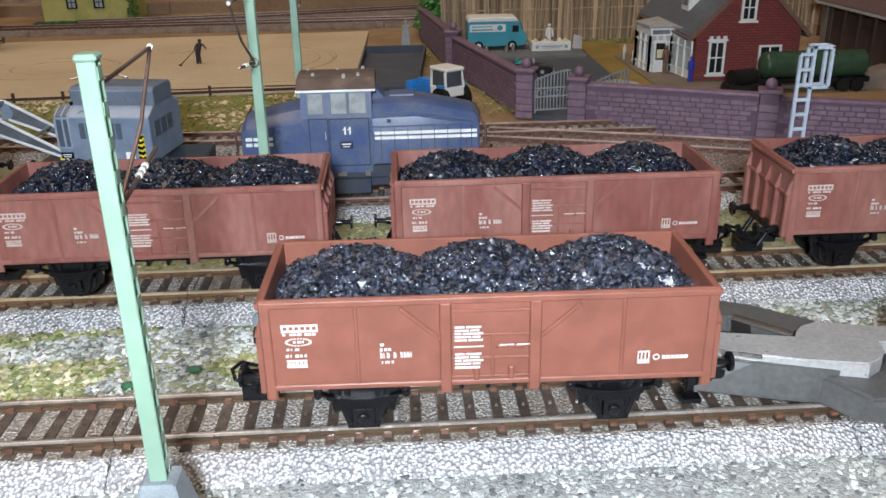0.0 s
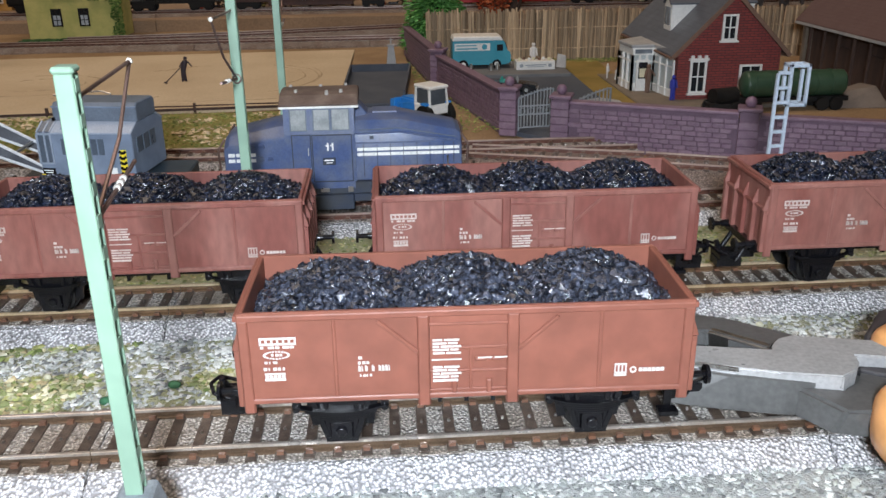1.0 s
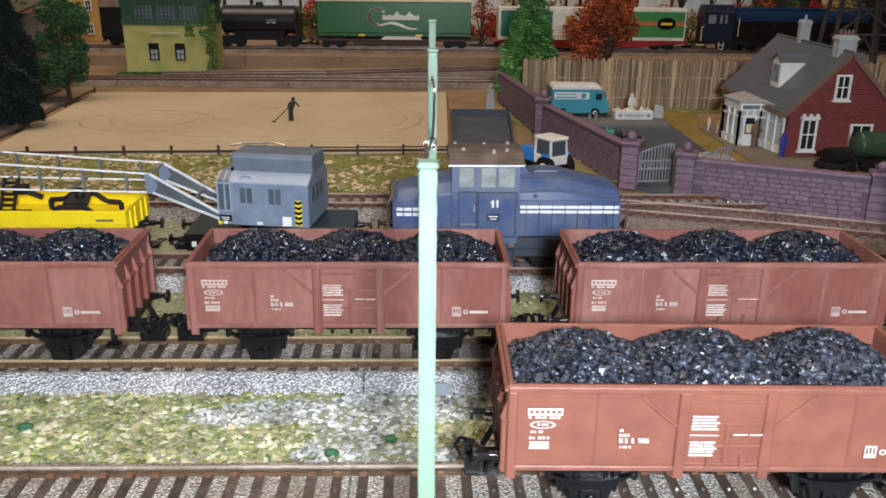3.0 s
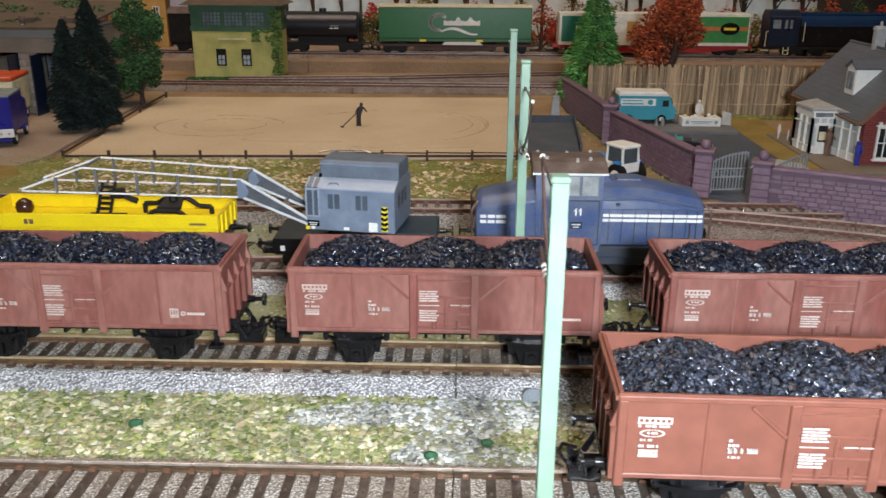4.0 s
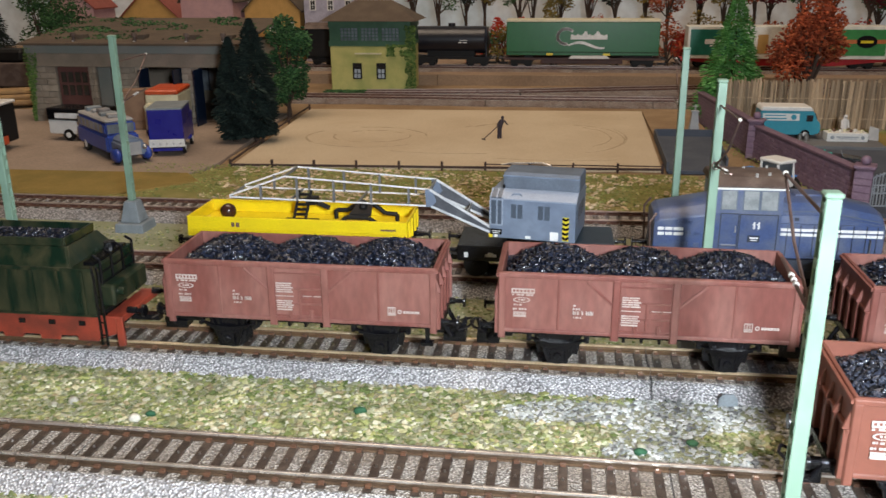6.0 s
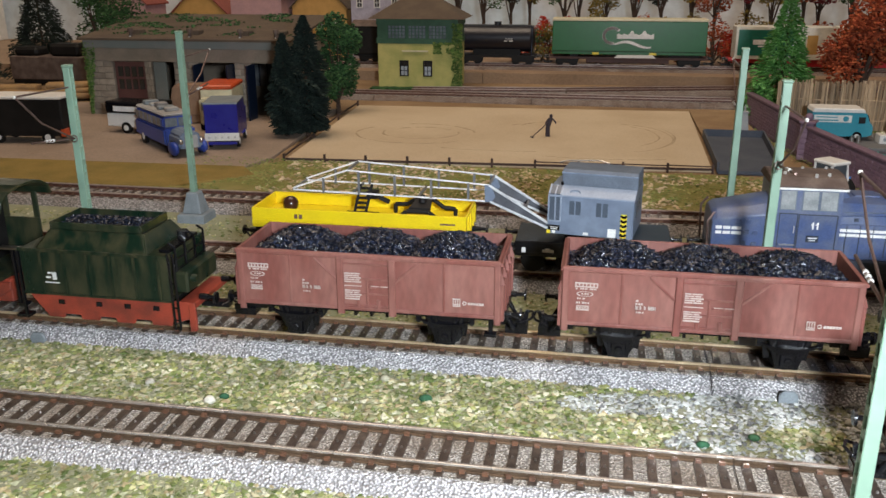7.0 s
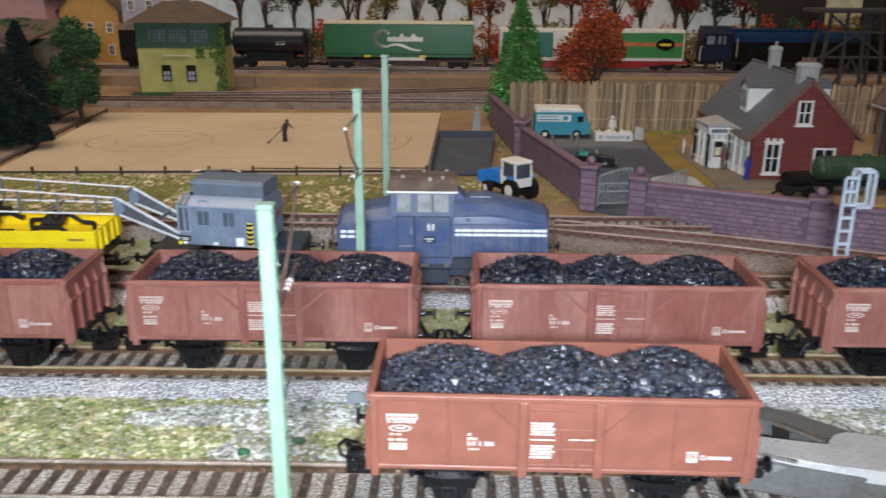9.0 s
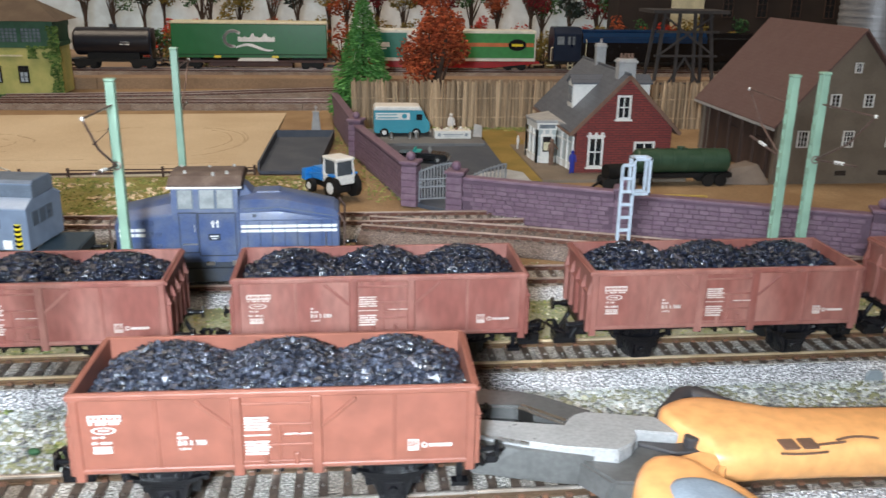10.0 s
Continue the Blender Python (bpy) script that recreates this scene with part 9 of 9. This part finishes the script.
part("roof_box", Geo().box(-0.0960, 0.0200, -0.0092, 0.0092, 0.0480, 0.0512), CASING_BLUE, t, bevel=0.0008)
part("frame", Geo().box(-0.1340, 0.1420, -0.0150, 0.0150, 0.0085, 0.0120), BLACK_MATT, t)
part("steps", Geo().box(-0.1130, -0.1060, -0.0158, -0.0152, 0.0020, 0.0030).box(-0.1130, -0.1060, -0.0158, -0.0152, 0.0070, 0.0080).box(-0.1130, -0.1120, -0.0158, -0.0152, 0.0020, 0.0110).box(-0.1070, -0.1060, -0.0158, -0.0152, 0.0020, 0.0110).box(-0.1400, -0.1300, -0.0158, -0.0152, 0.0070, 0.0082), CREAM, t, "yellow-cream steps")
part("handrail", Geo().wire([(-0.1350, -0.0155, 0.0120), (-0.1350, -0.0155, 0.0290), (-0.1320, -0.0155, 0.0300)], 0.0005).wire([(-0.090, -0.0158, 0.0180), (-0.090, -0.0158, 0.0400)], 0.0004), CREAM, t)
for x in (-0.0950, 0.0950):
    bogie(t, x)
    bogie(t, x + 0.020)

# ---- trestle tower ----
TRESTLE_WOOD = material("grey_black_timber", (0.034, 0.030, 0.030), (0.052, 0.046, 0.045), rough=0.7, s1=150, bump=0.3)
t = thing("trestle_tower", "dark grey timber trestle tower with a platform", "tower", pose(0.3700, 0.8600, 0))
TT = 0.1000
for sx in (-1, 1):
    for sy in (-1, 1):
        part("leg", Geo().bar((sx * 0.034, sy * 0.018, 0), (sx * 0.024, sy * 0.012, TT), 0.0030, 0.0030, up=(0, 1, 0)), TRESTLE_WOOD, t)
    part("inner_leg", Geo().bar((sx * 0.011, -0.018, 0), (sx * 0.008, -0.012, TT), 0.0028, 0.0028, up=(0, 1, 0)), TRESTLE_WOOD, t)
for z in (0.030, 0.058, 0.082):
    part("cross_beam", Geo().bar((-0.033, -0.0165, z), (0.033, -0.0165, z), 0.0022, 0.0022), TRESTLE_WOOD, t)
for a, b in (((-0.034, 0.002), (0.0, 0.056)), ((0.034, 0.002), (0.0, 0.056)), ((-0.030, 0.058), (0.026, 0.098)), ((0.030, 0.058), (-0.026, 0.098))):
    part("brace", Geo().bar((a[0], -0.0172, a[1]), (b[0], -0.0150, b[1]), 0.0018, 0.0018, up=(0, 1, 0)), TRESTLE_WOOD, t)
part("platform", Geo().box(-0.040, 0.040, -0.022, 0.022, TT, TT + 0.0032), TRESTLE_WOOD, t)
t = thing("silo", "pale grey corrugated metal silo behind a barn", "silo", pose(0.5050, 0.7400, 0))
SILO_METAL = material("dull_zinc", (0.30, 0.30, 0.31), (0.24, 0.24, 0.25), rough=0.45, metal=0.4, s1=30, bump=0.1)
part("shell", Geo().tube((0, 0, 0), (0, 0, 0.150), 0.032, n=36), SILO_METAL, t, smooth=30)
for i in range(24):
    part("rib", Geo().tube((0, 0, 0.006 * i + 0.002), (0, 0, 0.006 * i + 0.004), 0.0327, n=36), SILO_METAL, t, smooth=30)

# ---- hedge, trees and houses in front of the painted board ----
tagged(part("backdrop", Geo().box(-1.45, 1.25, 1.395, 1.410, -0.005, 0.42), BACK_SKY), "pale blue-grey painted backdrop board", "backdrop", kind="structure")
rt = random.Random(11)
kinds = [(LEAF_WINE, "wine-red"), (LEAF_DARK, "dark green"), (LEAF_RED, "rust-red"), (LEAF_MID, "green"), (LEAF_OCHRE, "ochre")]
for i in range(26):
    x = -0.33 + i * 0.036 + rt.uniform(-0.008, 0.008)
    m, word = kinds[(i * 3 + (i // 4)) % 5]
    leafy(x, 1.235 + rt.uniform(-0.03, 0.05), 0.122 + rt.uniform(-0.012, 0.02), 0.030 + rt.uniform(-0.004, 0.006), m, word + " model tree in a row before a backdrop", z=BZ, trunk=0.55, count=900, seed=40 + i, size=(0.0024, 0.0052), lobes=8)
for i in range(46):
    x = -0.24 + i * 0.0182 + rt.uniform(-0.010, 0.010)
    m, word = [(LEAF_OCHRE, "ochre"), (LEAF_MID, "green"), (LEAF_RED, "rust-red"), (LEAF_SCARLET, "scarlet"), (LEAF_OCHRE, "ochre")][rt.randrange(5)]
    leafy(x, 1.135 + rt.uniform(0.0, 0.04), 0.052 + rt.uniform(-0.014, 0.020), 0.022 + rt.uniform(-0.003, 0.006), m, word + " model bush behind the rear line", z=BZ, trunk=0.10, count=420, seed=90 + i, name="bush", size=(0.0022, 0.0046), lobes=7)


def back_house(x, y, w, d, h, ridge, wall, roof, label, rz=0):
    t = thing("model_house", label, "house", pose(x, y, BZ, 0, 0, rz), "houses in the background")
    part("house_wall", Geo().prism([(0, 0), (w, 0), (w, h), (w / 2, ridge), (0, h)], "y", 0, d), wall, t)
    for s, x0 in ((-1, -0.004), (1, w + 0.004)):
        z0 = h - 0.004 * (ridge - h) / (w / 2)
        part("roof_slope", Geo().hexa([(x0, -0.003, z0), (w / 2, -0.003, ridge), (w / 2, d + 0.003, ridge), (x0, d + 0.003, z0), (x0, -0.003, z0 + 0.002), (w / 2, -0.003, ridge + 0.002), (w / 2, d + 0.003, ridge + 0.002), (x0, d + 0.003, z0 + 0.002)]), roof, t)
    n = max(2, int(w / 0.022))
    for r in range(max(1, int(h / 0.030))):
        for i in range(n):
            c = w * (i + 0.5) / n
            house_window(t, c - 0.0035, c + 0.0035, 0.010 + r * 0.030, 0.022 + r * 0.030, sill=False)
    return t


back_house(-0.840, 1.150, 0.070, 0.06, 0.075, 0.105, PINK, TILE_RED, "pink model house with a red roof")
back_house(-0.740, 1.170, 0.085, 0.06, 0.060, 0.100, APRICOT, TILE_RED, "apricot model house with a red roof")
back_house(-0.640, 1.150, 0.075, 0.06, 0.085, 0.130, PINK, BROWN_ROOF, "tall pink model house with a brown roof")
back_house(-0.560, 1.180, 0.080, 0.06, 0.070, 0.110, APRICOT, BROWN_ROOF, "apricot model house with a brown roof")
back_house(-0.470, 1.170, 0.075, 0.06, 0.100, 0.140, material("lilac_render", (0.45, 0.42, 0.50), rough=0.8), TILE_RED, "tall lilac model house with a red roof")
t = thing("warehouse", "sooty dark brown warehouse with a cream gable panel behind a locomotive", "warehouse", pose(0.4000, 1.1750, BZ))
SOOT = material("sooty_brick", (0.020, 0.014, 0.012), (0.032, 0.022, 0.018), rough=0.9, s1=30, bump=0.4)
part("warehouse_wall", Geo().box(0, 0.42, 0, 0.05, 0, 0.150), SOOT, t)
part("warehouse_roof", Geo().prism([(-0.006, 0.150), (0.056, 0.150), (0.025, 0.172)], "x", -0.004, 0.424), BROWN_ROOF, t)
part("gable_panel", Geo().box(0.075, 0.122, -0.0015, 0.0004, 0.052, 0.120), CREAM, t, "cream rendered panel", bevel=0.0004)
for i in range(5):
    house_window(t, 0.150 + i * 0.050, 0.164 + i * 0.050, 0.070, 0.096, bars=2, rows=3, sill=False, trim=0.0008, mat=DARK_WOOD)
# shady trees and wood stacks at the layout's far corner
for i, (x, y, h, m) in enumerate(((-0.810, 0.960, 0.135, LEAF_DARK), (-0.900, 0.930, 0.120, LEAF_DARK), (-0.745, 0.985, 0.120, LEAF_MID), (-0.700, 0.960, 0.105, LEAF_MID), (-0.980, 0.980, 0.140, LEAF_DARK))):
    if m is LEAF_DARK:
        conifer(x, y, h, 0.042, m, "dark conifer at the layout's corner", count=7500, seed=200 + i)
    else:
        leafy(x, y, h, 0.040, m, "green leafy tree at the layout's corner", trunk=0.2, count=2400, seed=200 + i, lobes=12)
LOGS = material("sawn_logs", (0.36, 0.22, 0.09), (0.25, 0.15, 0.07), rough=0.8, s1=80, bump=0.3)
for i, (x, y) in enumerate(((-0.700, 0.760), (-0.740, 0.800), (-0.690, 0.830), (-0.790, 0.770))):
    t = thing("timber_stack", "stack of sawn brown timber on the depot ground", "timber stack", pose(x, y, 0.0006, 0, 0, 12 * i), "timber stacks")
    for r in range(3):
        for c in range(5 - r):
            yy = (c - (4 - r) / 2) * 0.0062
            part("log", Geo().tube((-0.026, yy, 0.003 + r * 0.0054), (0.026, yy, 0.003 + r * 0.0054), 0.003, n=9), LOGS, t, smooth=40)
t = thing("old_goods_wagon", "dark rusty goods wagon among trees", "railway wagon", pose(-0.745, 0.880, 0.002))
part("body", Geo().box(-0.045, 0.050, -0.014, 0.014, 0.012, 0.038), LOCO_ROOF, t, bevel=0.001)
part("load", Geo().box(-0.040, -0.010, -0.012, 0.012, 0.038, 0.048).box(0.005, 0.042, -0.012, 0.012, 0.038, 0.052), BLACK_MATT, t, bevel=0.003)
part("frame", Geo().box(-0.045, 0.050, -0.011, 0.011, 0.007, 0.012), BLACK_MATT, t)
for x in (-0.028, 0.032):
    for s in (-1, 1):
        part("wheel", wheel_geo(x, s, 0.0055), BLACK_MATT, t, smooth=30)
# a glowing panel, added for the bright patch behind the far end of the layout
PANEL_GLOW = bpy.data.materials.new("bright_patch_glow")
PANEL_GLOW.use_nodes = True
PANEL_GLOW.node_tree.nodes["Principled BSDF"].inputs["Emission Color"].default_value = (1.0, 0.86, 0.62, 1)
PANEL_GLOW.node_tree.nodes["Principled BSDF"].inputs["Emission Strength"].default_value = 0.9
t = thing("light_box", "glowing warm white panel added for the brightness behind the layout's corner", "light box", pose(-1.4400, 1.3700, 0.0105))
part("glowing_face", Geo().box(0, 0.2600, -0.006, 0.0, 0.004, 0.300), PANEL_GLOW, t, "glowing warm white face", bevel=0.002)
part("casing", Geo().box(-0.004, 0.2640, 0.0, 0.020, 0, 0.304), WHITE_TRIM, t, bevel=0.001)

# ---- pliers lying across the front track ----
ORANGE = material("orange_grip", (0.71, 0.355, 0.135), (0.68, 0.335, 0.125), rough=0.34, s1=30, s2=200, bump=0.01, spec=0.5)
GRIP_GREY = material("grey_soft_grip", (0.24, 0.29, 0.35), rough=0.5)
GRIP_DARK = material("dark_soft_grip", (0.035, 0.033, 0.036), rough=0.5)
TOOL_STEEL = material("tool_steel", (0.115, 0.115, 0.113), (0.080, 0.080, 0.078), rough=0.36, metal=0.3, s1=50, s2=700, bump=0.12)
t = thing("pliers", "combination pliers with orange grips lying across the track", "pliers")


def slab(poly, z0, z1):
    return Geo().prism(poly, "z", z0, z1)


def taper(top, bottom, z0, z1):
    """A forged bar: its top outline at z1, its foot outline at z0."""
    n = len(top)
    return Geo().add([(x, y, z0) for x, y in bottom] + [(x, y, z1) for x, y in top],
                     [tuple(range(n))[::-1], tuple(range(n, 2 * n))] + [(i, (i + 1) % n, n + (i + 1) % n, n + i) for i in range(n)])


TOOL_BRIGHT = material("ground_steel", (0.43, 0.43, 0.43), (0.36, 0.36, 0.36), rough=0.30, metal=0.35, s1=60, s2=900, bump=0.08)
# front half: flat ground face that runs from the nose over the joint
FRONT = [(0.0580, 0.1970), (0.0848, 0.1912), (0.0862, 0.1940), (0.0885, 0.1966), (0.0924, 0.1981), (0.1117, 0.1936), (0.1143, 0.1872), (0.1152, 0.1837), (0.1036, 0.1864), (0.1028, 0.1832), (0.1005, 0.1798), (0.0957, 0.1768), (0.0821, 0.1797), (0.0706, 0.1837), (0.0575, 0.1895)]
FRONT_FOOT = [(0.0580, 0.1960), (0.0848, 0.1905), (0.0862, 0.1930), (0.0885, 0.1955), (0.0924, 0.1968), (0.1110, 0.1925), (0.1130, 0.1865), (0.1140, 0.1837), (0.1030, 0.1858), (0.1022, 0.1832), (0.1000, 0.1795), (0.0950, 0.1750), (0.0821, 0.1785), (0.0706, 0.1830), (0.0575, 0.1885)]
part("front_jaw", taper(FRONT, FRONT_FOOT, 0.0085, 0.0185), TOOL_BRIGHT, t, "flat ground steel jaw and joint face", bevel=0.0004, segments=2)
REAR = [(0.0600, 0.2190), (0.0740, 0.2165), (0.0817, 0.2134), (0.0891, 0.2075), (0.0961, 0.2018), (0.0924, 0.1984), (0.0880, 0.1966), (0.0858, 0.1944), (0.0790, 0.2010), (0.0740, 0.2060), (0.0600, 0.2080)]
part("rear_jaw", slab(REAR, 0.0085, 0.0166), TOOL_STEEL, t, "dull dark steel jaw", bevel=0.0007, segments=2)
part("cutter", Geo().hexa([(0.0745, 0.2052, 0.0120), (0.0860, 0.1940, 0.0120), (0.0868, 0.1948, 0.0120), (0.0755, 0.2064, 0.0120), (0.0741, 0.2056, 0.0164), (0.0858, 0.1948, 0.0164), (0.0870, 0.1972, 0.0168), (0.0760, 0.2074, 0.0168)]), STEEL, t, "bright ground cutting edge", bevel=0.0002)
# the gap's shade, put in as a black slab between the jaws
part("jaw_throat", slab([(0.0600, 0.2078), (0.0742, 0.2058), (0.0852, 0.1942), (0.0848, 0.1914), (0.0600, 0.1966)], 0.0085, 0.0125), BLACK, t, "black slab for the shade in the gap between the jaws")
part("jaw_edge", Geo().bar((0.0580, 0.1893, 0.0180), (0.0730, 0.1826, 0.0180), 0.0008, 0.0010), STEEL, t, "bright worn edge", bevel=0.0002)
ARM = [(0.0850, 0.1795), (0.0957, 0.1766), (0.1008, 0.1804), (0.1035, 0.1845), (0.1125, 0.1790), (0.1050, 0.1730), (0.1000, 0.1660), (0.0920, 0.1672)]
ARM_FOOT = [(0.0840, 0.1790), (0.0950, 0.1760), (0.1000, 0.1800), (0.1030, 0.1840), (0.1120, 0.1785), (0.1040, 0.1725), (0.0985, 0.1665), (0.0905, 0.1690)]
part("lower_arm", taper(ARM, ARM_FOOT, 0.0080, 0.0152), TOOL_STEEL, t, "dull steel arm below the joint", bevel=0.0008, segments=2)
# the flank's shade beside the bright top face, put into a darker steel
part("jaw_side", taper([(0.0575, 0.1880), (0.0706, 0.1826), (0.0830, 0.1788), (0.0900, 0.1776), (0.0840, 0.1800), (0.0575, 0.1910)], [(0.0575, 0.1850), (0.0706, 0.1806), (0.0830, 0.1772), (0.0900, 0.1768), (0.0840, 0.1800), (0.0575, 0.1910)], 0.0082, 0.0168), TOOL_STEEL, t, "bevelled jaw flank, coloured darker for shade", bevel=0.0004)
up = part("upper_grip", Geo().loft([(0.1135, 0.1905, 0.0050), (0.1180, 0.1910, 0.0112), (0.1240, 0.1905, 0.0160), (0.1300, 0.1888, 0.0170), (0.1380, 0.1872, 0.0150), (0.1460, 0.1855, 0.0130), (0.1560, 0.1848, 0.0123), (0.1650, 0.1842, 0.0122), (0.1850, 0.1830, 0.0122), (0.2100, 0.1815, 0.0118), (0.2400, 0.1793, 0.0104), (0.2640, 0.1770, 0.0070)], 0.0135, 0.0066, power=0.62), ORANGE, t, "smooth orange plastic grip", smooth=70)
part("grip_edge", Geo().loft([(0.1150, 0.1995, 0.0022), (0.1215, 0.2062, 0.0026), (0.1285, 0.2130, 0.0034), (0.1330, 0.2118, 0.0034), (0.1385, 0.2050, 0.0028), (0.1450, 0.1996, 0.0024), (0.1600, 0.1978, 0.0022), (0.1850, 0.1965, 0.0022), (0.2150, 0.1945, 0.0022), (0.2500, 0.1900, 0.0022)], 0.0125, 0.0042), GRIP_DARK, up, "dark soft edging", smooth=70)
LOW_LINE = [(0.1085, 0.1735, 0.0050), (0.1075, 0.1660, 0.0105), (0.1085, 0.1560, 0.0145), (0.1160, 0.1400, 0.0150), (0.1320, 0.1240, 0.0142), (0.1600, 0.1070, 0.0128), (0.1980, 0.0930, 0.0100)]
low = part("lower_grip", Geo().loft(LOW_LINE, 0.0135, 0.0066, power=0.62), ORANGE, t, "smooth orange plastic grip", smooth=70)
part("grip_inlay", Geo().loft([(0.1092, 0.1610, 0.0050), (0.1095, 0.1540, 0.0096), (0.1165, 0.1390, 0.0105), (0.1325, 0.1235, 0.0098), (0.1575, 0.1080, 0.0070)], 0.0165, 0.0048), GRIP_GREY, low, "grey soft inlay", smooth=70)
# a dark slab added before the joint's side, in place of its shade
part("joint_core", slab([(0.1040, 0.1856), (0.1142, 0.1833), (0.1230, 0.1850), (0.1235, 0.1780), (0.1120, 0.1785), (0.1036, 0.1838)], 0.0080, 0.0160), GRIP_DARK, t, "dark slab for the shaded side under the joint", bevel=0.0004)
part("spring_stop", Geo().tube((0.1180, 0.1818, 0.0130), (0.1180, 0.1818, 0.0188), 0.0024, 0.0022, n=18), GRIP_DARK, t, "small grey spring stop", bevel=0.0004)
part("grip_web", slab([(0.1100, 0.1768), (0.1180, 0.1792), (0.1250, 0.1765), (0.1235, 0.1700), (0.1180, 0.1640), (0.1120, 0.1650), (0.1085, 0.1700)], 0.0080, 0.0170), ORANGE, t, "orange web between the grips", bevel=0.0024, segments=3, smooth=60)
g = Geo()                      # maker's mark as plain shapes
MX, MY, MZ = 0.1395, 0.1718, 0.0194
for x in (MX, MX + 0.0055):
    g.box(x, x + 0.0042, MY, MY + 0.0048, MZ, MZ + 0.0005)
for i in range(8):
    a, b = i / 8, (i + 1) / 8
    g.bar((MX - 0.0020 + 0.0130 * a, MY - 0.0016 - 0.0006 * math.sin(a * 3), MZ), (MX - 0.0020 + 0.0130 * b, MY - 0.0016 - 0.0006 * math.sin(b * 3), MZ), 0.0005, 0.0004)
g.bar((MX + 0.0100, MY + 0.0014, MZ + 0.0003), (MX + 0.0180, MY + 0.0022, MZ + 0.0004), 0.0006, 0.0004)
for i in range(6):
    a, b = i / 6, (i + 1) / 6
    g.bar((MX + 0.0160 + 0.012 * a, MY + 0.0030 + 0.0014 * math.sin(a * 3.1), MZ + 0.0005), (MX + 0.0160 + 0.012 * b, MY + 0.0030 + 0.0014 * math.sin(b * 3.1), MZ + 0.0005), 0.0006, 0.0004)
part("maker_mark", g, FIG_BROWN, up, "dark brown plain marks")
# grey clip tabs at the roadbed's edge
for x in (-0.0535, -0.3330, 0.2140):
    tagged(part("track_clip", Geo().prism([(x - 0.0032, -0.001), (x + 0.0032, -0.001), (x + 0.0032, 0.0018), (x + 0.0018, 0.0036), (x - 0.0018, 0.0036), (x - 0.0032, 0.0018)], "y", 0.2455, 0.2468), MAST_BASE, bevel=0.0003), "small grey plastic tab at a track's edge", "clip", "track clips")
